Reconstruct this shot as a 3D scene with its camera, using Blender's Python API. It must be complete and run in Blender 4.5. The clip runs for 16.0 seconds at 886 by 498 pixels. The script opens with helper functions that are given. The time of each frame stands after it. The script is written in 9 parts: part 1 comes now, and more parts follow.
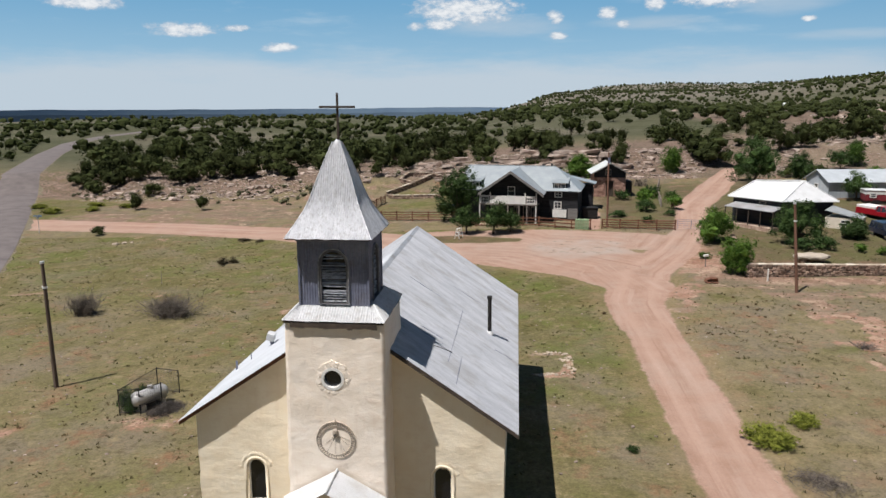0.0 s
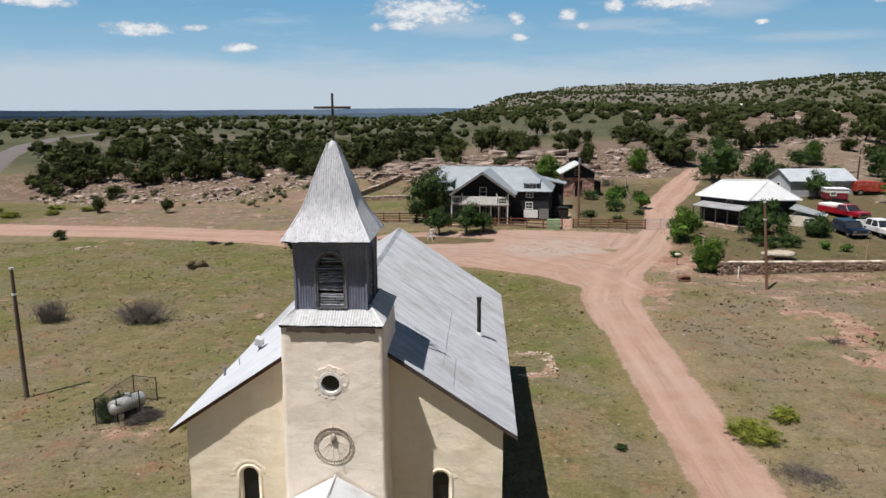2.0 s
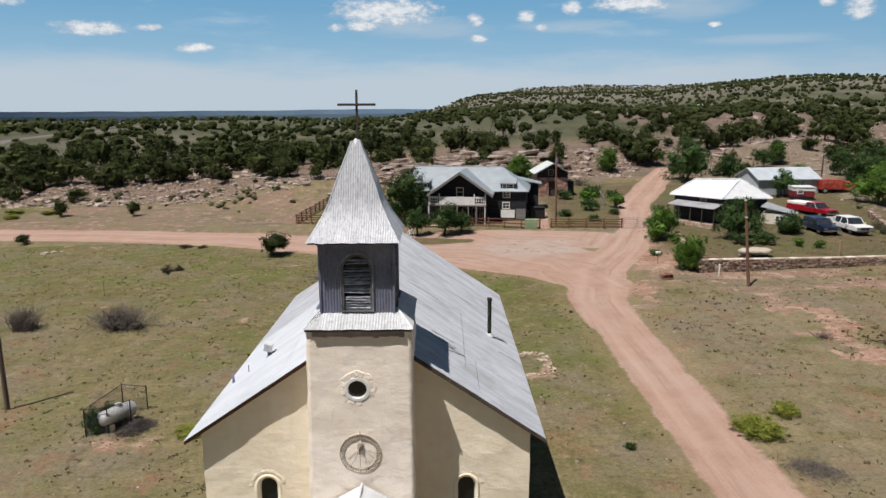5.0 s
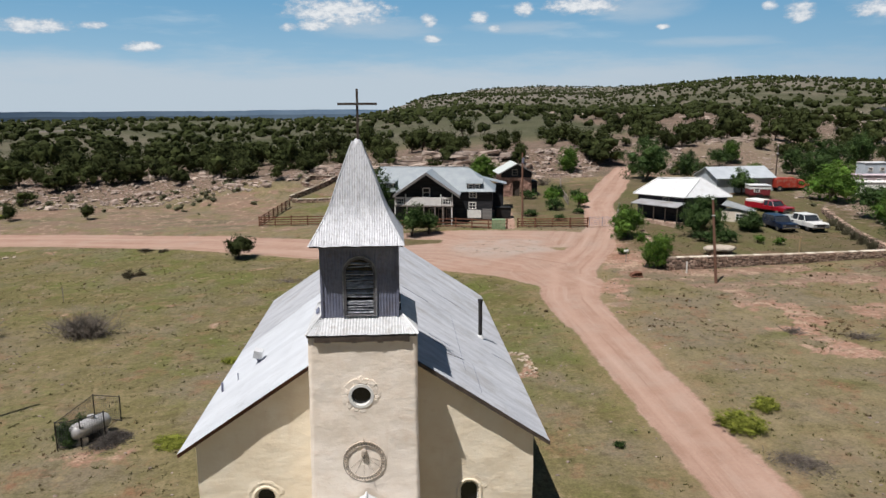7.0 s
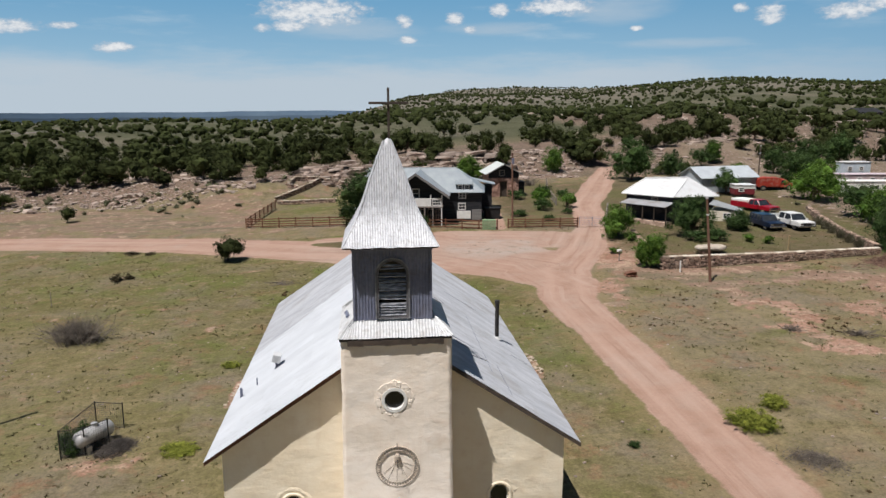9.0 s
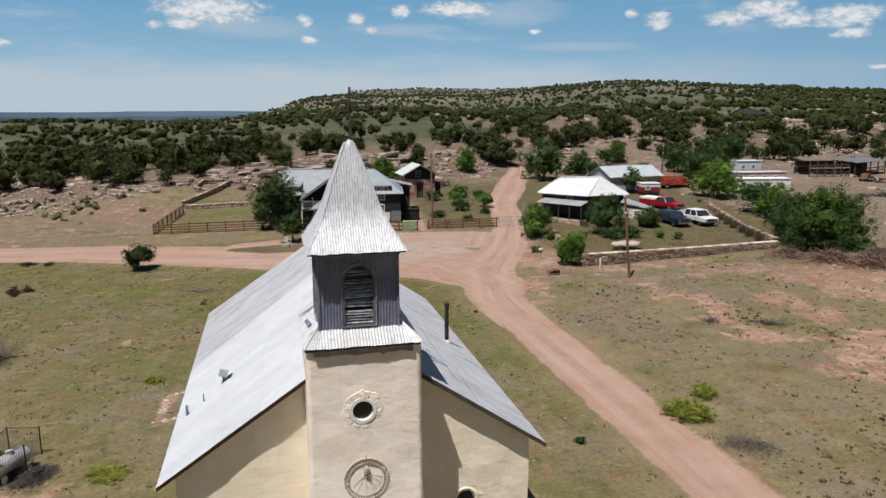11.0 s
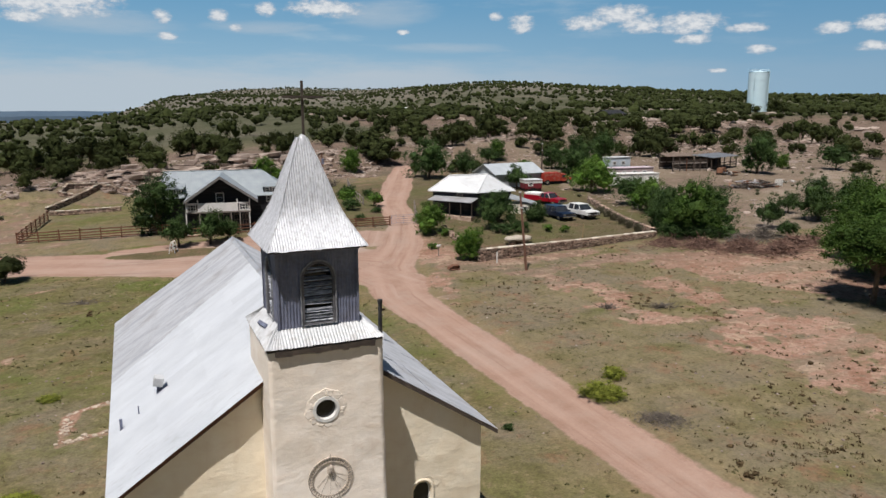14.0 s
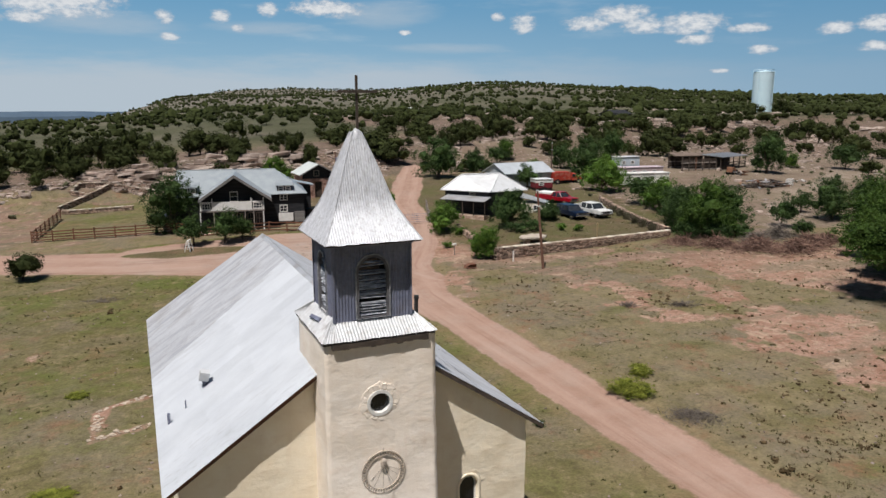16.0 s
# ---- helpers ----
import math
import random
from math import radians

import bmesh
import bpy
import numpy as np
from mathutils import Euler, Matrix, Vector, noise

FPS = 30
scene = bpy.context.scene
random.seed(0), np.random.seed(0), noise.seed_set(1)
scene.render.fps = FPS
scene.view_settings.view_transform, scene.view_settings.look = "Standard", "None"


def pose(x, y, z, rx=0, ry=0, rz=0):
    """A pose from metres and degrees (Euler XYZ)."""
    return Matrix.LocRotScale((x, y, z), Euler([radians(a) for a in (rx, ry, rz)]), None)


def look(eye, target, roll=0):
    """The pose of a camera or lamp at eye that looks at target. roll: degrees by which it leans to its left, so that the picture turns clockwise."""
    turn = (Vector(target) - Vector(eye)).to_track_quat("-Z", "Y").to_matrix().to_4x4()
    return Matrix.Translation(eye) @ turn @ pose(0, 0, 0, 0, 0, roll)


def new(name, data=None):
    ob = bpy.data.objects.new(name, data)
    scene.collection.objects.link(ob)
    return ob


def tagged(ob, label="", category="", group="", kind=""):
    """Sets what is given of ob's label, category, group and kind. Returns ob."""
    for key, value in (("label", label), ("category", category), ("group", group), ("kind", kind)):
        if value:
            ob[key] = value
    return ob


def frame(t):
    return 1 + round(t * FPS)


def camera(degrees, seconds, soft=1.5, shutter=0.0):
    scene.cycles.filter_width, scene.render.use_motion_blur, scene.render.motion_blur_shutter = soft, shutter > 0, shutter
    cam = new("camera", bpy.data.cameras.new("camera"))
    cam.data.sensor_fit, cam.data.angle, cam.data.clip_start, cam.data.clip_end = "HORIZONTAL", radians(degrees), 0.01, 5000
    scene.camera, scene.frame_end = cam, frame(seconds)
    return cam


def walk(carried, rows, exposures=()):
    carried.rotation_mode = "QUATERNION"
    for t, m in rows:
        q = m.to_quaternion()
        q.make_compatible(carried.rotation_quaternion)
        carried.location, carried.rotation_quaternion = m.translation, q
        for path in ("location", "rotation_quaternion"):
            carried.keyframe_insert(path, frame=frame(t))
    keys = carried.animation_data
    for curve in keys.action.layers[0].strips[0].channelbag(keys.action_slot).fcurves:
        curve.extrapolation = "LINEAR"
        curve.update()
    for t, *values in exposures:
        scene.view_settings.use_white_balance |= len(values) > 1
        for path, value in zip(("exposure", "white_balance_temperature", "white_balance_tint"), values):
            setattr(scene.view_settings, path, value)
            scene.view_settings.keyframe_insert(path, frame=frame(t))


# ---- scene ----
cam = camera(63.9, 16.0)

PATH = [
    (0, (5.5, -20.443, 15.28), (5.299, -18.491, 14.893), -0.2),
    (0.5, (5.258, -20.422, 15.247), (5.077, -18.468, 14.862), -0.2),
    (1, (5.02, -20.401, 15.264), (4.887, -18.443, 14.878), -0.1),
    (1.5, (4.727, -20.37, 15.277), (4.628, -18.41, 14.891), -0.2),
    (2, (4.435, -20.355, 15.275), (4.335, -18.395, 14.89), -0.2),
    (2.5, (4.129, -20.295, 15.285), (4.029, -18.335, 14.901), -0.2),
    (3, (3.802, -20.242, 15.274), (3.709, -18.282, 14.89), -0.2),
    (3.5, (3.476, -20.17, 15.24), (3.406, -18.208, 14.856), -0.2),
    (4, (3.126, -20.086, 15.217), (3.085, -18.124, 14.834), -0.2),
    (6.5, (1.332, -19.617, 15.124), (1.422, -17.656, 14.742), -0.2),
    (7, (0.987, -19.496, 15.146), (1.12, -17.537, 14.764), -0.2),
    (7.5, (0.606, -19.416, 15.155), (0.788, -17.462, 14.772), -0.3),
    (8, (0.222, -19.293, 15.165), (0.412, -17.34, 14.783), -0.3),
    (8.2, (0.055, -19.268, 15.149), (0.244, -17.314, 14.768), -0.3),
    (10.3, (-1.641, -18.529, 15.083), (-1.322, -16.591, 14.706), 0.0),
    (10.5, (-1.801, -18.442, 15.124), (-1.439, -16.512, 14.745), -0.1),
    (11, (-2.193, -18.341, 15.094), (-1.737, -16.43, 14.716), -0.1),
    (11.5, (-2.592, -18.233, 15.081), (-2.06, -16.342, 14.703), -0.0),
    (12, (-2.993, -18.137, 15.053), (-2.419, -16.258, 14.676), -0.0),
    (12.5, (-3.323, -18.023, 15.018), (-2.73, -16.15, 14.641), -0.1),
    (13, (-3.672, -17.949, 14.985), (-3.008, -16.101, 14.607), -0.0),
    (13.5, (-4.033, -17.91, 14.95), (-3.284, -16.094, 14.572), -0.0),
    (14, (-4.428, -17.829, 14.941), (-3.641, -16.03, 14.563), -0.1),
    (14.5, (-4.796, -17.713, 14.913), (-4.01, -15.914, 14.536), -0.0),
    (15, (-5.105, -17.575, 14.852), (-4.321, -15.775, 14.474), -0.1),
    (15.5, (-5.451, -17.469, 14.823), (-4.667, -15.668, 14.446), -0.1),
    (16, (-5.76, -17.345, 14.784), (-4.977, -15.544, 14.407), -0.1),
]
walk(cam, [(t, look(eye, target, roll)) for t, eye, target, roll in PATH], exposures=((0.0, 0.10), (4.0, 0.06), (8.0, 0.02), (11.5, -0.04), (16.0, -0.11)))

# ---- world and sun ----
world = bpy.data.worlds.new("sky")
scene.world = world
world.use_nodes = True
wn, wl = world.node_tree.nodes, world.node_tree.links
sky = wn.new("ShaderNodeTexSky")
sky.sky_type = 'NISHITA'
sky.sun_disc = False
sky.sun_elevation = radians(66.5)
sky.sun_rotation = radians(228.7)
sky.altitude = 300
sky.air_density, sky.dust_density, sky.ozone_density = 1.0, 0.1, 3.0
wn["Background"].inputs["Strength"].default_value = 0.030
wl.new(sky.outputs[0], wn["Background"].inputs["Color"])

sun = new("sun", bpy.data.lights.new("sun", 'SUN'))
sun.data.energy = 5.4
sun.data.angle = radians(0.55)
sun.data.color = (1.0, 0.95, 0.915)
sun.matrix_world = look((0, 0, 80), (2.45, 2.15, 80 - 7.5))


# ---- small helpers ----
def S(a, b, v):
    u = np.clip((np.asarray(v, float) - a) / (b - a), 0, 1)
    return u * u * (3 - 2 * u)


RIDGE_AZ = [-180, -30, -9, -4, -1.9, 1, 3.4, 6.4, 9.3, 12, 14.5, 16.8, 19, 22.5, 25.5, 28, 30.9, 35.2, 39.9, 40.9, 45.5, 50, 56, 90, 180]
RIDGE_EL = [-0.8, -0.8, -0.65, -0.45, -0.1, 0.40, 1.15, 1.63, 1.68, 1.77, 1.66, 1.62, 1.86, 2.18, 2.38, 2.48, 2.45, 2.12, 1.81, 1.52, 1.28, 0.95, 0.85, 0.2, -0.5]
RIDGE_R = [800, 800, 830, 880, 920, 1250, 1750, 2100, 2200, 2150, 2080, 1950, 1650, 1450, 1400, 1400, 1400, 1320, 1200, 1150, 1000, 900, 900, 800, 800]


def ground(x, y):
    """Height of the land: flat meadow, a rocky ledge behind the houses, hills beyond."""
    x, y = np.asarray(x, float), np.asarray(y, float)
    z = -0.05 + 0.026 * np.clip(x, -70, 90)
    d = y - 45
    sp = np.where(d > 60, d, 4 * np.log1p(np.exp(np.clip(d / 4, -20, 20))))
    z = z + (0.013 + 0.032 * S(-30, 15, x)) * np.minimum(sp, 70)
    yl = 106 + 5 * np.sin(x / 17) + 4 * np.sin(x / 7.3 + 1) + 0.35 * np.maximum(0, x - 15)
    z = z + 3.2 * S(yl - 5, yl + 9, y)
    r, az = np.hypot(x, y), np.degrees(np.arctan2(x, y))
    el, rr = np.interp(az, RIDGE_AZ, RIDGE_EL), np.interp(az, RIDGE_AZ, RIDGE_R)
    top = 15 + rr * np.tan(np.radians(el))
    u = np.clip((r - 130) / (rr - 130), 0, 1)
    wob = S(140, 400, r) * (1.6 * np.sin(x / 43 + 0.7 * np.sin(y / 61)) + 1.3 * np.sin(y / 37 + x / 90) + 0.006 * r * np.sin(x / 140 + y / 190))
    z = z + (top - z) * u ** 1.5 + wob * (1 - 0.6 * u)
    z = z - 0.05 * np.maximum(0, r - rr * 1.05)
    z = z + 3.4 * np.exp(-((x - 285) ** 2 + (y - 252) ** 2) / 42 ** 2)
    return np.maximum(z, -60)


def gz(x, y):
    return float(ground(x, y))


def mat(name, c1, c2, scale=4.0, rough=0.85, metal=0.0, bump=0.25, bscale=40.0, fine=0.35, rand=0.0, spec=0.3, c3=None, amt3=0.5, scale3=1.2, stretch=(1, 1, 1), island=0.0, placed=False):
    """Two colours mixed by coarse and fine noise, an optional stain colour, and bump."""
    m = bpy.data.materials.new(name)
    m.use_nodes = True
    n, l = m.node_tree.nodes, m.node_tree.links
    b = n["Principled BSDF"]
    tc = n.new("ShaderNodeTexCoord")
    mp = n.new("ShaderNodeMapping")
    mp.inputs["Scale"].default_value = stretch
    l.new(n.new("ShaderNodeNewGeometry").outputs["Position"] if placed else tc.outputs["Object"], mp.inputs["Vector"])
    na, nb = n.new("ShaderNodeTexNoise"), n.new("ShaderNodeTexNoise")
    na.inputs["Scale"].default_value, nb.inputs["Scale"].default_value = scale, bscale
    na.inputs["Detail"].default_value, nb.inputs["Detail"].default_value = 5, 4
    for q in (na, nb):
        l.new(mp.outputs[0], q.inputs["Vector"])
    ramp = n.new("ShaderNodeMapRange")
    ramp.inputs["From Min"].default_value, ramp.inputs["From Max"].default_value = 0.32, 0.68
    l.new(na.outputs["Fac"], ramp.inputs["Value"])
    mix = n.new("ShaderNodeMix")
    mix.data_type = 'RGBA'
    l.new(ramp.outputs[0], mix.inputs["Factor"])
    mix.inputs["A"].default_value, mix.inputs["B"].default_value = (*c1, 1), (*c2, 1)
    col = mix.outputs["Result"]
    if c3:
        nc = n.new("ShaderNodeTexNoise")
        nc.inputs["Scale"].default_value, nc.inputs["Detail"].default_value = scale3, 7
        l.new(mp.outputs[0], nc.inputs["Vector"])
        r3 = n.new("ShaderNodeMapRange")
        r3.inputs["From Min"].default_value, r3.inputs["From Max"].default_value, r3.inputs["To Max"].default_value = 0.5, 0.7, amt3
        l.new(nc.outputs["Fac"], r3.inputs["Value"])
        m3 = n.new("ShaderNodeMix")
        m3.data_type = 'RGBA'
        l.new(r3.outputs[0], m3.inputs["Factor"])
        l.new(col, m3.inputs["A"])
        m3.inputs["B"].default_value = (*c3, 1)
        col = m3.outputs["Result"]
    val = n.new("ShaderNodeMapRange")
    val.inputs["To Min"].default_value, val.inputs["To Max"].default_value = 1 - fine, 1 + fine
    l.new(nb.outputs["Fac"], val.inputs["Value"])
    amount = val.outputs[0]
    for k, src in ((rand, "ShaderNodeObjectInfo"), (island, "ShaderNodeNewGeometry")):
        if k:
            o = n.new(src)
            vr = n.new("ShaderNodeMapRange")
            vr.inputs["To Min"].default_value, vr.inputs["To Max"].default_value = 1 - k, 1 + k
            l.new(o.outputs["Random" if src == "ShaderNodeObjectInfo" else "Random Per Island"], vr.inputs["Value"])
            mu = n.new("ShaderNodeMath")
            mu.operation = 'MULTIPLY'
            l.new(amount, mu.inputs[0])
            l.new(vr.outputs[0], mu.inputs[1])
            amount = mu.outputs[0]
    sc = n.new("ShaderNodeVectorMath")
    sc.operation = 'SCALE'
    l.new(col, sc.inputs[0])
    l.new(amount, sc.inputs["Scale"])
    l.new(sc.outputs[0], b.inputs["Base Color"])
    b.inputs["Roughness"].default_value, b.inputs["Metallic"].default_value = rough, metal
    b.inputs["Specular IOR Level"].default_value = spec
    if bump:
        bp = n.new("ShaderNodeBump")
        bp.inputs["Strength"].default_value, bp.inputs["Distance"].default_value = bump, 0.03
        l.new(nb.outputs["Fac"], bp.inputs["Height"])
        l.new(bp.outputs[0], b.inputs["Normal"])
    return m


def mesh_of(name, bm, material, smooth=False):
    me = bpy.data.meshes.new(name)
    bm.normal_update()
    bm.to_mesh(me)
    bm.free()
    me.materials.append(material)
    if smooth:
        me.shade_smooth()
    return me


def part(name, bm, material, parent, label="", smooth=False):
    ob = new(name, mesh_of(name, bm, material, smooth))
    ob.parent = parent
    if label:
        ob["label"] = label
    return ob


def thing(name, x, y, z=None, rz=0.0, label="", category="", group="", kind=""):
    """An empty at the base of a thing."""
    ob = new(name)
    ob.empty_display_size = 0.1
    ob.matrix_basis = pose(x, y, gz(x, y) if z is None else z, 0, 0, rz)
    return tagged(ob, label, category, group, kind)


def single(name, bm, material, m, label="", category="", group="", kind="", smooth=False):
    ob = new(name, mesh_of(name, bm, material, smooth))
    ob.matrix_basis = m
    return tagged(ob, label, category, group, kind)


def box(bm, x0, x1, y0, y1, z0, z1, m=None, bevel=0.0):
    v = [bm.verts.new((x, y, z)) for z in (z0, z1) for y in (y0, y1) for x in (x0, x1)]
    fs = [bm.faces.new([v[i] for i in q]) for q in ((0, 2, 3, 1), (4, 5, 7, 6), (0, 1, 5, 4), (2, 6, 7, 3), (0, 4, 6, 2), (1, 3, 7, 5))]
    if bevel:
        g = bmesh.ops.bevel(bm, geom=list({e for f in fs for e in f.edges}), offset=bevel, segments=2, affect='EDGES', profile=0.6)
        v = list({w for f in g["faces"] for w in f.verts} | {w for w in v if w.is_valid})
    if m is not None:
        for w in v:
            w.co = m @ w.co
    return bm


def slab(bm, pts, thick, down=Vector((0, 0, -1))):
    """A flat polygon given thickness along down."""
    a = [bm.verts.new(p) for p in pts]
    b = [bm.verts.new(Vector(p) + down * thick) for p in pts]
    bm.faces.new(a)
    bm.faces.new(b[::-1])
    for i in range(len(a)):
        j = (i + 1) % len(a)
        bm.faces.new((a[i], b[i], b[j], a[j]))
    return bm


def tube(bm, p0, p1, r0, r1=None, n=8, caps=True):
    p0, p1 = Vector(p0), Vector(p1)
    r1 = r0 if r1 is None else r1
    q = (p1 - p0).to_track_quat('Z', 'X')
    rings = []
    for p, r in ((p0, r0), (p1, r1)):
        rings.append([bm.verts.new(p + q @ Vector((r * math.cos(2 * math.pi * i / n), r * math.sin(2 * math.pi * i / n), 0))) for i in range(n)])
    for i in range(n):
        j = (i + 1) % n
        bm.faces.new((rings[0][i], rings[0][j], rings[1][j], rings[1][i]))
    if caps:
        bm.faces.new(rings[0][::-1])
        bm.faces.new(rings[1])
    return bm


def arch(w, h, n=10):
    """Outline of a round-headed opening: width w, full height h, base at z 0."""
    r = w / 2
    pts = [(-r, 0), (r, 0), (r, h - r)]
    pts += [(r * math.cos(math.pi * i / n), h - r + r * math.sin(math.pi * i / n)) for i in range(1, n)]
    return pts + [(-r, h - r)]


def ring_strip(bm, inner, outer, y0, y1):
    """A frame between two outlines of equal length in the xz plane, from depth y0 (front) to y1."""
    n = len(inner)
    vs = [[bm.verts.new((x, y, z)) for x, z in o] for o in (inner, outer) for y in (y0, y1)]
    for i in range(n):
        j = (i + 1) % n
        for a, b in ((0, 2), (2, 3), (3, 1), (1, 0)):
            bm.faces.new((vs[a][i], vs[a][j], vs[b][j], vs[b][i]))
    bmesh.ops.recalc_face_normals(bm, faces=bm.faces[-4 * n:])
    return bm


def poly_plate(bm, pts, y0, y1):
    """A plate with an xz outline, y0 in front."""
    a = [bm.verts.new((x, y0, z)) for x, z in pts]
    b = [bm.verts.new((x, y1, z)) for x, z in pts]
    bm.faces.new(a)
    bm.faces.new(b[::-1])
    for i in range(len(a)):
        j = (i + 1) % len(a)
        bm.faces.new((a[j], a[i], b[i], b[j]))
    return bm


# ---- materials ----


def plaster(name, c1, c2, stain, seed):
    """Hand-trowelled stucco: broad stains, sideways trowel ridges, pocks and rain streaks."""
    m = bpy.data.materials.new(name)
    m.use_nodes = True
    n, l = m.node_tree.nodes, m.node_tree.links
    b = n["Principled BSDF"]
    b.inputs["Roughness"].default_value, b.inputs["Specular IOR Level"].default_value = 0.93, 0.2
    tc = n.new("ShaderNodeTexCoord")

    def field(scale, detail, stretch, rough=0.6):
        mp = n.new("ShaderNodeMapping")
        mp.inputs["Scale"].default_value, mp.inputs["Location"].default_value = stretch, (seed, seed * 0.7, 0)
        l.new(tc.outputs["Object"], mp.inputs["Vector"])
        q = n.new("ShaderNodeTexNoise")
        q.inputs["Scale"].default_value, q.inputs["Detail"].default_value, q.inputs["Roughness"].default_value = scale, detail, rough
        l.new(mp.outputs[0], q.inputs["Vector"])
        return q.outputs["Fac"]

    def ranged(v, lo, hi, a0=0.0, a1=1.0):
        q = n.new("ShaderNodeMapRange")
        for k, x in (("From Min", lo), ("From Max", hi), ("To Min", a0), ("To Max", a1)):
            q.inputs[k].default_value = x
        l.new(v, q.inputs["Value"])
        return q.outputs[0]

    def mixed(f, x, y):
        q = n.new("ShaderNodeMix")
        q.data_type = 'RGBA'
        l.new(f, q.inputs["Factor"])
        for k, v in (("A", x), ("B", y)):
            if isinstance(v, tuple):
                q.inputs[k].default_value = (*v, 1)
            else:
                l.new(v, q.inputs[k])
        return q.outputs["Result"]

    broad, trowel, pock, rain = field(0.9, 5, (1, 1, 1)), field(1.9, 6, (1, 1, 1.7), 0.58), field(7, 5, (1, 1, 1.4), 0.7), field(1.3, 5, (3.5, 3.5, 0.35))
    col = mixed(ranged(broad, 0.35, 0.65), c1, c2)
    col = mixed(ranged(trowel, 0.54, 0.68, 0, 0.4), col, stain)
    col = mixed(ranged(rain, 0.56, 0.7, 0, 0.3), col, stain)
    col = mixed(ranged(pock, 0.64, 0.74, 0, 0.4), col, tuple(v * 0.72 for v in stain))
    l.new(col, b.inputs["Base Color"])
    prev = None
    for h, strength, dist in ((trowel, 0.42, 0.065), (pock, 0.25, 0.02)):
        bp = n.new("ShaderNodeBump")
        bp.inputs["Strength"].default_value, bp.inputs["Distance"].default_value = strength, dist
        l.new(h, bp.inputs["Height"])
        if prev:
            l.new(prev, bp.inputs["Normal"])
        prev = bp.outputs[0]
    l.new(prev, b.inputs["Normal"])
    return m


def roof_sheeting(name, painted):
    """Old corrugated roofing, streaked down the slope; painted: white up to a slanting edge, bare metal beyond it."""
    m = bpy.data.materials.new(name)
    m.use_nodes = True
    n, l = m.node_tree.nodes, m.node_tree.links
    b = n["Principled BSDF"]
    b.inputs["Roughness"].default_value, b.inputs["Metallic"].default_value, b.inputs["Specular IOR Level"].default_value = 0.55, 0.0, 0.15
    geo, info = n.new("ShaderNodeNewGeometry"), n.new("ShaderNodeObjectInfo")

    def field(scale, detail, stretch, rough=0.6):
        mp = n.new("ShaderNodeMapping")
        mp.inputs["Scale"].default_value = stretch
        l.new(geo.outputs["Position"], mp.inputs["Vector"])
        q = n.new("ShaderNodeTexNoise")
        q.inputs["Scale"].default_value, q.inputs["Detail"].default_value, q.inputs["Roughness"].default_value = scale, detail, rough
        l.new(mp.outputs[0], q.inputs["Vector"])
        return q.outputs["Fac"]

    def ranged(v, lo, hi, a0=0.0, a1=1.0):
        q = n.new("ShaderNodeMapRange")
        for k, x in (("From Min", lo), ("From Max", hi), ("To Min", a0), ("To Max", a1)):
            q.inputs[k].default_value = x
        l.new(v, q.inputs["Value"])
        return q.outputs[0]

    def mixed(f, x, y):
        q = n.new("ShaderNodeMix")
        q.data_type = 'RGBA'
        l.new(f, q.inputs["Factor"])
        for k, v in (("A", x), ("B", y)):
            if isinstance(v, tuple):
                q.inputs[k].default_value = (*v, 1)
            else:
                l.new(v, q.inputs[k])
        return q.outputs["Result"]

    def math_(op, x, y):
        q = n.new("ShaderNodeMath")
        q.operation = op
        for k, v in ((0, x), (1, y)):
            if isinstance(v, float):
                q.inputs[k].default_value = v
            else:
                l.new(v, q.inputs[k])
        return q.outputs[0]

    streak, blotch, fine = field(1.0, 6, (0.55, 2.6, 0.55), 0.65), field(0.55, 6, (1, 1.6, 1), 0.65), field(3.0, 6, (0.8, 4, 0.8), 0.7)
    bare = mixed(ranged(streak, 0.36, 0.62), (0.385, 0.40, 0.43), (0.51, 0.525, 0.555))
    bare = mixed(ranged(blotch, 0.50, 0.64, 0, 0.75), bare, (0.33, 0.325, 0.325))
    bare = mixed(ranged(fine, 0.55, 0.72, 0, 0.55), bare, (0.58, 0.60, 0.63))
    bare = mixed(ranged(fine, 0.44, 0.32, 0, 0.4), bare, (0.27, 0.255, 0.245))
    col = bare
    if painted:
        sep = n.new("ShaderNodeSeparateXYZ")
        l.new(geo.outputs["Position"], sep.inputs[0])
        dim = n.new("ShaderNodeVectorMath")
        dim.operation = 'SCALE'
        dim.inputs["Scale"].default_value = 0.82
        l.new(bare, dim.inputs[0])
        bare = dim.outputs[0]
        white = mixed(ranged(blotch, 0.4, 0.62), (0.505, 0.53, 0.56), (0.455, 0.478, 0.51))
        white = mixed(ranged(fine, 0.56, 0.7, 0, 0.6), white, (0.42, 0.428, 0.44))
        # distance in front of the paint's edge, running from the ridge down to the eave
        edge = math_('SUBTRACT', math_('ADD', math_('MULTIPLY', sep.outputs[0], 0.40), 12.5), sep.outputs[1])
        edge = math_('ADD', edge, ranged(fine, 0.4, 0.62, 0.05, -0.08))
        bald = math_('MULTIPLY', ranged(streak, 0.56, 0.62), ranged(edge, 0.2, 1.9, 0.8, 0.0))
        worn = math_('MULTIPLY', ranged(fine, 0.54, 0.64, 0, 0.75), ranged(sep.outputs[1], 4.2, 1.6))
        white = mixed(math_('MAXIMUM', bald, worn), white, bare)
        col = mixed(ranged(edge, -0.05, 0.05), bare, white)
    sc, vr = n.new("ShaderNodeVectorMath"), ranged(info.outputs["Random"], 0, 1, 0.955, 1.045)
    sc.operation = 'SCALE'
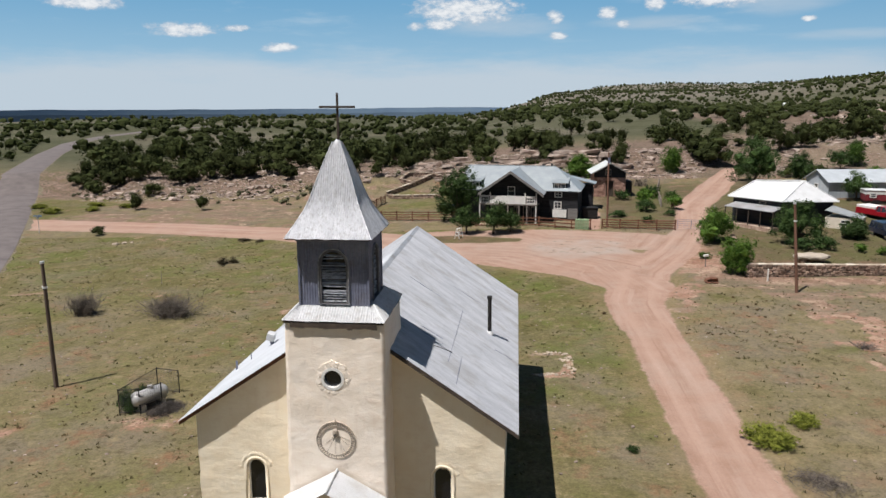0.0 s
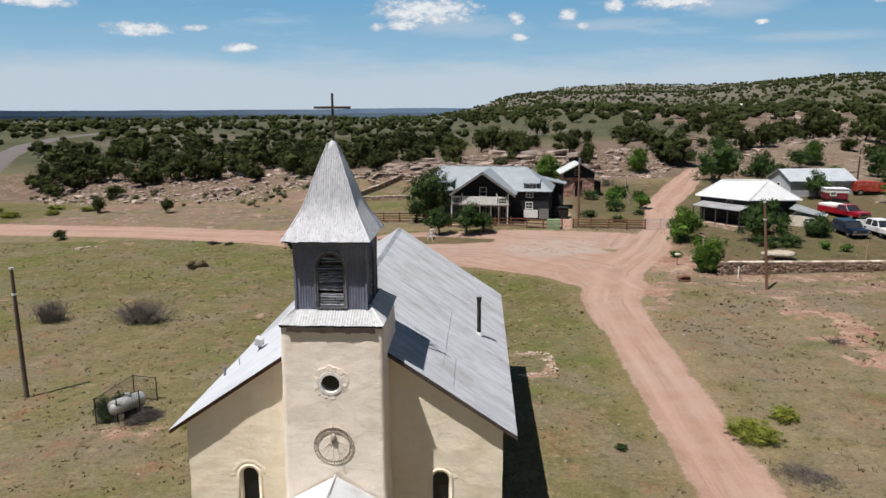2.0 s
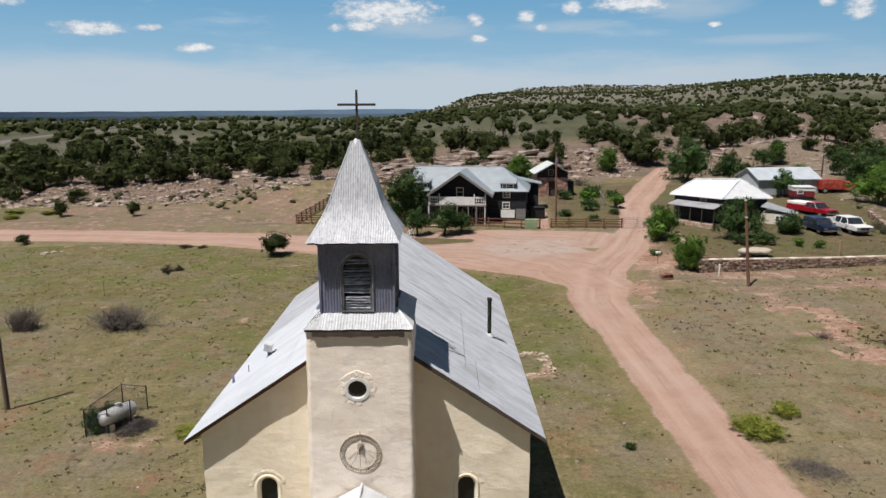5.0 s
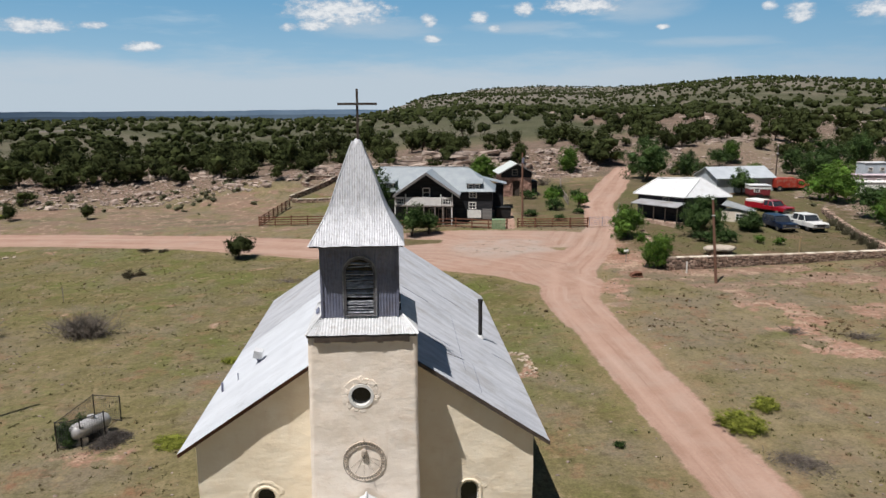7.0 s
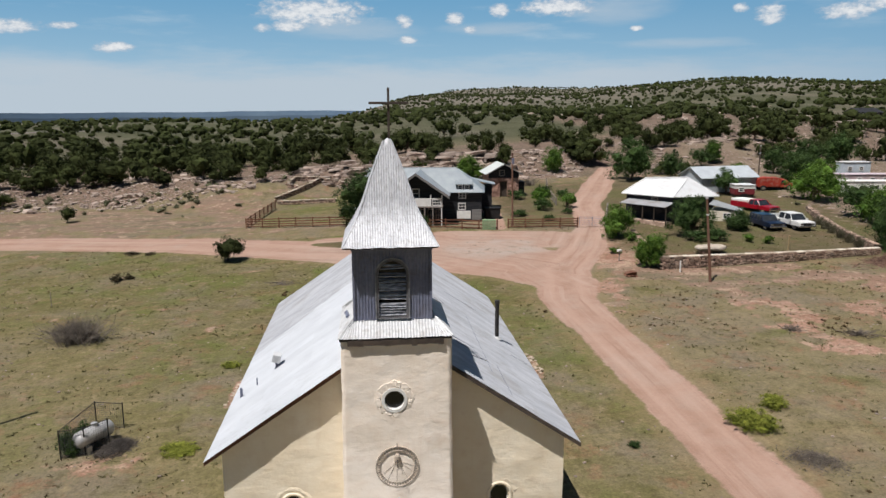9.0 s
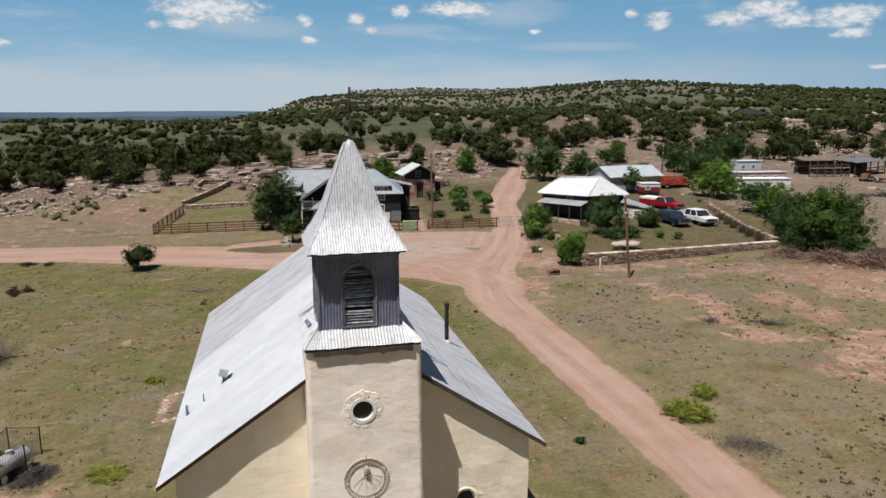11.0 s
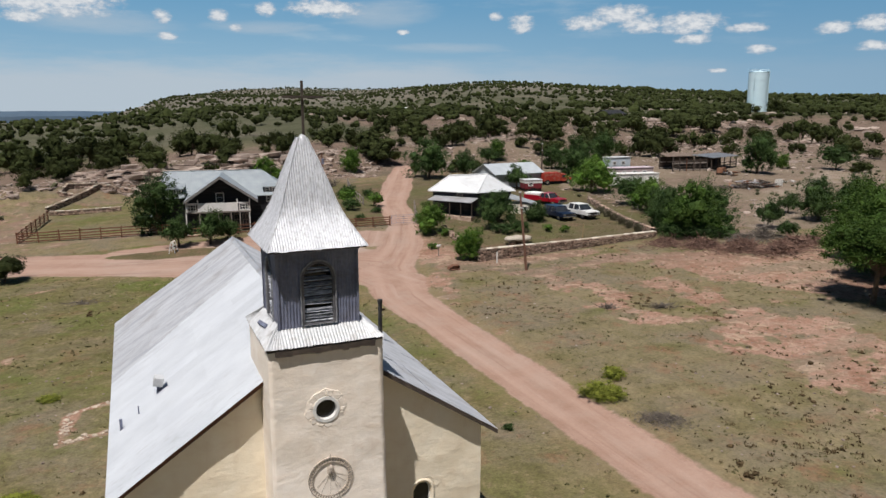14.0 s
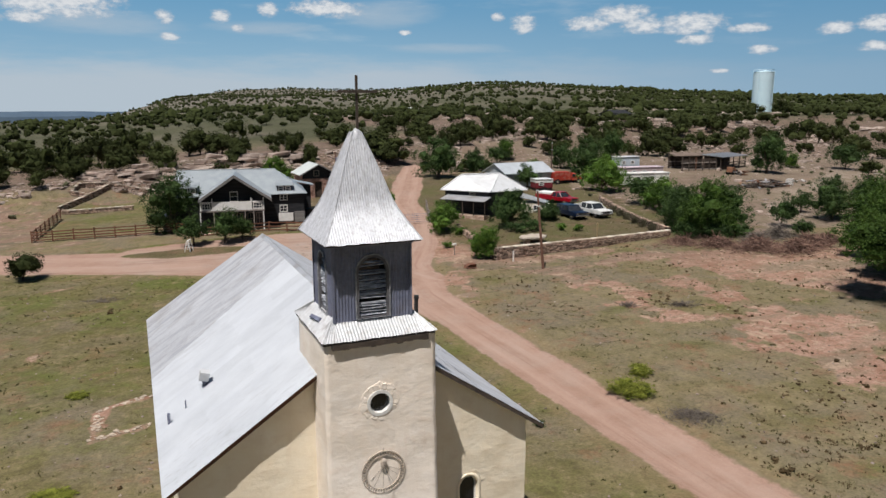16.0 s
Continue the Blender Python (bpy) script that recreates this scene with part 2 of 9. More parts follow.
    l.new(col, sc.inputs[0])
    l.new(vr, sc.inputs["Scale"])
    l.new(sc.outputs[0], b.inputs["Base Color"])
    bp = n.new("ShaderNodeBump")
    bp.inputs["Strength"].default_value, bp.inputs["Distance"].default_value = 0.2, 0.02
    l.new(fine, bp.inputs["Height"])
    l.new(bp.outputs[0], b.inputs["Normal"])
    return m


stucco = plaster("stucco", (0.86, 0.75, 0.57), (0.91, 0.825, 0.665), (0.78, 0.65, 0.485), 3.0)
pink_stucco = plaster("pinkish_stucco", (0.86, 0.76, 0.645), (0.91, 0.83, 0.735), (0.77, 0.64, 0.525), 11.0)
painted_roof = roof_sheeting("painted_roof_sheet", True)
bare_roof = roof_sheeting("bare_roof_sheet", False)
skirt_galv = mat("skirt_sheet_metal", (0.51, 0.52, 0.53), (0.615, 0.625, 0.635), 2.0, 0.5, 0.12, bump=0.15, bscale=12, fine=0.3, c3=(0.40, 0.39, 0.38), amt3=0.8, scale3=4.0)
galv = mat("galvanised_sheet", (0.55, 0.56, 0.57), (0.64, 0.65, 0.66), 1.2, 0.5, 0.12, bump=0.1, bscale=14, fine=0.14, c3=(0.45, 0.43, 0.40), amt3=0.5, scale3=1.6, rand=0.04, placed=True)
galv_old = mat("weathered_sheet", (0.37, 0.375, 0.395), (0.46, 0.465, 0.48), 0.7, 0.5, 0.3, bump=0.1, bscale=14, fine=0.16, c3=(0.285, 0.255, 0.225), amt3=0.8, scale3=0.9, rand=0.06, placed=True)
galv_dark = mat("dull_wall_sheet", (0.150, 0.164, 0.232), (0.225, 0.242, 0.322), 1.5, 0.6, 0.2, bump=0.1, bscale=10, fine=0.3, c3=(0.13, 0.12, 0.14), amt3=0.5, scale3=2)
spire_galv = mat("streaked_sheet", (0.475, 0.485, 0.515), (0.60, 0.612, 0.638), 1.6, 0.5, 0.15, bump=0.15, bscale=12, fine=0.3, c3=(0.37, 0.37, 0.38), amt3=0.85, scale3=4.5, stretch=(3, 3, 0.8))
old_wood = mat("grey_wood", (0.20, 0.17, 0.15), (0.32, 0.28, 0.25), 3, 0.85, bump=0.4, bscale=25, stretch=(1, 1, 0.15), rand=0.15)
dark_wood = mat("dark_wood", (0.045, 0.035, 0.03), (0.09, 0.07, 0.055), 3, 0.85, bump=0.4, bscale=25, rand=0.2)
red_wood = mat("red_brown_wood", (0.12, 0.055, 0.035), (0.19, 0.09, 0.055), 3, 0.85, bump=0.3, bscale=25, rand=0.2)
pole_wood = mat("pole_wood", (0.085, 0.062, 0.048), (0.15, 0.112, 0.09), 3, 0.9, bump=0.5, bscale=20, stretch=(1, 1, 0.1))
red_pole = mat("reddish_pole_wood", (0.15, 0.078, 0.054), (0.22, 0.125, 0.088), 3, 0.9, bump=0.5, bscale=20, stretch=(1, 1, 0.1))
dark_glass = mat("dark_opening", (0.008, 0.009, 0.011), (0.014, 0.015, 0.018), 3, 0.15, bump=0, spec=0.5)
white_paint = mat("white_paint", (0.70, 0.69, 0.66), (0.80, 0.79, 0.76), 3, 0.6, bump=0.1, bscale=20, fine=0.06)
white_roof = mat("white_roof_sheet", (0.74, 0.75, 0.75), (0.82, 0.83, 0.83), 0.8, 0.4, 0.15, bump=0.1, bscale=12, fine=0.06, c3=(0.62, 0.61, 0.59), amt3=0.5)
blue_grey_roof = mat("blue_grey_roof", (0.265, 0.30, 0.325), (0.33, 0.365, 0.385), 0.8, 0.5, 0.1, bump=0.1, bscale=12, fine=0.06, c3=(0.26, 0.29, 0.31), amt3=0.4)
black_iron = mat("black_iron", (0.02, 0.02, 0.022), (0.05, 0.045, 0.04), 5, 0.6, 0.3, bump=0.2)
stone = mat("stone", (0.20, 0.128, 0.095), (0.39, 0.30, 0.238), 2.2, 0.95, bump=0.5, bscale=12, fine=0.25, rand=0.6, placed=True)
pale_rock = mat("pale_rock", (0.235, 0.180, 0.148), (0.39, 0.325, 0.280), 0.8, 0.95, bump=0.6, bscale=5, fine=0.2, rand=0.25, island=0.3, c3=(0.20, 0.15, 0.12), amt3=0.6, scale3=1.5)
plaster_pale = mat("pale_plaster", (0.62, 0.56, 0.46), (0.70, 0.64, 0.55), 3, 0.9, bump=0.4, bscale=10, fine=0.08)
juniper_leaf = mat("juniper_foliage", (0.022, 0.030, 0.009), (0.046, 0.055, 0.018), 0.9, 0.9, bump=0, bscale=9, fine=0.25, rand=0.25, island=0.3, spec=0.1)
green_leaf = mat("green_foliage", (0.046, 0.100, 0.012), (0.098, 0.172, 0.024), 0.9, 0.7, bump=0, bscale=9, fine=0.25, rand=0.2, island=0.35, spec=0.2)
mid_leaf = mat("mid_green_foliage", (0.030, 0.064, 0.010), (0.066, 0.114, 0.020), 0.9, 0.75, bump=0, bscale=9, fine=0.25, rand=0.15, island=0.4, spec=0.15)
deep_leaf = mat("deep_green_foliage", (0.024, 0.050, 0.012), (0.050, 0.084, 0.022), 0.9, 0.75, bump=0, bscale=9, fine=0.25, rand=0.2, island=0.35, spec=0.2)
lime_leaf = mat("yellow_green_foliage", (0.118, 0.134, 0.020), (0.182, 0.196, 0.034), 2, 0.8, bump=0, bscale=9, fine=0.25, island=0.3, spec=0.1)
bark = mat("bark", (0.07, 0.05, 0.035), (0.13, 0.10, 0.075), 4, 0.95, bump=0.4, bscale=18)
sage_twig = mat("sage_twigs", (0.075, 0.075, 0.045), (0.14, 0.125, 0.08), 4, 0.95, bump=0, island=0.35)
red_twig = mat("cut_brush", (0.10, 0.055, 0.040), (0.25, 0.16, 0.125), 4, 0.95, bump=0, island=0.35)
twig = mat("dry_twigs", (0.095, 0.080, 0.068), (0.185, 0.158, 0.134), 4, 0.95, bump=0, island=0.3)
dark_twig = mat("dark_dry_twigs", (0.055, 0.047, 0.042), (0.120, 0.105, 0.095), 4, 0.95, bump=0, island=0.35)
rust = mat("rusty_metal", (0.16, 0.07, 0.04), (0.28, 0.15, 0.09), 3, 0.8, 0.2, bump=0.2)
rubber = mat("rubber", (0.012, 0.012, 0.012), (0.025, 0.025, 0.025), 6, 0.8, bump=0.1)
chrome = mat("chrome", (0.55, 0.55, 0.56), (0.65, 0.65, 0.66), 5, 0.2, 0.9, bump=0)


# ---- land ----
def near_line(px, py, line):
    """Distance (metres, negative inside) to a road with points (x, y, half width), the offset across it as a share of its half width, the signed offset and the length along it."""
    best, across = np.full(px.shape, 1e9), np.zeros(px.shape)
    side, along, run = np.zeros(px.shape), np.zeros(px.shape), 0.0
    for (ax, ay, ah), (bx, by, bh) in zip(line, line[1:]):
        dx, dy = bx - ax, by - ay
        size = math.hypot(dx, dy)
        u = np.clip(((px - ax) * dx + (py - ay) * dy) / (dx * dx + dy * dy), 0, 1)
        d = np.hypot(px - ax - u * dx, py - ay - u * dy)
        half = ah + u * (bh - ah)
        hit = d - half < best
        best, across = np.where(hit, d - half, best), np.where(hit, d / half, across)
        side = np.where(hit, ((px - ax) * dy - (py - ay) * dx) / size, side)
        along = np.where(hit, run + u * size, along)
        run += size
    return best, across, side, along


MAIN_ROAD = [(14.85, -60, 1.62), (14.85, 12, 1.62), (14.95, 26, 1.72), (14.9, 35, 2.3), (17.2, 45, 2.6), (21.5, 53, 2.3), (25.7, 63, 1.8), (29.3, 78, 2.2), (35, 91, 2.4), (40.5, 104, 2.2), (46, 117, 1.5)]
LEFT_ROAD = [(-82, 81, 4.0), (-62, 76, 4.0), (-42, 72.3, 3.8), (-22.5, 66.5, 3.9), (-7, 58.5, 4.3), (7, 54.5, 8.0), (14, 48, 6.0), (16, 40, 3.0)]
APRON = [(-6, 63.5, 1.5), (9, 63, 1.5), (19, 58, 4.0)]
YARD_TRACK = [(14.6, 65, 0.9), (15.6, 74, 0.9), (14.6, 82, 1.1)]


def ticks(lo, hi, step, far_lo, far_hi, grow=1.09):
    mid = list(np.arange(lo, hi + step / 2, step))
    d, v = step, mid[-1]
    while v < far_hi:
        d *= grow
        v += d
        mid.append(v)
    d, v = step, mid[0]
    while v > far_lo:
        d *= grow
        v -= d
        mid.insert(0, v)
    return np.array(mid)


def smooth_noise(px, py, scale, seed):
    rng = np.random.default_rng(seed)
    out = np.zeros(px.shape)
    for k in range(5):
        a, ph, w = rng.uniform(0, 2 * math.pi), rng.uniform(0, 2 * math.pi), rng.uniform(0.6, 1.7) / scale
        out += np.sin((px * math.cos(a) + py * math.sin(a)) * w * 2 * math.pi + ph + 1.3 * np.sin((px * math.sin(a) - py * math.cos(a)) * w * 4 + ph))
    return out / 5


xs, ys = ticks(-80, 66, 0.5, -4600, 4600), ticks(-22, 113, 0.5, -2500, 4600)
GX, GY = np.meshgrid(xs, ys)
GZ = ground(GX, GY)
d_main, c_main, s_main, a_main = near_line(GX, GY, MAIN_ROAD)
d_left, c_left, s_left, a_left = near_line(GX, GY, LEFT_ROAD)
d_apron = near_line(GX, GY, APRON)[0]
d_track = near_line(GX, GY, YARD_TRACK)[0]
d_road = np.minimum(np.minimum(d_main, d_left), np.minimum(d_apron, d_track))
lane = np.where(d_main < d_left, s_main, s_left)
length = np.where(d_main < d_left, a_main, a_left + 300)
isle = near_line(GX, GY, [(-6.9, 61.8, 0.2), (-2.6, 60.4, 1.5), (2.4, 59.6, 1.1), (5.4, 59.3, 0.4)])[0]
d_road = np.maximum(d_road, 0.6 - isle)
wear = smooth_noise(GX, GY, 11, 3) * 0.22 + smooth_noise(GX, GY, 2.5, 4) * 0.12
road_mask = 1 - S(-0.35, 0.55, d_road + wear)
ruts = np.where(d_main < 0.2, np.exp(-((c_main - 0.5) / 0.2) ** 2), 0) + np.where((d_left < 0.2) & (GX < 0), np.exp(-((c_left - 0.45) / 0.18) ** 2), 0)
GZ = GZ - 0.06 * road_mask - 0.03 * np.clip(ruts, 0, 1)
GZ = GZ + np.where(np.hypot(GX, GY) < 200, 0.05 * smooth_noise(GX, GY, 6, 7) + 0.03 * smooth_noise(GX, GY, 2.2, 8), 0) * (1 - road_mask)
# bare red soil: beyond the left road, in the field beside the wall, round the yards
SOIL = [
    [(26, 39.3, 1.1), (28.4, 35, 0.9), (29.2, 29.6, 1.3), (28.2, 22.8, 0.8)],
    [(31, 37.7, 0.8), (40.5, 36.8, 1.2), (47, 35, 1.6), (56, 32, 2.2)],
    [(35.7, 27.6, 0.9), (35.1, 22.5, 0.7)],
    [(41.4, 31.8, 1.2), (44.9, 26, 3.0), (47.9, 20.7, 3.2), (51, 12, 2.5)],
    [(29.1, 21, 0.6), (30.8, 16, 0.9), (30.8, 12.6, 1.4), (30.8, 6, 1.6), (29.5, -6, 1.6)],
    [(35, 17.8, 1.2), (36.2, 13.8, 1.7), (36.8, 10.3, 2.0), (37, 2, 2.4), (35, -8, 2.5)],
    [(20, 40, 1.0), (18.2, 33.5, 0.5)],
    [(30, 17.5, 0.8), (33.5, 15.5, 1.8), (32.8, 11, 2.2), (31, 7.5, 2.2), (29.5, 4.5, 1.6)],
    [(41, 27, 1.5), (44.5, 24.5, 3.0), (46, 21, 3.0)],
    [(42, 33, 2.5), (47, 29, 4.5), (52, 27, 5.0), (58, 27, 3.0)],
    [(22.4, 53, 1.2), (23.6, 45, 2.0), (25.0, 40.5, 1.8), (30, 41, 0.9), (37, 41.5, 0.6)],
]
d_soil = np.minimum.reduce([near_line(GX, GY, q)[0] for q in SOIL])
rng_patch = smooth_noise(GX, GY, 14, 11) + 0.6 * smooth_noise(GX, GY, 5, 12)
bare = S(66, 76, GY + 0.14 * (GX + 22) * (GX < 0)) * (GX < 14) * (1 - S(99, 104, GY))
bare = np.maximum(0.95 * bare * (0.35 + 0.65 * S(-0.7, 0.9, rng_patch + 0.25 + 0.5 * smooth_noise(GX * 0.4, GY, 3.0, 45))), np.maximum(1.15 * (1 - S(-1.3, 2.0, d_soil + 2.4 * smooth_noise(GX, GY, 7.0, 14) + 1.3 * smooth_noise(GX, GY, 2.1, 15) + 0.8 * smooth_noise(GX, GY, 0.9, 16))), S(20, 32, GX + 0.2 * GY - 4) * S(6, 20, GY) * (1 - S(60, 75, GX)) * (1 - S(39, 43, GY)) * 0.6 * S(0.0, 0.8, rng_patch)))
bare = np.maximum(bare, S(20.5, 22, GX) * (1 - S(28, 31, GX)) * S(38, 42, GY) * (1 - S(56, 62, GY)) * 0.9)
bare = np.maximum(bare, S(0.55, 1.0, rng_patch) * np.where(GX < 14, 0.5, 0.8))
bare = np.maximum(bare, 0.46 * S(22, 30, GX) * S(44, 60, GY) * (1 - 0.7 * S(52, 60, GX)))
bare = bare * (1 - 0.85 * S(-17, -15, GX + 0.1 * (GY - 75)) * (1 - S(0, 2, GX)) * S(72, 76, GY) * (1 - S(98, 101, GY)))
far = np.hypot(GX, GY)
bare = np.maximum(bare, 0.62 * (1 - S(1.2, 3.2, np.hypot(GX + 13.6, GY - 12.4) + 0.8 * smooth_noise(GX, GY, 2.5, 41))))
pale = 1 - S(2.6, 6.2, np.hypot((GX - 12.4) * 0.85, GY - 55) + 1.2 * smooth_noise(GX, GY, 5, 77))
pale = np.maximum(pale, 0.25 * S(-12, -4, GX) * (1 - S(21, 27, GX)) * S(49, 54, GY) * (1 - S(62, 66, GY)))
rocky = S(100, 108, GY) * (1 - S(135, 175, far - 0.75 * np.maximum(GX - 20, 0)))
rocky = np.maximum(rocky, S(62, 80, GX) * S(55, 75, GY) * (1 - S(260, 420, far)))
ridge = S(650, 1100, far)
rocky = np.maximum(rocky, 0.85 * S(51, 58, GX - 0.12 * np.maximum(GY - 44, 0)) * S(36, 41, GY) * (1 - S(260, 420, far)))
wash = 1 - S(-0.8, 1.6, near_line(GX, GY, [(122, 78.5, 2.5), (96, 63, 2.0), (86, 60, 1.8), (76, 52.5, 1.6), (68.5, 46, 1.6), (62.5, 40.5, 1.8), (57.5, 37.5, 1.2)])[0] + 1.2 * smooth_noise(GX, GY, 4, 51))
slope_ = S(54, 62, GX) * (1 - S(150, 190, far))
hill = S(120, 200, far - 0.6 * np.maximum(GX - 30, 0))
lush = (1 - S(40, 60, GY - 0.25 * GX)) * S(-30, -6, GX) * (1 - S(12.3, 13.5, GX)) * S(-0.5, 0.6, smooth_noise(GX, GY, 12, 21) + 0.4)
lush = np.maximum(lush, 0.85 * (GX < 13) * (GY < 60) * S(-0.4, 0.7, smooth_noise(GX, GY, 10, 22)))
lush = np.maximum(lush, 0.7 * S(-17, -14, GX) * (1 - S(-1, 2, GX)) * S(73, 77, GY) * (1 - S(97, 101, GY)))
lush = np.maximum(lush, 0.9 * S(0.1, 0.9, smooth_noise(GX, GY, 7, 23)) * (GX > 16) * (GX < 48) * (GY > -5) * (GY < 42))
lush = np.maximum(lush, 1.0 - S(2, 9, np.hypot((GX + 6) * 0.6, GY - 47) + 2 * smooth_noise(GX, GY, 5, 31)))
lush = np.maximum(lush, 1.0 * S(-100, -80, GX) * (1 - S(-70, -58, GX)) * S(76, 82, GY) * (1 - S(98, 108, GY)))
d_foot = np.minimum.reduce([near_line(GX, GY, [(a[0], a[1], 0.12), (b[0], b[1], 0.12)])[0] for q in (((-6.0, 18.3), (-8.4, 17.6), (-8.3, 21.2), (-6.0, 22.0)), ((6.8, 18.9), (8.8, 18.9), (8.75, 22.6), (6.8, 22.7))) for a, b in zip(q, q[1:])])
bare = np.maximum(bare, 1.0 - S(-0.1, 0.55, d_foot + 0.25 * smooth_noise(GX, GY, 1.6, 61)))
d_path = near_line(GX, GY, [(-42, 36, 0.2), (-26, 43, 0.2), (-12, 50.5, 0.2), (-4, 55, 0.2)])[0]
bare = np.maximum(bare, 0.55 * (1 - S(-0.1, 0.5, d_path + 0.15 * smooth_noise(GX, GY, 3, 33))))
lush = np.maximum(lush, S(0.5, 1.4, 1.6 - np.abs(d_main - 0.9)) * 0.6 * (GY < 36) * (GX < 15))

lush = np.maximum(lush, 0.35 * S(26, 29, GX) * (1 - S(50, 56, GX - 0.3 * (GY - 44))) * S(43, 45, GY) * (1 - S(96, 106, GY)))
lush = np.maximum(lush, 0.5 * (GX < 11) * (GX > -60) * (GY < 62))
lush = np.maximum(lush, (GX < 12) * (GX > -62) * S(26, 40, GY) * (GY < 66) * (0.8 + 0.2 * smooth_noise(GX, GY, 9, 71)))
strip = S(64, 71, GY + 0.14 * (GX + 22) * (GX < 0)) * (1 - S(8, 16, GX)) * (1 - S(104, 110, GY))
strip = np.maximum(strip, 0.75 * S(28, 37, GY) * (1 - S(43, 45, GY)) * S(19, 24, GX) * (1 - S(50, 56, GX)))
yards = S(24, 27, GX) * S(42.5, 44, GY) * (1 - S(52, 57, GX - 0.3 * (GY - 44))) * (1 - S(92, 104, GY))
yards = np.maximum(yards, S(16.5, 18, GX) * S(63.5, 65, GY) * (1 - S(98, 106, GY)) * (1 - S(28, 30, GX)))
lush = np.where((GX > 4.5) & (GY < 48) & (GX < 14), np.clip(0.72 + 0.45 * smooth_noise(GX, GY, 6, 72) + 0.02 * (GY - 20), 0.1, 1), lush)
verge = S(0.0, 0.35, d_road) * (1 - S(0.5, 1.7, d_road + 0.8 * smooth_noise(GX, GY, 2.0, 74))) * (GY < 62)
yards = np.maximum(yards, 1 - S(0.0, 1.6, isle))
bare = bare * (1 - 0.8 * S(-100, -80, GX) * (1 - S(-72, -60, GX)) * S(76, 82, GY))
lush = lush * np.where(GX < 4, 0.55 + 0.45 * S(14, 32, GY), 1.0)
ny, nx = GX.shape
verts = np.stack([GX, GY, GZ], -1).reshape(-1, 3)
i = np.arange(nx * ny).reshape(ny, nx)
quads = np.stack([i[:-1, :-1], i[:-1, 1:], i[1:, 1:], i[1:, :-1]], -1).reshape(-1, 4)
gm = bpy.data.meshes.new("ground")
gm.vertices.add(len(verts))
gm.vertices.foreach_set("co", verts.astype(np.float32).ravel())
gm.loops.add(quads.size)
gm.loops.foreach_set("vertex_index", quads.astype(np.int32).ravel())
gm.polygons.add(len(quads))
gm.polygons.foreach_set("loop_start", np.arange(0, quads.size, 4, dtype=np.int32))
gm.update()
gm.validate()
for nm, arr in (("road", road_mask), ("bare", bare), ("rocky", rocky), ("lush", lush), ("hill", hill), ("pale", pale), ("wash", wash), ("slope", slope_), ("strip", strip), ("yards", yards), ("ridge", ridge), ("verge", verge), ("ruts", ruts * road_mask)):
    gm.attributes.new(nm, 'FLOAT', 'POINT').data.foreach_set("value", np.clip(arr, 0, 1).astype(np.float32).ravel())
for nm, arr in (("lane", lane), ("length", length)):
    gm.attributes.new(nm, 'FLOAT', 'POINT').data.foreach_set("value", arr.astype(np.float32).ravel())
gm.shade_smooth()
land = tagged(new("ground", gm), "dry meadow of short grass with red soil and a worn dirt road", "ground", kind="structure")


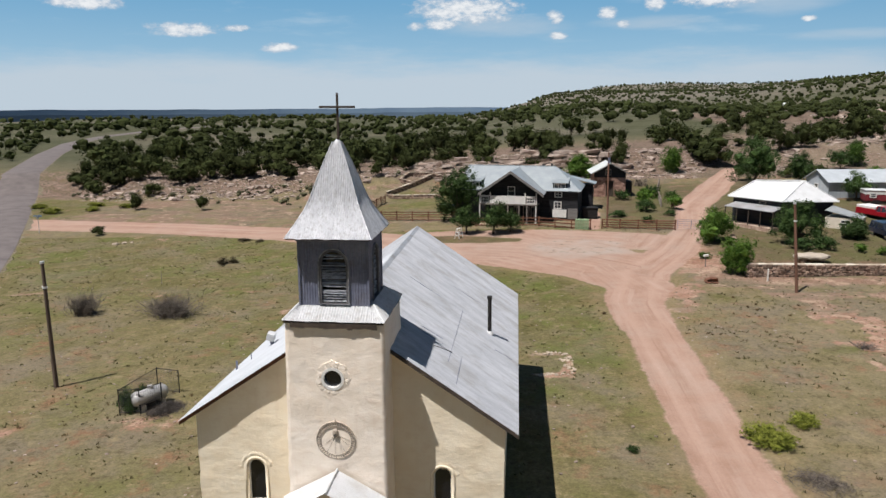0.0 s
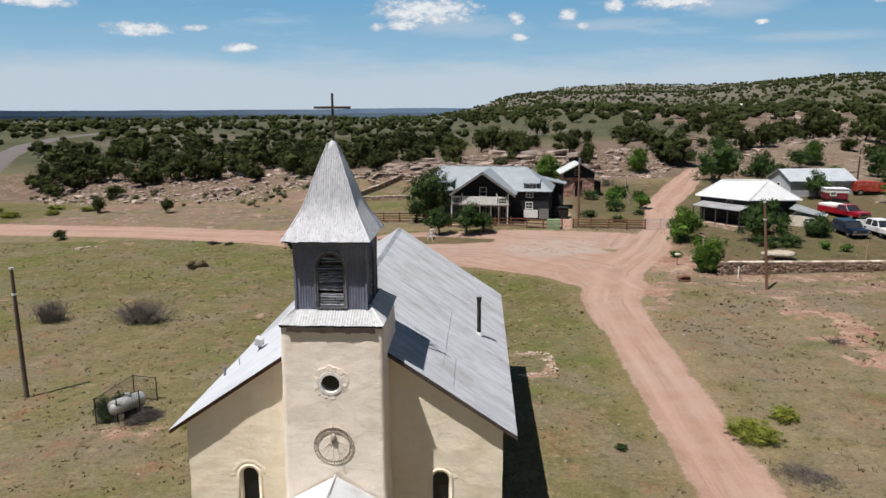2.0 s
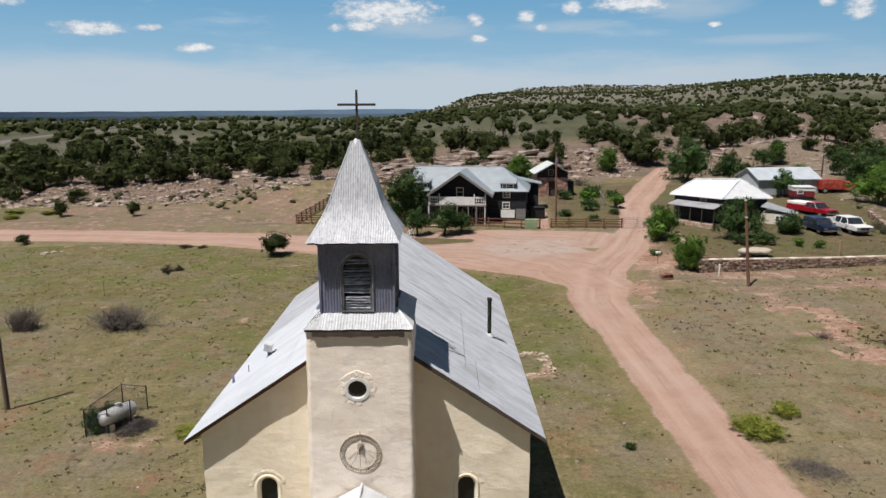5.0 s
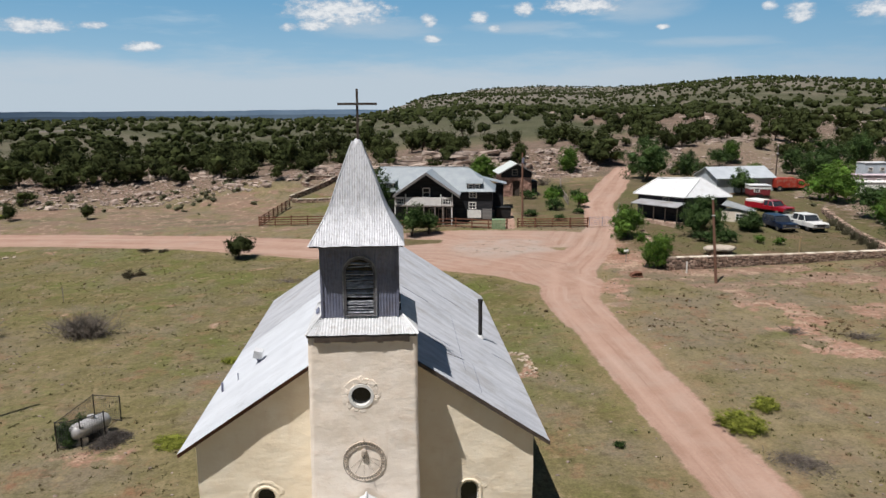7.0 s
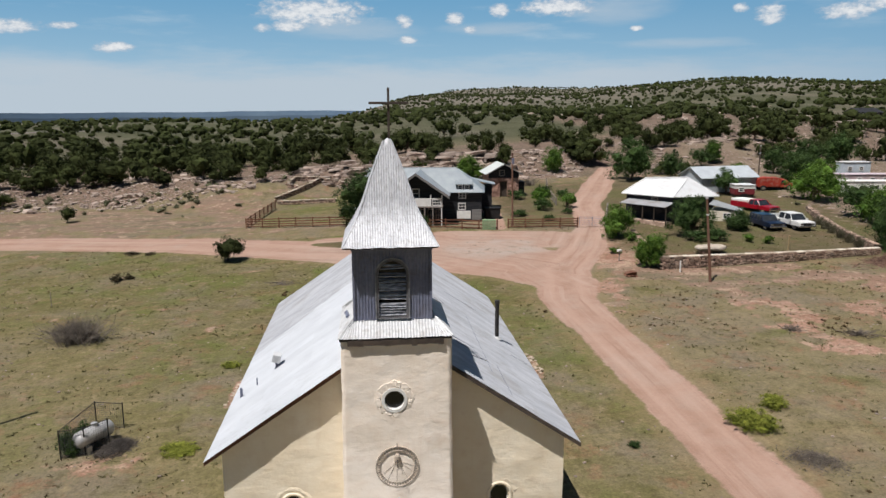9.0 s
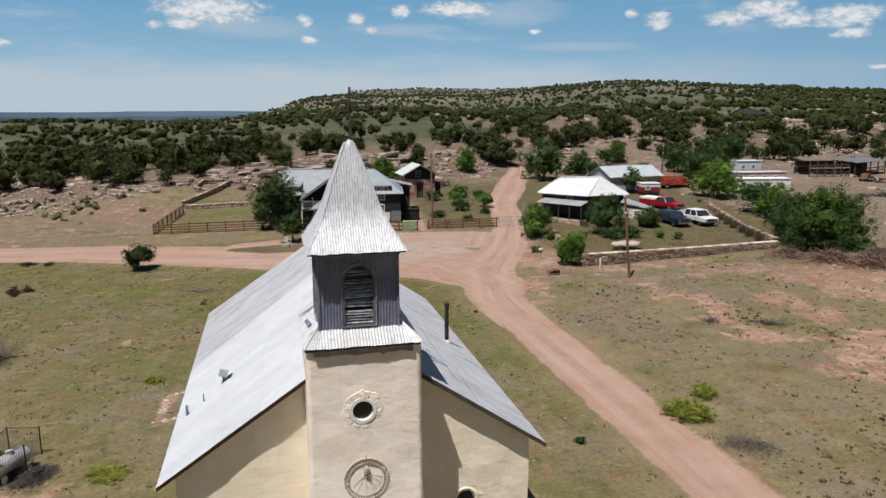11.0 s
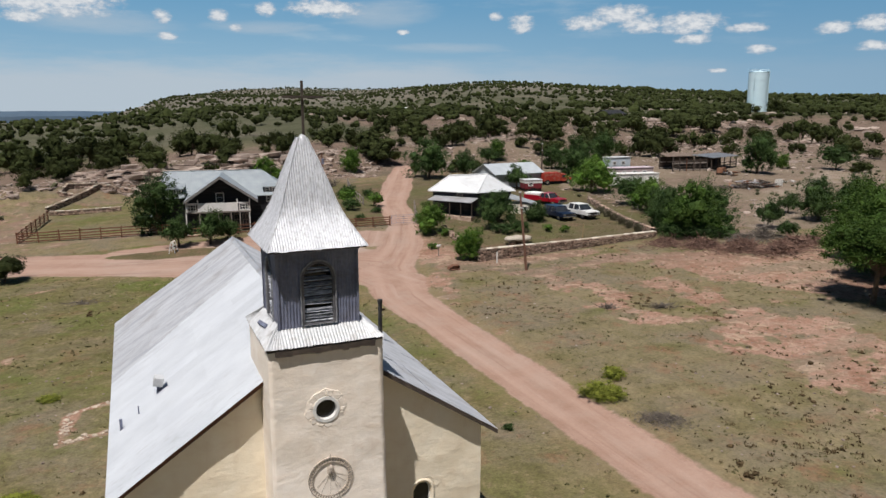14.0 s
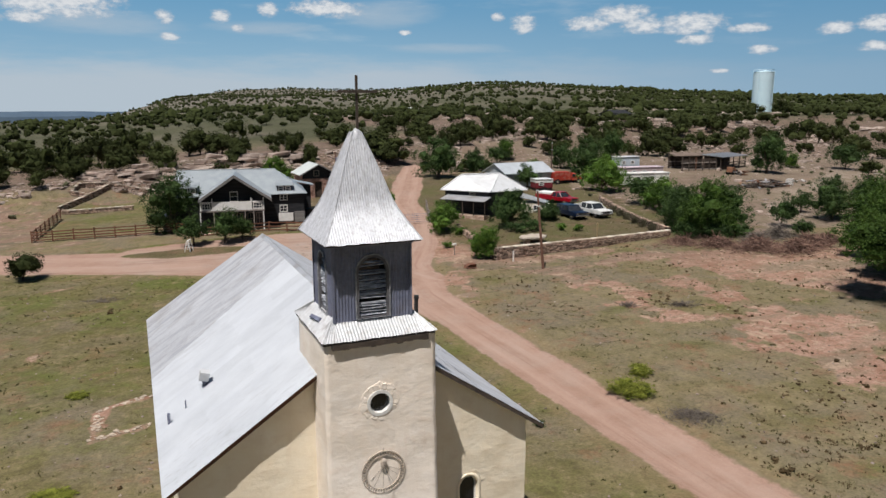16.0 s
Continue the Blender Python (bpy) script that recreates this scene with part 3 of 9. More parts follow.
def land_material():
    m = bpy.data.materials.new("land")
    m.use_nodes = True
    n, l = m.node_tree.nodes, m.node_tree.links
    b = n["Principled BSDF"]
    b.inputs["Roughness"].default_value, b.inputs["Specular IOR Level"].default_value = 0.95, 0.1
    tc = n.new("ShaderNodeTexCoord")

    def noise_(scale, detail=6, rough=0.6):
        q = n.new("ShaderNodeTexNoise")
        q.inputs["Scale"].default_value, q.inputs["Detail"].default_value, q.inputs["Roughness"].default_value = scale, detail, rough
        l.new(tc.outputs["Object"], q.inputs["Vector"])
        return q.outputs["Fac"]

    def ranged(v, a, b_, lo=0.0, hi=1.0):
        q = n.new("ShaderNodeMapRange")
        for k, x in (("From Min", a), ("From Max", b_), ("To Min", lo), ("To Max", hi)):
            q.inputs[k].default_value = x
        l.new(v, q.inputs["Value"])
        return q.outputs[0]

    def mixed(f, a, b_):
        q = n.new("ShaderNodeMix")
        q.data_type = 'RGBA'
        for k, x in (("Factor", f), ("A", a), ("B", b_)):
            if isinstance(x, tuple):
                q.inputs[k].default_value = (*x, 1)
            else:
                l.new(x, q.inputs[k])
        return q.outputs["Result"]

    def math_(op, a, b_):
        q = n.new("ShaderNodeMath")
        q.operation = op
        q.use_clamp = True
        for k, x in ((0, a), (1, b_)):
            if isinstance(x, float):
                q.inputs[k].default_value = x
            else:
                l.new(x, q.inputs[k])
        return q.outputs[0]

    def attr(name):
        q = n.new("ShaderNodeAttribute")
        q.attribute_name = name
        return q.outputs["Fac"]

    big, mid, small, grit = noise_(0.09), noise_(0.55), noise_(2.6), noise_(11.0, 4)
    dry = mixed(ranged(mid, 0.38, 0.64), (0.142, 0.119, 0.058), (0.205, 0.167, 0.096))
    dry = mixed(ranged(big, 0.4, 0.65, 0, 0.6), dry, (0.166, 0.142, 0.086))
    dry = mixed(ranged(noise_(0.21, 6, 0.68), 0.5, 0.6, 0, 0.75), dry, (0.189, 0.156, 0.101))
    grass = mixed(math_('MULTIPLY', attr("lush"), ranged(small, 0.3, 0.6, 0.45, 1.0)), dry, mixed(ranged(mid, 0.35, 0.65), (0.086, 0.083, 0.027), (0.127, 0.110, 0.041)))
    grass = mixed(math_('MULTIPLY', attr("lush"), ranged(noise_(0.14, 6, 0.65), 0.48, 0.58, 0, 0.85)), grass, (0.093, 0.110, 0.027))
    grass = mixed(ranged(noise_(0.33, 7, 0.7), 0.56, 0.64, 0, 0.6), grass, (0.197, 0.150, 0.093))
    grass = mixed(math_('MULTIPLY', ranged(noise_(0.17, 7, 0.66), 0.47, 0.60, 0, 0.72), ranged(attr("lush"), 0.4, 0.9, 1.0, 0.45)), grass, (0.162, 0.134, 0.097))
    tuft = ranged(small, 0.56, 0.70, 0, 0.5)
    grass = mixed(tuft, grass, (0.082, 0.074, 0.036))
    spots = noise_(0.42, 9, 0.74)
    ochre = math_('MULTIPLY', ranged(spots, 0.52, 0.66, 0, 0.9), ranged(big, 0.40, 0.52))
    ochre = math_('MULTIPLY', ochre, ranged(attr("lush"), 0.4, 0.95, 1.0, 0.3))
    grass = mixed(ochre, grass, (0.198, 0.106, 0.062))
    clump = noise_(1.15, 9, 0.72)
    grass = mixed(ranged(clump, 0.56, 0.64, 0, 0.55), grass, (0.076, 0.062, 0.033))
    grass = mixed(ranged(clump, 0.44, 0.36, 0, 0.65), grass, (0.228, 0.181, 0.104))
    soil = mixed(ranged(mid, 0.36, 0.62), (0.229, 0.124, 0.084), (0.328, 0.210, 0.156))
    soil = mixed(ranged(small, 0.5, 0.66, 0, 0.6), soil, (0.376, 0.262, 0.203))
    washed = n.new("ShaderNodeMapping")
    washed.inputs["Scale"].default_value, washed.inputs["Rotation"].default_value = (0.05, 0.30, 1), (0, 0, radians(8))
    l.new(tc.outputs["Object"], washed.inputs["Vector"])
    rills = n.new("ShaderNodeTexNoise")
    rills.inputs["Scale"].default_value, rills.inputs["Detail"].default_value, rills.inputs["Roughness"].default_value = 1.0, 8, 0.68
    l.new(washed.outputs[0], rills.inputs["Vector"])
    soil = mixed(ranged(rills.outputs["Fac"], 0.52, 0.62, 0, 0.75), soil, (0.193, 0.158, 0.111))
    soil = mixed(ranged(rills.outputs["Fac"], 0.46, 0.38, 0, 0.6), soil, (0.226, 0.120, 0.081))
    soil = mixed(ranged(noise_(1.7, 7, 0.7), 0.54, 0.64, 0, 0.8), soil, (0.141, 0.122, 0.075))
    drab = mixed(ranged(rills.outputs["Fac"], 0.40, 0.60), (0.205, 0.136, 0.101), (0.152, 0.119, 0.087))
    drab = mixed(ranged(rills.outputs["Fac"], 0.56, 0.64, 0, 0.9), drab, (0.105, 0.094, 0.055))
    drab = mixed(ranged(clump, 0.54, 0.64, 0, 0.6), drab, (0.117, 0.099, 0.066))
    soil = mixed(math_('MULTIPLY', attr("strip"), 0.8), soil, drab)
    soil = mixed(ranged(noise_(0.8, 7, 0.66), 0.55, 0.60, 0, 0.55), soil, (0.40, 0.30, 0.215))
    grass = mixed(math_('MULTIPLY', attr("verge"), ranged(clump, 0.36, 0.54, 0.1, 0.6)), grass, (0.225, 0.168, 0.092))
    edge = math_('ADD', attr("bare"), ranged(spots, 0.3, 0.7, -0.6, 0.45))
    c = mixed(ranged(edge, 0.40, 0.66), grass, soil)
    yard = mixed(ranged(mid, 0.36, 0.62), (0.080, 0.068, 0.034), (0.122, 0.092, 0.058))
    yard = mixed(ranged(small, 0.50, 0.62, 0, 0.7), yard, (0.080, 0.070, 0.034))
    yard = mixed(ranged(noise_(0.26, 7, 0.7), 0.52, 0.62, 0, 0.7), yard, (0.168, 0.102, 0.071))
    yard = mixed(ranged(noise_(0.19, 6, 0.66), 0.47, 0.58, 0, 0.75), yard, (0.088, 0.090, 0.034))
    c = mixed(math_('MULTIPLY', attr("yards"), 0.85), c, yard)
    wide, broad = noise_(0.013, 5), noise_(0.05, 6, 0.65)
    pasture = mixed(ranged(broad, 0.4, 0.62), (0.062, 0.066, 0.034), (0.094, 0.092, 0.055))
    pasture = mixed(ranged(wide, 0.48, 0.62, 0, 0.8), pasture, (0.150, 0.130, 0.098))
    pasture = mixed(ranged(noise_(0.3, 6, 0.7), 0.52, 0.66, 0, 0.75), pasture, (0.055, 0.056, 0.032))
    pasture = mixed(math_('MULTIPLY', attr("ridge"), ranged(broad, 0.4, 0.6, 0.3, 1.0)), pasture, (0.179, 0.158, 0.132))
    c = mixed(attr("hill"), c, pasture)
    rk = mixed(ranged(mid, 0.4, 0.6), (0.150, 0.100, 0.078), (0.225, 0.160, 0.130))
    rk = mixed(ranged(small, 0.48, 0.60, 0, 0.85), rk, (0.077, 0.073, 0.041))
    rk = mixed(ranged(broad, 0.50, 0.62, 0, 0.6), rk, (0.115, 0.098, 0.066))
    rk = mixed(math_('MULTIPLY', attr("wash"), ranged(mid, 0.35, 0.6, 0.55, 1.0)), rk, (0.310, 0.252, 0.202))
    rk = mixed(math_('MULTIPLY', attr("slope"), ranged(noise_(0.12, 7, 0.68), 0.42, 0.60, 0.2, 0.95)), rk, (0.205, 0.163, 0.118))
    redge = math_('ADD', attr("rocky"), ranged(mid, 0.3, 0.7, -0.5, 0.4))
    c = mixed(ranged(redge, 0.35, 0.75), c, rk)
    way = mixed(ranged(mid, 0.35, 0.65), (0.290, 0.184, 0.137), (0.338, 0.226, 0.175))
    way = mixed(ranged(noise_(0.23, 6, 0.65), 0.5, 0.64, 0, 0.6), way, (0.328, 0.246, 0.199))
    way = mixed(ranged(noise_(0.16, 7, 0.7), 0.55, 0.68, 0, 0.45), way, (0.229, 0.132, 0.092))
    way = mixed(math_('MULTIPLY', attr("pale"), ranged(noise_(0.35, 7, 0.68), 0.36, 0.58, 0.3, 1.0)), way, (0.325, 0.270, 0.232))
    way = mixed(math_('MULTIPLY', attr("pale"), ranged(noise_(0.9, 8, 0.72), 0.56, 0.66, 0, 0.85)), way, (0.135, 0.112, 0.069))
    way = mixed(math_('MULTIPLY', attr("ruts"), 0.6), way, (0.389, 0.267, 0.210))
    way = mixed(ranged(small, 0.58, 0.75, 0, 0.3), way, (0.30, 0.175, 0.125))
    comb = n.new("ShaderNodeCombineXYZ")
    for k, (nm, f) in enumerate((("lane", 1.5), ("length", 0.07))):
        q = n.new("ShaderNodeMath")
        q.operation = 'MULTIPLY'
        q.inputs[1].default_value = f
        l.new(attr(nm), q.inputs[0])
        l.new(q.outputs[0], comb.inputs[k])
    tracks = n.new("ShaderNodeTexNoise")
    tracks.inputs["Scale"].default_value, tracks.inputs["Detail"].default_value, tracks.inputs["Roughness"].default_value = 1.0, 6, 0.65
    l.new(comb.outputs[0], tracks.inputs["Vector"])
    way = mixed(ranged(tracks.outputs["Fac"], 0.52, 0.66, 0, 0.5), way, (0.398, 0.293, 0.241))
    way = mixed(ranged(tracks.outputs["Fac"], 0.46, 0.34, 0, 0.5), way, (0.236, 0.138, 0.098))
    wedge = math_('ADD', attr("road"), ranged(small, 0.3, 0.7, -0.16, 0.16))
    before = c
    c = mixed(ranged(wedge, 0.35, 0.65), before, way)
    g = n.new("ShaderNodeVectorMath")
    g.operation = 'SCALE'
    l.new(c, g.inputs[0])
    speck = ranged(math_('ADD', ranged(grit, 0, 1, 0, 0.5), ranged(noise_(4.5, 5, 0.65), 0, 1, 0, 0.5)), 0.33, 0.67, 0.66, 1.34)
    calm = n.new("ShaderNodeMix")
    l.new(math_('MULTIPLY', attr("road"), 0.8), calm.inputs["Factor"])
    l.new(speck, calm.inputs["A"])
    calm.inputs["B"].default_value = 1.06
    l.new(calm.outputs[0], g.inputs["Scale"])
    l.new(g.outputs[0], b.inputs["Base Color"])
    bp = n.new("ShaderNodeBump")
    bp.inputs["Strength"].default_value, bp.inputs["Distance"].default_value = 0.5, 0.12
    l.new(math_('ADD', ranged(small, 0, 1, 0, 0.6), ranged(grit, 0, 1, 0, 0.4)), bp.inputs["Height"])
    l.new(bp.outputs[0], b.inputs["Normal"])
    return m


gm.materials.append(land_material())

# paved county road
asphalt = mat("asphalt", (0.120, 0.103, 0.100), (0.170, 0.147, 0.140), 0.5, 0.9, bump=0.2, bscale=30, fine=0.12)
gravel = mat("gravel_verge", (0.125, 0.110, 0.066), (0.205, 0.170, 0.125), 1.5, 0.95, bump=0.3, bscale=20, fine=0.2)


def ribbon(name, line, half, lift, material, label, category):
    bm = bmesh.new()
    rows = []
    pts = []
    for (ax, ay), (bx, by) in zip(line, line[1:]):
        k = max(2, int(math.hypot(bx - ax, by - ay) / 3))
        pts += [(ax + (bx - ax) * q / k, ay + (by - ay) * q / k) for q in range(k)]
    pts.append(line[-1])
    for q in range(3):
        pts = [pts[0]] + [((a[0] + 2 * b[0] + c[0]) / 4, (a[1] + 2 * b[1] + c[1]) / 4) for a, b, c in zip(pts, pts[1:], pts[2:])] + [pts[-1]]
    for k, p in enumerate(pts):
        a, b = pts[max(0, k - 1)], pts[min(len(pts) - 1, k + 1)]
        d = Vector((b[0] - a[0], b[1] - a[1])).normalized()
        row = []
        for s in (-1, -0.5, 0, 0.5, 1):
            x, y = p[0] + d.y * s * half, p[1] - d.x * s * half
            row.append(bm.verts.new((x, y, gz(x, y) + lift - (0.25 if abs(s) == 1 else 0))))
        rows.append(row)
    for a, b in zip(rows, rows[1:]):
        for q in range(4):
            bm.faces.new((a[q], a[q + 1], b[q + 1], b[q]))
    return single(name, bm, material, Matrix.Identity(4), label, category, kind="structure", smooth=True)


PAVED = [(-22, -40), (-30.5, 5), (-42.5, 31), (-58.4, 57.5), (-71.2, 77.3), (-93.5, 112), (-134, 181), (-165, 240), (-180, 284), (-176, 330), (-150, 380)]
ribbon("road_verge", PAVED, 4.5, 0.16, gravel, "pale gravel verge of the county road", "road verge")
ribbon("road", PAVED, 3.5, 0.3, asphalt, "two-lane grey asphalt road curving through junipers", "road")


# ---- church ----
church = thing("church", 0, 0, 0, 0, "cream stucco mission church with a metal roof and spired bell tower", "church")
TW = 1.56     # half width of the tower
FY = 1.32     # front wall of the nave
WX, EX = 5.27, 5.73   # half width of the nave and of its roof
RIDGE, EAVE, BACK = 8.78, 4.93, 18.84


def lumpy(bm, amount, scale, keep=None):
    for v in bm.verts:
        k = noise.noise_vector(v.co * scale) * amount + noise.noise_vector(v.co * scale * 3.1) * amount * 0.4
        v.co += k * (1 if keep is None else keep(v.co))


def grid_wall(bm, x0, x1, z0, ztop, y, step=0.135, holes=None):
    """A front wall in the xz plane, its top following ztop(x), with openings left out."""
    nxs = max(2, int(abs(x1 - x0) / step))
    cols = []
    for a in range(nxs + 1):
        x = x0 + (x1 - x0) * a / nxs
        nz = 56
        cols.append([bm.verts.new((x, y, z0 + (ztop(x) - z0) * b / nz)) for b in range(nz + 1)])
    for a in range(nxs):
        for b in range(nz):
            q = (cols[a][b], cols[a + 1][b], cols[a + 1][b + 1], cols[a][b + 1])
            c = (q[0].co + q[2].co) / 2
            if not (holes and holes(c)):
                bm.faces.new(q)
    return bm


def roof_z(x):
    return RIDGE - (RIDGE - EAVE) * abs(x) / EX


# nave walls
WIN_X, WIN_W, WIN_TOP = 3.22, 0.62, 3.50


def in_window(c):
    """Inside one of the two arched openings."""
    dx = abs(abs(c.x) - WIN_X)
    return dx < 0.35 and 1.42 < c.z < WIN_TOP - 0.31 or math.hypot(dx, max(0, c.z - WIN_TOP + 0.31)) < 0.35 and c.z > 2

bm = bmesh.new()
grid_wall(bm, -WX, WX, -0.5, lambda x: roof_z(x) - 0.16, FY, holes=in_window)
back = bmesh.ops.duplicate(bm, geom=bm.verts[:] + bm.edges[:] + bm.faces[:])["geom"]
for v in back:
    if isinstance(v, bmesh.types.BMVert):
        v.co.y += 0.5
bmesh.ops.reverse_faces(bm, faces=[f for f in back if isinstance(f, bmesh.types.BMFace)])
lumpy(bm, 0.022, 1.1)
part("front_wall", bm, stucco, church, smooth=True)
for s, nm in ((-1, "side_wall"), (1, "side_wall")):
    bm = bmesh.new()
    box(bm, min(s * WX, s * (WX - 0.5)), max(s * WX, s * (WX - 0.5)), FY + 0.5, BACK - 0.3, -0.5, roof_z(WX) - 0.1)
    bmesh.ops.subdivide_edges(bm, edges=bm.edges[:], cuts=6, use_grid_fill=True)
    lumpy(bm, 0.03, 0.9)
    part(nm, bm, stucco, church, smooth=True)
bm = bmesh.new()
poly_plate(bm, [(-WX + 0.5, -0.5), (WX - 0.5, -0.5), (WX - 0.5, roof_z(WX) - 0.1), (0, RIDGE - 0.2), (-WX + 0.5, roof_z(WX) - 0.1)], BACK - 0.8, BACK - 0.3)
part("back_wall", bm, stucco, church)

# arched windows of the front
for s in (-1, 1):
    h = WIN_TOP - 1.45
    bm = bmesh.new()
    ring_strip(bm, arch(WIN_W, h), arch(WIN_W + 0.22, h + 0.11), -0.014, 0.35)
    lumpy(bm, 0.010, 4)
    win = part("window", bm, stucco, church, "dark arched window with a moulded stucco surround", smooth=True)
    win.location = (s * WIN_X, FY, 1.45)
    bm = bmesh.new()
    ring_strip(bm, arch(WIN_W - 0.09, h - 0.05), arch(WIN_W, h), 0.10, 0.17)
    part("frame", bm, white_paint, win)
    bm = bmesh.new()
    poly_plate(bm, arch(WIN_W - 0.02, h - 0.02), 0.15, 0.17)
    part("pane", bm, dark_glass, win)
    for zz in (0.47,):
        bm = bmesh.new()
        box(bm, -WIN_W / 2 + 0.03, WIN_W / 2 - 0.03, 0.11, 0.16, zz, zz + 0.045)
        part("glazing_bar", bm, white_paint, win)

# broken plaster round the window heads
for s, a0, a1 in ((-1, 15, 178), (1, 12, 75)):
    n = 16
    bm = bmesh.new()
    prev = None
    for k in range(n + 1):
        a = radians(a0 + (a1 - a0) * k / n)
        ri, ro = 0.47, 0.60 + 0.09 * noise.noise((k * 0.7, s * 3.0, 0))
        row = [bm.verts.new((s * WIN_X + r * math.cos(a), FY + y, WIN_TOP - 0.33 + r * math.sin(a))) for r, y in ((ri, 0.05), (ri, -0.004), ((ri + ro) / 2, -0.012), (ro, -0.002), (ro + 0.02, 0.05))]
        if prev:
            for q in range(4):
                bm.faces.new((prev[q], prev[q + 1], row[q + 1], row[q]))
        prev = row
    lumpy(bm, 0.018, 7)
    part("plaster_edge", bm, stucco, church)

# tower walls
bm = bmesh.new()


def tower_x(z):
    return TW + 0.07 * (1 - z / 8.8)


oc = Vector((-0.08, 0, 7.03))
rows, per = 64, 96
ring_pts = []
for a in range(per):
    q, k = divmod(a, per // 4)
    f = k / (per // 4)
    ring_pts.append({0: (-1 + 2 * f, -1), 1: (1, -1 + 2 * f), 2: (1 - 2 * f, 1), 3: (-1, 1 - 2 * f)}[q])
cols = []
for r in range(rows + 1):
    z = -0.5 + 9.38 * r / rows
    w, y0 = tower_x(z), 0.09 - 0.21 * (1 - max(z, 0) / 8.8)
    cols.append([bm.verts.new((u * w, (y0 + 3.15) / 2 + v * (3.15 - y0) / 2, z)) for u, v in ring_pts])
for r in range(rows):
    for a in range(per):
        q = (cols[r][a], cols[r][(a + 1) % per], cols[r + 1][(a + 1) % per], cols[r + 1][a])
        c = (q[0].co + q[2].co) / 2
        if c.y < 0.3 and math.hypot(c.x - oc.x, c.z - oc.z) < 0.37:
            continue
        bm.faces.new(q)
lumpy(bm, 0.028, 1.3)
tower = part("tower", bm, pink_stucco, church, "square stucco bell tower with uneven plaster", smooth=True)

# round window of the tower


def circle(r, n=28):
    return [(r * math.cos(2 * math.pi * k / n), r * math.sin(2 * math.pi * k / n)) for k in range(n)]


bm = bmesh.new()
ring_strip(bm, circle(0.285), circle(0.37), -0.04, 0.4)
rose = part("round_window", bm, white_paint, church, "round window with a white painted rim")
rose.location = (oc.x, 0.05, oc.z)
bm = bmesh.new()
poly_plate(bm, circle(0.28), 0.10, 0.12)
part("pane", bm, dark_glass, rose)
n = 40
inner_, outer_ = circle(0.36, n), [(x * r, z * r) for (x, z), r in ((q, 1 + 0.13 * noise.noise((k * 0.45, 2.0, 5.0))) for k, q in enumerate(circle(0.56, n)))]
bm = bmesh.new()
ring_strip(bm, inner_, outer_, -0.012, 0.09)
lumpy(bm, 0.012, 6)
part("plaster_collar", bm, pink_stucco, rose)
turn_, k = 0.1, 0
while turn_ < 2 * math.pi - 0.1:
    w_ = random.uniform(0.20, 0.62)
    a0, a1 = turn_, min(turn_ + w_ - random.uniform(0.015, 0.05), 2 * math.pi + 0.05)
    turn_ += w_
    k += 1
    if k == 6:
        continue
    r0, r1 = 0.385 + 0.01 * random.random(), 0.48 + 0.08 * random.random()
    mids = [a0 + (a1 - a0) * q / 3 for q in range(4)]
    pts = [(r0 * math.cos(q), r0 * math.sin(q)) for q in mids[::-1]] + [(r1 * random.uniform(0.93, 1.05) * math.cos(q), r1 * random.uniform(0.93, 1.05) * math.sin(q)) for q in mids]
    bm = bmesh.new()
    poly_plate(bm, pts[::-1], -0.016 - 0.010 * random.random(), 0.05)
    bmesh.ops.bevel(bm, geom=bm.edges[:], offset=0.012, segments=1, affect='EDGES')
    lumpy(bm, 0.020, 5)
    part("stone_voussoir", bm, pink_stucco, rose)
# sundial
dial_mat = mat("dial_relief", (0.34, 0.29, 0.24), (0.54, 0.46, 0.38), 8, 0.9, bump=0.4, bscale=20)
dial = church
for r0, r1, nm in ((0.605, 0.632, "sundial"), (0.492, 0.512, "inner_ring")):
    bm = bmesh.new()
    ring_strip(bm, circle(r0, 40), circle(r1, 40), -0.02, 0.05)
    ring_ob = part(nm, bm, dial_mat, dial)
    if nm == "sundial":
        dial = tagged(ring_ob, "round dark relief sundial with radiating lines")
        dial.location = (-0.03, -0.012, 5.0)
for k in range(44):
    a = 2 * math.pi * k / 44
    bm = bmesh.new()
    box(bm, -0.012, 0.010 + 0.01 * (k % 3 == 0), -0.014, 0.05, -0.035, 0.03 + 0.02 * (k % 3 == 0), Matrix.Translation((0.548 * math.cos(a), 0, 0.548 * math.sin(a))) @ Matrix.Rotation(math.pi / 2 - a, 4, 'Y'))
    part("mark", bm, dial_mat, dial)
for a in (224, 244, 268, 297, 320, 338):
    d = Vector((math.cos(radians(a)), 0, math.sin(radians(a))))
    bm = bmesh.new()
    tube(bm, Vector((0, -0.012, 0.20)) + d * 0.10, Vector((0, -0.012, 0.20)) + d * (0.66 if 230 < a < 310 else 0.54), 0.0045, n=5)
    part("hour_line", bm, dial_mat, dial)
bm = bmesh.new()
bmesh.ops.create_icosphere(bm, subdivisions=2, radius=0.1, matrix=Matrix.Translation((0, -0.03, 0.27)) @ Matrix.Diagonal((1.0, 0.7, 1.7, 1)))
lumpy(bm, 0.02, 8)
part("gnomon_base", bm, dial_mat, dial)
bm = bmesh.new()
tube(bm, (0, -0.02, 0.30), (0, -0.30, 0.12), 0.012, n=6)
part("gnomon", bm, black_iron, dial)
bm = bmesh.new()
tube(bm, (0, -0.02, 0.63), (0, -0.02, 0.74), 0.02, 0.008, n=6)
part("finial", bm, dial_mat, dial)


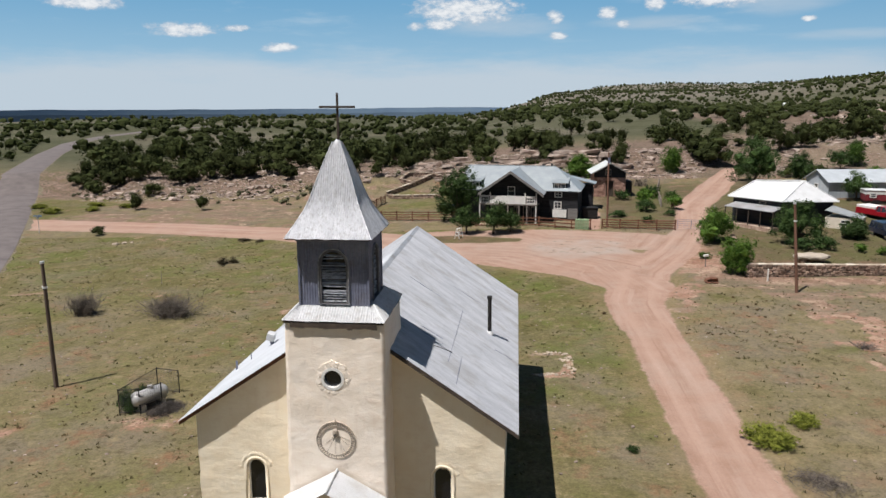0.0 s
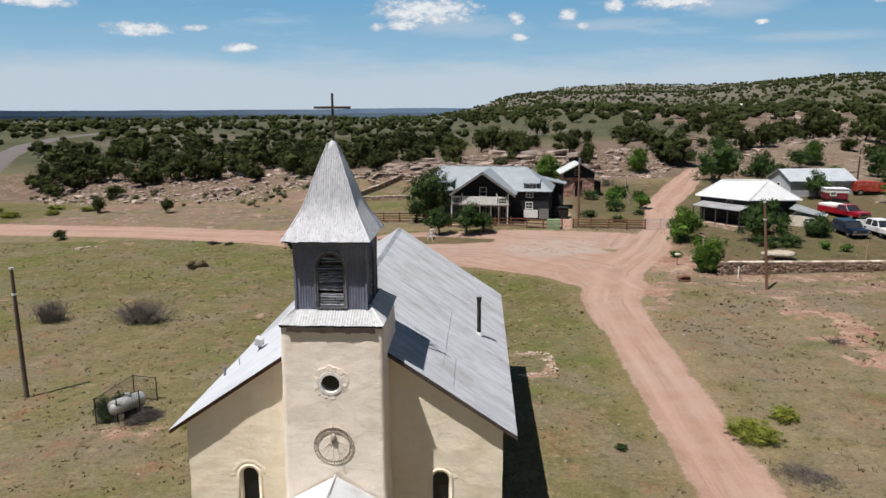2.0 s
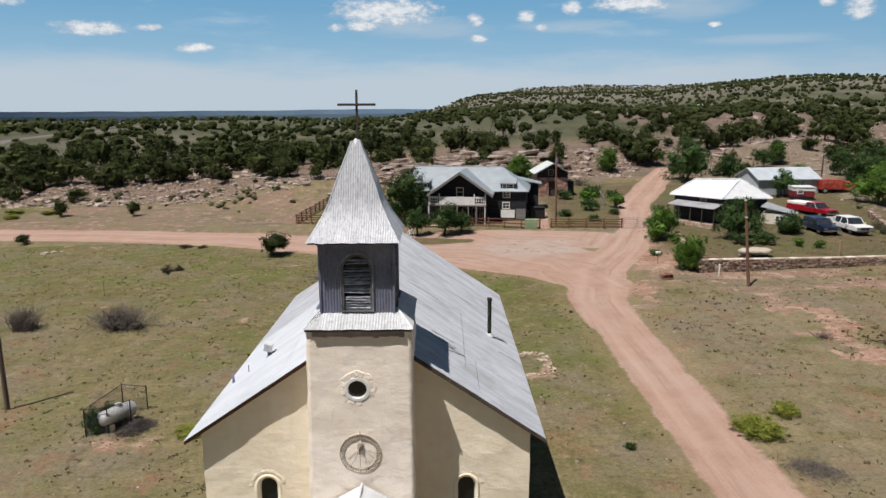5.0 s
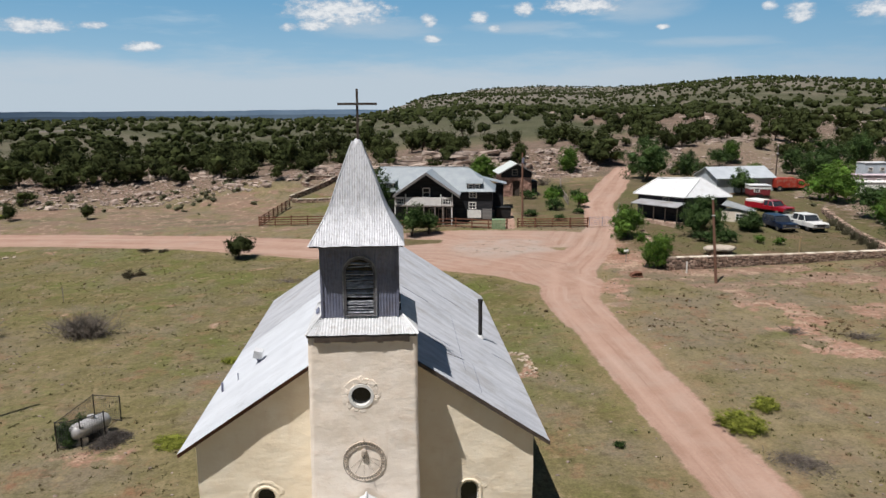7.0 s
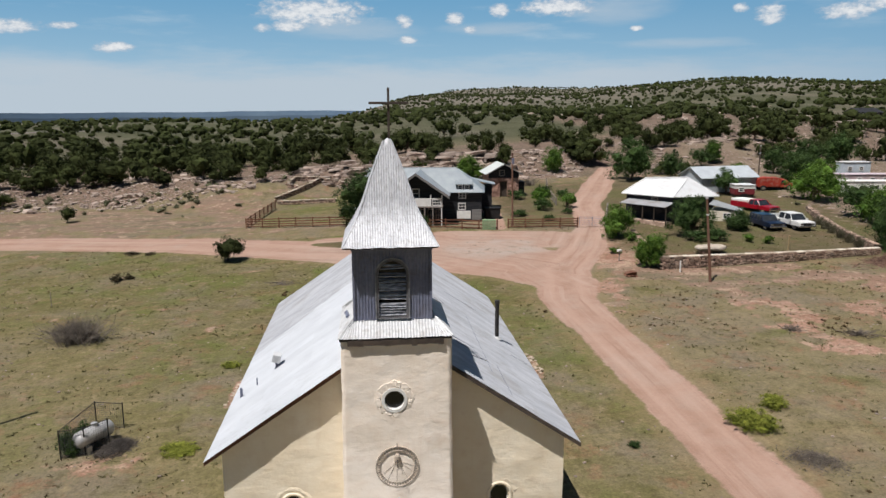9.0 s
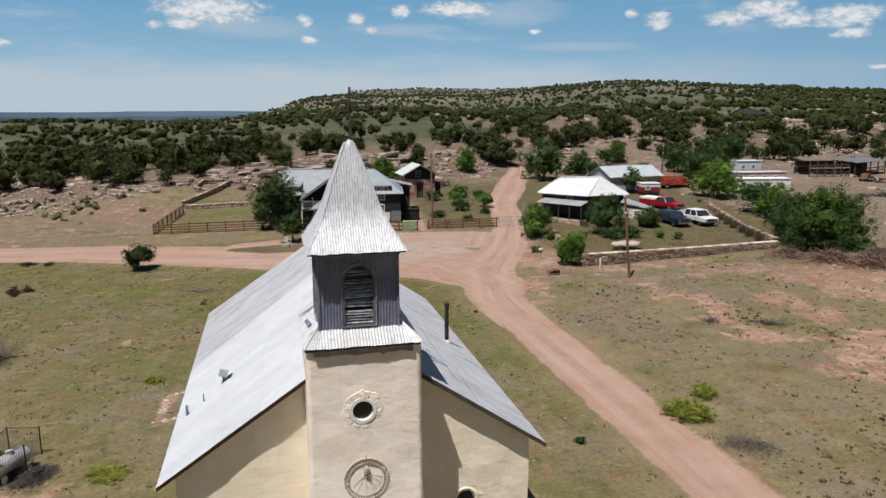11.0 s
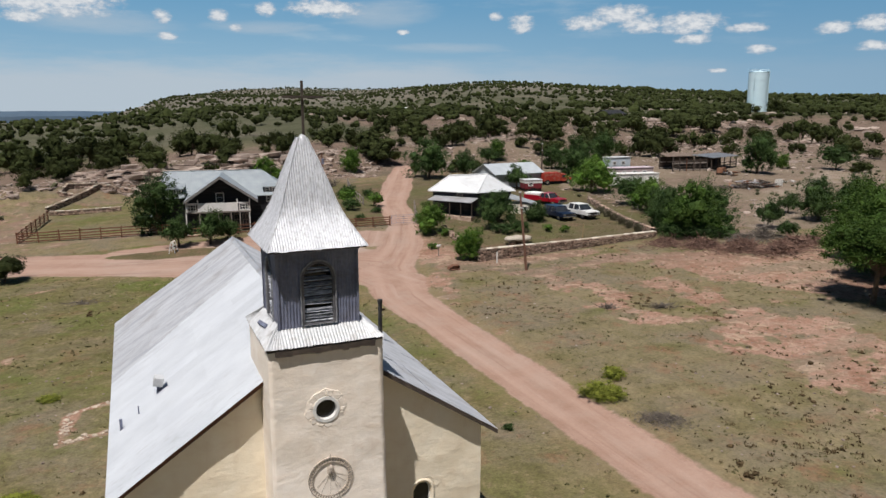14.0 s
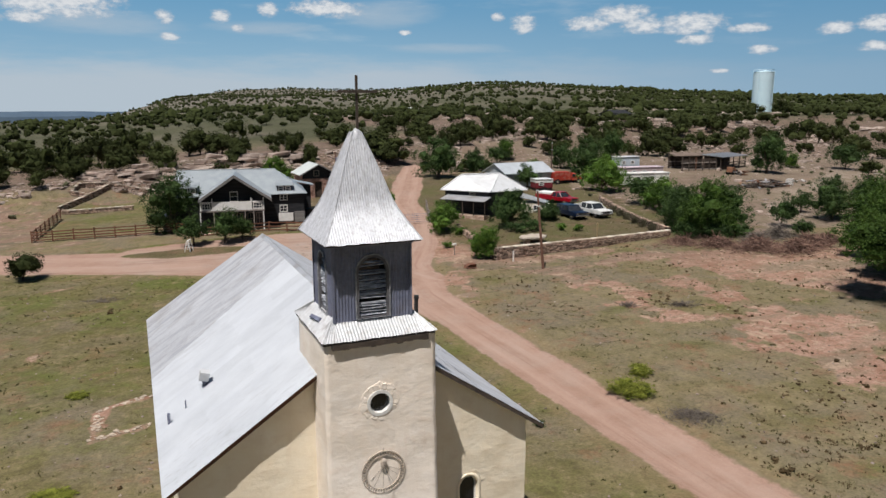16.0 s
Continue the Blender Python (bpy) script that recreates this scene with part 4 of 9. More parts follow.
def wavy(bm, corners, pitch=0.085, amp=0.011, rows=1, ragged=0.0):
    """A corrugated sheet over the quad (bottom left, bottom right, top right, top left); waves run up the slope."""
    a, b, c, d = (Vector(p) for p in corners)
    out = (b - a).cross(d - a).normalized()
    n = max(4, int((b - a).length / pitch * 2))
    grid = []
    for r in range(rows + 1):
        f = r / rows
        left, right = a.lerp(d, f), b.lerp(c, f)
        mid_w = (right - left).length
        row = []
        for k in range(n + 1):
            # waves keep their pitch: sheets are cut at the hips
            s = ((k / n - 0.5) * (b - a).length)
            s = max(-mid_w / 2, min(mid_w / 2, s))
            p = (left + right) / 2 + (b - a).normalized() * s
            if r == 0 and ragged:
                p = p + (a - d).normalized() * ragged * (noise.noise((k * 0.35, (a.x + a.y) * 5, 0)) + (0.6 if (k // 14) % 2 else 0))
            row.append(bm.verts.new(p + out * (amp if k % 2 else -amp)))
        grid.append(row)
    for p, q in zip(grid, grid[1:]):
        for k in range(n):
            try:
                bm.faces.new((p[k], p[k + 1], q[k + 1], q[k]))
            except ValueError:
                pass
    bmesh.ops.dissolve_degenerate(bm, dist=0.0005, edges=bm.edges[:])
    return bm


def frustum(name, cx, cy, h0, d0, z0, h1, d1, z1, material, pitch=0.085, lab=""):
    """Four corrugated faces of a square frustum (half width, half depth)."""
    lo = [(cx - h0, cy - d0, z0), (cx + h0, cy - d0, z0), (cx + h0, cy + d0, z0), (cx - h0, cy + d0, z0)]
    hi = [(cx - h1, cy - d1, z1), (cx + h1, cy - d1, z1), (cx + h1, cy + d1, z1), (cx - h1, cy + d1, z1)]
    for k in range(4):
        j = (k + 1) % 4
        bm = bmesh.new()
        wavy(bm, (lo[k], lo[j], hi[j], hi[k]), pitch, 0.010, 1, 0.02 if z0 < 9 else 0.0)
        part(name, bm, material, church, lab, smooth=False)


# skirt roof below the belfry
frustum("skirt_sheet", -0.01, 1.71, 1.61, 1.72, 8.90, 1.13, 1.02, 9.37, skirt_galv)
for k in range(4):
    x0, y0 = ((-1, -1), (1, -1), (1, 1), (-1, 1))[k]
    bm = bmesh.new()
    tube(bm, (x0 * 1.60 - 0.01, 1.71 + y0 * 1.71, 8.905), (x0 * 1.12 - 0.04, 1.71 + y0 * 1.01, 9.38), 0.026, n=6)
    part("hip_cap", bm, galv, church)
bm = bmesh.new()
ring = [(-1.585, 0.03), (1.565, 0.03), (1.565, 3.38), (-1.585, 3.38)]
slab(bm, [(x, y, 8.885) for x, y in ring], 0.07)
part("soffit", bm, dark_wood, church)

bm = bmesh.new()
for k in range(18):
    x = -1.36 + k * 0.15
    box(bm, x, x + 0.15, -0.012, 0.14, 8.70 - 0.03 * random.random() - 0.03 * (k % 5 == 2), 8.83)
bmesh.ops.remove_doubles(bm, verts=bm.verts[:], dist=0.004)
part("eave_board", bm, dark_wood, church, "dark broken board under the skirt roof")

# belfry
frame_wood = mat("dark_grey_wood", (0.09, 0.09, 0.10), (0.16, 0.155, 0.16), 4, 0.85, bump=0.4, bscale=20)
slat_wood = mat("pale_grey_slats", (0.10, 0.11, 0.13), (0.52, 0.54, 0.58), 6, 0.8, bump=0.4, bscale=25, rand=0.55, stretch=(1, 4, 4))
slat_trim = mat("worn_grey_trim", (0.15, 0.155, 0.17), (0.34, 0.35, 0.37), 7, 0.85, bump=0.4, bscale=25)
BX, BY, BH, BD = -0.065, 1.58, 1.09, 1.06
for k, (lx, ly, w, rz) in enumerate(((BX, BY - BD, BH, 0), (BX + BH, BY, BD, 90), (BX, BY + BD, BH, 180), (BX - BH, BY, BD, 270))):
    ow, oh = (0.86, 1.68) if rz in (0, 180) else (0.78, 1.68)
    bm = bmesh.new()
    n = int(2 * w / 0.085 * 2)
    hi = 2.07
    prev = None
    for q in range(n + 1):
        x = -w + 2 * w * q / n
        y = -0.010 if q % 2 else 0.010
        if abs(x - 0.0) < ow / 2:
            zb = 0.05 + oh - ow / 2 + math.sqrt(max(0, (ow / 2) ** 2 - x * x))
        else:
            zb = -0.05
        row = (bm.verts.new((x, y, zb)), bm.verts.new((x, y, hi)))
        if prev:
            if abs(prev[0].co.z - row[0].co.z) > 0.9:
                row = (row[0], row[1])
            bm.faces.new((prev[0], row[0], row[1], prev[1]))
        prev = row
    side = part("belfry_side", bm, galv_dark, church, "dull corrugated belfry side with a louvred arch")
    side.matrix_basis = pose(lx, ly, 9.32, 0, 0, rz)
    bm = bmesh.new()
    ring_strip(bm, [(x, z + 0.03) for x, z in arch(ow - 0.08, oh - 0.05)], [(x, z) for x, z in arch(ow + 0.05, oh + 0.05)], -0.03, 0.10)
    part("arch_frame", bm, frame_wood, side, "weathered dark grey wooden arch frame")
    bm = bmesh.new()
    ring_strip(bm, [(x, z) for x, z in arch(ow + 0.056, oh + 0.053)], [(x, z) for x, z in arch(ow + 0.12, oh + 0.09)], -0.055, 0.02)
    lumpy(bm, 0.008, 5)
    part("arch_trim", bm, slat_trim, side, "pale worn trim round the arch")
    bm = bmesh.new()
    poly_plate(bm, arch(ow, oh), 0.30, 0.33)
    part("dark_inside", bm, dark_glass, side)
    for q in range(19):
        z = 0.10 + q * 0.079
        if q in (5, 16):
            continue
        half = ow / 2 - 0.045 if z < oh - ow / 2 else max(0.05, math.sqrt(max(0.0, (ow / 2) ** 2 - (z - oh + ow / 2) ** 2)) - 0.05)
        bm = bmesh.new()
        box(bm, -half, half, -0.034, 0.034, -0.009, 0.009, Matrix.Translation((0, 0.05, z + random.uniform(-0.012, 0.012))) @ Matrix.Rotation(radians(34 + random.uniform(-22, 18)), 4, 'X') @ Matrix.Rotation(radians(random.uniform(-2.6, 2.6)), 4, 'Y'))
        part("slat", bm, slat_wood, side)
    for x in (-w, w):
        bm = bmesh.new()
        box(bm, x - 0.03, x + 0.03, -0.035, 0.03, -0.05, hi)
        part("corner_trim", bm, galv_dark, side)
bm = bmesh.new()
box(bm, BX - BH - 0.06, BX + BH + 0.06, BY - BD - 0.06, BY + BD + 0.06, 11.30, 11.40)
part("cornice", bm, galv_dark, church)

# flared spire
SX, SY = -0.11, 1.66
PROFILE = [(1.34, 1.56, 11.44), (0.98, 1.02, 12.04), (0.78, 0.76, 12.45), (0.55, 0.53, 13.15), (0.33, 0.32, 13.75), (0.12, 0.12, 14.28)]
zs = np.linspace(11.44, 14.28, 15)
prof_h = np.interp(zs, [p[2] for p in PROFILE], [p[0] for p in PROFILE])
prof_h[1:-1] = (prof_h[:-2] + 2 * prof_h[1:-1] + prof_h[2:]) / 4
prof_d = np.interp(zs, [p[2] for p in PROFILE], [p[1] for p in PROFILE])
prof_d[1:-1] = (prof_d[:-2] + 2 * prof_d[1:-1] + prof_d[2:]) / 4
for k in range(4):
    # one curved face of corrugated sheet, cut at the hips
    bm = bmesh.new()
    prev = None
    n = 76
    turn = Matrix.Rotation(k * math.pi / 2, 3, 'Z')
    across_, out_ = (prof_h, prof_d) if k % 2 == 0 else (prof_d, prof_h)
    for r, (z, hw, ho) in enumerate(zip(zs, across_, out_)):
        row = []
        for q in range(n + 1):
            u = max(-hw, min(hw, (q / n * 2 - 1) * across_[0]))
            rag = 0.026 * noise.noise((q * 0.12, k * 7.0, 0)) + 0.012 * noise.noise((q * 0.7, k * 3.0, 2.0)) if r == 0 else 0.014 * noise.noise((q * 0.6, z * 3, k))
            v = turn @ Vector((u, -ho + (0.009 if q % 2 else -0.009) + rag * 0.3, 0))
            row.append(bm.verts.new((SX + v.x, SY + v.y, z + (rag if r == 0 else 0))))
        if prev:
            for q in range(n):
                bm.faces.new((prev[q], prev[q + 1], row[q + 1], row[q]))
        prev = row
    bmesh.ops.dissolve_degenerate(bm, dist=0.0005, edges=bm.edges[:])
    part("spire_sheet", bm, spire_galv, church, "curved corrugated spire face")
    bm = bmesh.new()
    prev = None
    for z, hw, ho in zip(zs, across_, out_):
        c = turn @ Vector((hw, -ho, 0))
        ring = [bm.verts.new((SX + c.x + 0.020 * math.cos(q * math.pi / 3), SY + c.y + 0.020 * math.sin(q * math.pi / 3), z + 0.008)) for q in range(6)]
        if prev:
            for q in range(6):
                bm.faces.new((prev[q], prev[(q + 1) % 6], ring[(q + 1) % 6], ring[q]))
        prev = ring
    part("hip_cap", bm, spire_galv, church)
bm = bmesh.new()
prev = None
for z, r in ((14.10, 0.178), (14.19, 0.160), (14.26, 0.130), (14.32, 0.092), (14.355, 0.05), (14.37, 0.01)):
    row = [bm.verts.new((SX + 0.02 + r * math.cos(q * math.pi / 6), SY - 0.02 + r * math.sin(q * math.pi / 6), z)) for q in range(12)]
    if prev:
        for q in range(12):
            bm.faces.new((prev[q], prev[(q + 1) % 12], row[(q + 1) % 12], row[q]))
    prev = row
lumpy(bm, 0.012, 6)
part("spire_tip", bm, spire_galv, church, "rounded metal cap of the spire", smooth=True)
slab(bm := bmesh.new(), [(SX + a * 1.31, SY + b * 1.52, 11.43) for a, b in ((-1, -1), (1, -1), (1, 1), (-1, 1))], 0.03)
part("soffit", bm, dark_wood, church)

# cross
bm = bmesh.new()
box(bm, -0.033, 0.033, -0.033, 0.033, 14.3, 15.78, Matrix.Translation((-0.06, 1.62, 0)), 0.008)
cross = part("cross", bm, dark_wood, church, "dark wooden cross on the spire")
bm = bmesh.new()
box(bm, -0.56, 0.57, -0.05, -0.005, 15.315, 15.385, Matrix.Translation((-0.06, 1.58, 0)), 0.008)
part("arm", bm, dark_wood, cross)

# nave roof: overlapping corrugated sheets
slope_len = math.hypot(EX, RIDGE - EAVE)
ROWS_, PITCH_ = 4, 0.76
ncol = int((BACK - 1.03) / PITCH_)


def sheet_mesh(length, width, name):
    bm = bmesh.new()
    wavy(bm, ((0, 0, 0), (width + 0.06, 0, 0), (width + 0.06, length, 0), (0, length, 0)), 0.09, 0.006)
    me = mesh_of(name, bm, galv)
    me.materials.clear()
    return me


sheet_me = {}
step_y = (BACK - 1.03) / ncol
step_s = slope_len / ROWS_
for nm, mt, longer in (("bright", painted_roof, 0.12), ("dull", bare_roof, 0.12), ("bright_top", painted_roof, -0.01), ("dull_top", bare_roof, -0.01)):
    me = sheet_mesh(step_s + longer, step_y, "roof_sheet_" + nm)
    me.materials.append(mt)
    sheet_me[nm] = me
ang = math.degrees(math.atan2(RIDGE - EAVE, EX))
for s in (-1, 1):
    bm = bmesh.new()
    slab(bm, [(s * EX, 1.06, EAVE - 0.05), (s * EX, BACK, EAVE - 0.05), (0, BACK, RIDGE - 0.06), (0, 1.06, RIDGE - 0.06)][::(1 if s > 0 else -1)], 0.10)
    slope = part("roof_slope", bm, dark_wood, church, "bright corrugated roof slope" if s < 0 else "grey patched corrugated roof slope")
    for c in range(ncol):
        for r in range(ROWS_):
            f = r / ROWS_
            ob = new("roof_sheet", sheet_me[("bright" if s < 0 else "dull") + ("_top" if r == ROWS_ - 1 else "")])
            ob.parent = slope
            x, z = s * EX * (1 - f), EAVE + (RIDGE - EAVE) * f
            base = Matrix.Translation((x, 1.03 + (c if s > 0 else c + 1) * step_y + random.uniform(-0.01, 0.01), z + 0.012 + 0.004 * (r % 2) + random.uniform(0, 0.006)))
            side_turn = Matrix(((0, -s * math.cos(radians(ang)), s * math.sin(radians(ang)), 0), (s, 0, 0, 0), (0, math.sin(radians(ang)), math.cos(radians(ang)), 0), (0, 0, 0, 1)))
            ob.matrix_basis = base @ side_turn
    for y in (1.05, BACK):
        bm = bmesh.new()
        slab(bm, [(s * (EX + 0.01), y - 0.03, EAVE - 0.02), (s * (EX + 0.01), y + 0.03, EAVE - 0.02), (0, y + 0.03, RIDGE - 0.03), (0, y - 0.03, RIDGE - 0.03)], 0.125)
        bmesh.ops.recalc_face_normals(bm, faces=bm.faces[:])
        part("bargeboard", bm, red_wood if s < 0 else dark_wood, slope, "weathered bargeboard")
    if s > 0:
        # lifted sheet edges and old repairs
        for ax, ay, bx, by, wide_, edge_mat in ((2.68, 3.63, 3.29, 4.09, 0.016, dark_wood), (2.11, 4.68, 2.88, 4.78, 0.010, galv_dark), (3.64, 4.27, 3.65, 1.64, 0.006, galv_dark), (3.25, 3.0, 3.28, 9.6, 0.005, galv_dark), (2.2, 4.2, 2.95, 4.3, 0.006, galv_dark), (4.75, 7.4, 5.45, 7.5, 0.008, galv_dark), (1.0, 9.3, 2.3, 9.4, 0.006, galv_dark), (2.6, 12.2, 4.2, 12.3, 0.006, galv_dark)):
            bm = bmesh.new()
            u = Vector((bx - ax, by - ay, 0)).normalized().cross(Vector((0, 0, 1))) * wide_
            slab(bm, [(x + i * u.x, y + i * u.y, roof_z(x + i * u.x) + 0.03) for x, y, i in ((ax, ay, -1), (ax, ay, 1), (bx, by, 1), (bx, by, -1))], 0.05)
            bmesh.ops.recalc_face_normals(bm, faces=bm.faces[:])
            part("sheet_edge", bm, edge_mat, slope)
bm = bmesh.new()
for s in (-1, 1):
    slab(bm, [(s * 0.15, 3.1, roof_z(0.15) + 0.026), (0, 3.1, RIDGE + 0.028), (0, BACK, RIDGE + 0.028), (s * 0.15, BACK, roof_z(0.15) + 0.026)], 0.01)
bmesh.ops.recalc_face_normals(bm, faces=bm.faces[:])
part("ridge_cap", bm, galv_old, church)

# stovepipe and vents
bm = bmesh.new()
tube(bm, (4.48, 9.0, 5.6), (4.47, 8.95, 7.42), 0.085, n=12)
tube(bm, (4.47, 8.95, 7.30), (4.47, 8.95, 7.44), 0.105, n=12)
part("stovepipe", bm, black_iron, church, "black iron stovepipe", smooth=False)
bm = bmesh.new()
tube(bm, (4.48, 9.0, roof_z(4.48) - 0.02), (4.48, 9.0, roof_z(4.48) + 0.12), 0.20, 0.11, n=14)
part("flashing", bm, galv, church, "pale metal flashing round the stovepipe")
bm = bmesh.new()
tube(bm, (-4.12, 6.0, roof_z(4.12) - 0.05), (-4.16, 5.98, roof_z(4.12) + 0.26), 0.075, n=10)
vent = part("roof_vent", bm, galv_dark, church, "short roof vent with a tilted square metal head")
bm = bmesh.new()
box(bm, -0.20, 0.20, -0.17, 0.17, 0, 0.012, Matrix.Translation((-4.06, 6.0, roof_z(4.06) + 0.035)) @ Matrix.Rotation(radians(-34), 4, 'Y'))
part("flashing", bm, galv_dark, vent)
bm = bmesh.new()
box(bm, -0.15, 0.15, -0.15, 0.15, 0, 0.30, Matrix.Translation((-4.18, 5.97, roof_z(4.12) + 0.22)) @ Matrix.Rotation(radians(14), 4, 'Y') @ Matrix.Rotation(radians(9), 4, 'X'), 0.015)
part("vent_head", bm, galv, vent)
for x, y, h in ((-5.33, 5.2, 0.36), (-4.80, 5.4, 0.28)):
    bm = bmesh.new()
    z = roof_z(x)
    tube(bm, (x, y, z - 0.05), (x, y, z + h), 0.045 if x < -5 else 0.02, n=8)
    part("vent_pipe", bm, galv_dark, church)
bm = bmesh.new()
box(bm, -0.055, 0.055, -0.36, 0.36, 0, 0.06, Matrix.Translation((-1.39, 1.62, 9.15)) @ Matrix.Rotation(radians(-44), 4, 'Y') @ Matrix.Rotation(radians(8), 4, 'Z'))
part("patch_strip", bm, galv_dark, church, "dark metal strip lying on the skirt roof")

# porch roof against the tower
for s in (-1, 1):
    bm = bmesh.new()
    wavy(bm, ((s * 1.75, -1.55, 3.06), (s * 1.75, -0.12, 3.06), (0, -0.12, 4.04), (0, -1.55, 4.04)) if s > 0 else ((s * 1.75, -0.12, 3.06), (s * 1.75, -1.55, 3.06), (0, -1.55, 4.04), (0, -0.12, 4.04)), 0.09, 0.01)
    part("porch_roof", bm, galv, church, "bright corrugated porch roof")
    bm = bmesh.new()
    box(bm, s * 1.5 - 0.08, s * 1.5 + 0.08, -1.45, -1.29, -0.5, 3.08)
    part("porch_post", bm, old_wood, church)
bm = bmesh.new()
tube(bm, (0, -1.57, 4.05), (0, -0.1, 4.05), 0.04, n=6)
part("porch_ridge", bm, galv, church)
bm = bmesh.new()
poly_plate(bm, arch(1.5, 2.5), -0.22, -0.1)
part("door", bm, dark_wood, church)


# ---- trees, shrubs, rocks ----
ICO = bmesh.new()
bmesh.ops.create_icosphere(ICO, subdivisions=1, radius=1.0)
ICO_V = np.array([v.co[:] for v in ICO.verts])
ICO_F = [[v.index for v in f.verts] for f in ICO.faces]
ICO.free()
ICO = bmesh.new()
bmesh.ops.create_icosphere(ICO, subdivisions=2, radius=1.0)
ICO2_V = np.array([v.co[:] for v in ICO.verts])
ICO2_F = [[v.index for v in f.verts] for f in ICO.faces]
ICO.free()


class Heap:
    """Collects many small pieces into one mesh."""

    def __init__(self):
        self.v, self.f, self.n = [], [], 0

    def add(self, verts, faces):
        self.v.append(np.asarray(verts, float))
        self.f += [tuple(i + self.n for i in f) for f in faces]
        self.n += len(verts)

    def mesh(self, name, material, smooth=False):
        me = bpy.data.meshes.new(name)
        me.from_pydata(np.concatenate(self.v), [], self.f)
        me.materials.append(material)
        if smooth:
            me.shade_smooth()
        return me

    def blob(self, rng, c, r, rough=0.25, fine=False):
        base, faces = (ICO2_V, ICO2_F) if fine else (ICO_V, ICO_F)
        k = 1 + rng.uniform(-rough, rough, (len(base), 1))
        self.add(base * k * np.asarray(r) + np.asarray(c), faces)

    def leaves(self, rng, c, r, n, size, inner=0.75):
        """Small leaf sprays over an ellipsoid, each a bent diamond."""
        d = rng.normal(size=(n, 3))
        d /= np.linalg.norm(d, axis=1, keepdims=True)
        p = np.asarray(c) + d * np.asarray(r) * rng.uniform(inner, 1.12, (n, 1))
        a = rng.normal(size=(n, 3))
        a /= np.linalg.norm(a, axis=1, keepdims=True)
        a[:, 2] *= 0.7
        b = np.cross(a, d + rng.normal(size=(n, 3)) * 0.5)
        b /= np.linalg.norm(b, axis=1, keepdims=True) + 1e-9
        s = size * rng.uniform(0.55, 1.3, (n, 1))
        q = np.stack([p - a * s, p - b * s * 0.36, p + a * s, p + b * s * 0.36 + d * s * 0.3], 1)
        self.add(q.reshape(-1, 3), [(4 * i, 4 * i + 1, 4 * i + 2, 4 * i + 3) for i in range(n)])

    def limb(self, p0, p1, r0, r1, n=6):
        self.stem([p0, p1], [r0, r1], n)

    def stem(self, pts, radii, n=6, root=None):
        """A tapering bent tube; with root it grows out of that vertex. Gives the first vertex of its last ring but one."""
        ang = np.arange(n) * 2 * math.pi / n
        ids, verts = [], []
        for k, (p, r) in enumerate(zip(pts, radii)):
            p = np.asarray(p, float)
            w = np.asarray(pts[min(k + 1, len(pts) - 1)], float) - np.asarray(pts[max(0, k - 1)], float)
            w /= np.linalg.norm(w) + 1e-9
            u = np.cross(w, (0.31, 0.9, 0.2))
            u /= np.linalg.norm(u)
            ring = p + (np.outer(np.cos(ang), u) + np.outer(np.sin(ang), np.cross(w, u))) * r
            ids.append([self.n + len(verts) + i for i in range(n)])
            verts += list(ring)
        base = self.n
        self.v.append(np.array(verts))
        self.n += len(verts)
        if root is not None:
            ids[0][0] = root
        for a, b in zip(ids, ids[1:]):
            self.f += [(a[i], a[(i + 1) % n], b[(i + 1) % n], b[i]) for i in range(n)]
        return ids[len(ids) // 2][0]


def crown_blobs(rng, h, w, lift, count, spread=0.40):
    """Lobes of a crown: height h, width w, lowest leaves at lift."""
    out = []
    for k in range(count):
        a, q = rng.uniform(0, 2 * math.pi), math.sqrt(rng.uniform(0.02, 1)) * spread
        z = lift + (h - lift) * (0.2 + rng.uniform(0.0, 0.66) * (1 - 0.6 * q * q / spread / spread))
        s = rng.uniform(0.17, 0.31) * (1.15 - 0.4 * abs(z - (lift + h) / 2) / h)
        out.append(((q * w * math.cos(a), q * w * math.sin(a), z), (s * w, s * w, s * (h - lift) * 0.95)))
    out.append(((0, 0, lift + (h - lift) * 0.5), (0.3 * w, 0.3 * w, 0.42 * (h - lift))))
    return out


def tree_meshes(seed, h, w, lift, lobes, leaves, size, leaf_mat, name, fine=False):
    rng = np.random.default_rng(seed)
    t, c = Heap(), Heap()
    blobs = crown_blobs(rng, h, w, lift, lobes)
    fork = np.array((rng.uniform(-0.1, 0.1) * w, rng.uniform(-0.1, 0.1) * w, lift + 0.25 * (h - lift)))
    r = 0.035 * h
    knot = t.stem([(0, 0, -0.3), fork * 0.5, fork], [r, r * 0.8, r * 0.6])
    for (p, q) in blobs:
        mid = (fork + np.array(p)) / 2 + rng.normal(size=3) * 0.05 * w
        t.stem([fork * rng.uniform(0.6, 1), mid, p], [r * 0.45, r * 0.28, r * 0.08], 5, knot)
        c.blob(rng, p, np.array(q) * (0.42 if fine else 0.6), 0.35, fine)
        c.leaves(rng, p, q, leaves, size, 0.35 if fine else 0.6)
        for k in range(7 if fine else 5):
            d = rng.normal(size=3)
            d /= np.linalg.norm(d)
            c.leaves(rng, np.array(p) + d * np.array(q) * 1.02, np.array(q) * rng.uniform(0.22, 0.5), leaves // 5, size, 0.1)
    return t.mesh(name + "_trunk", bark), c.mesh(name + "_crown", leaf_mat)


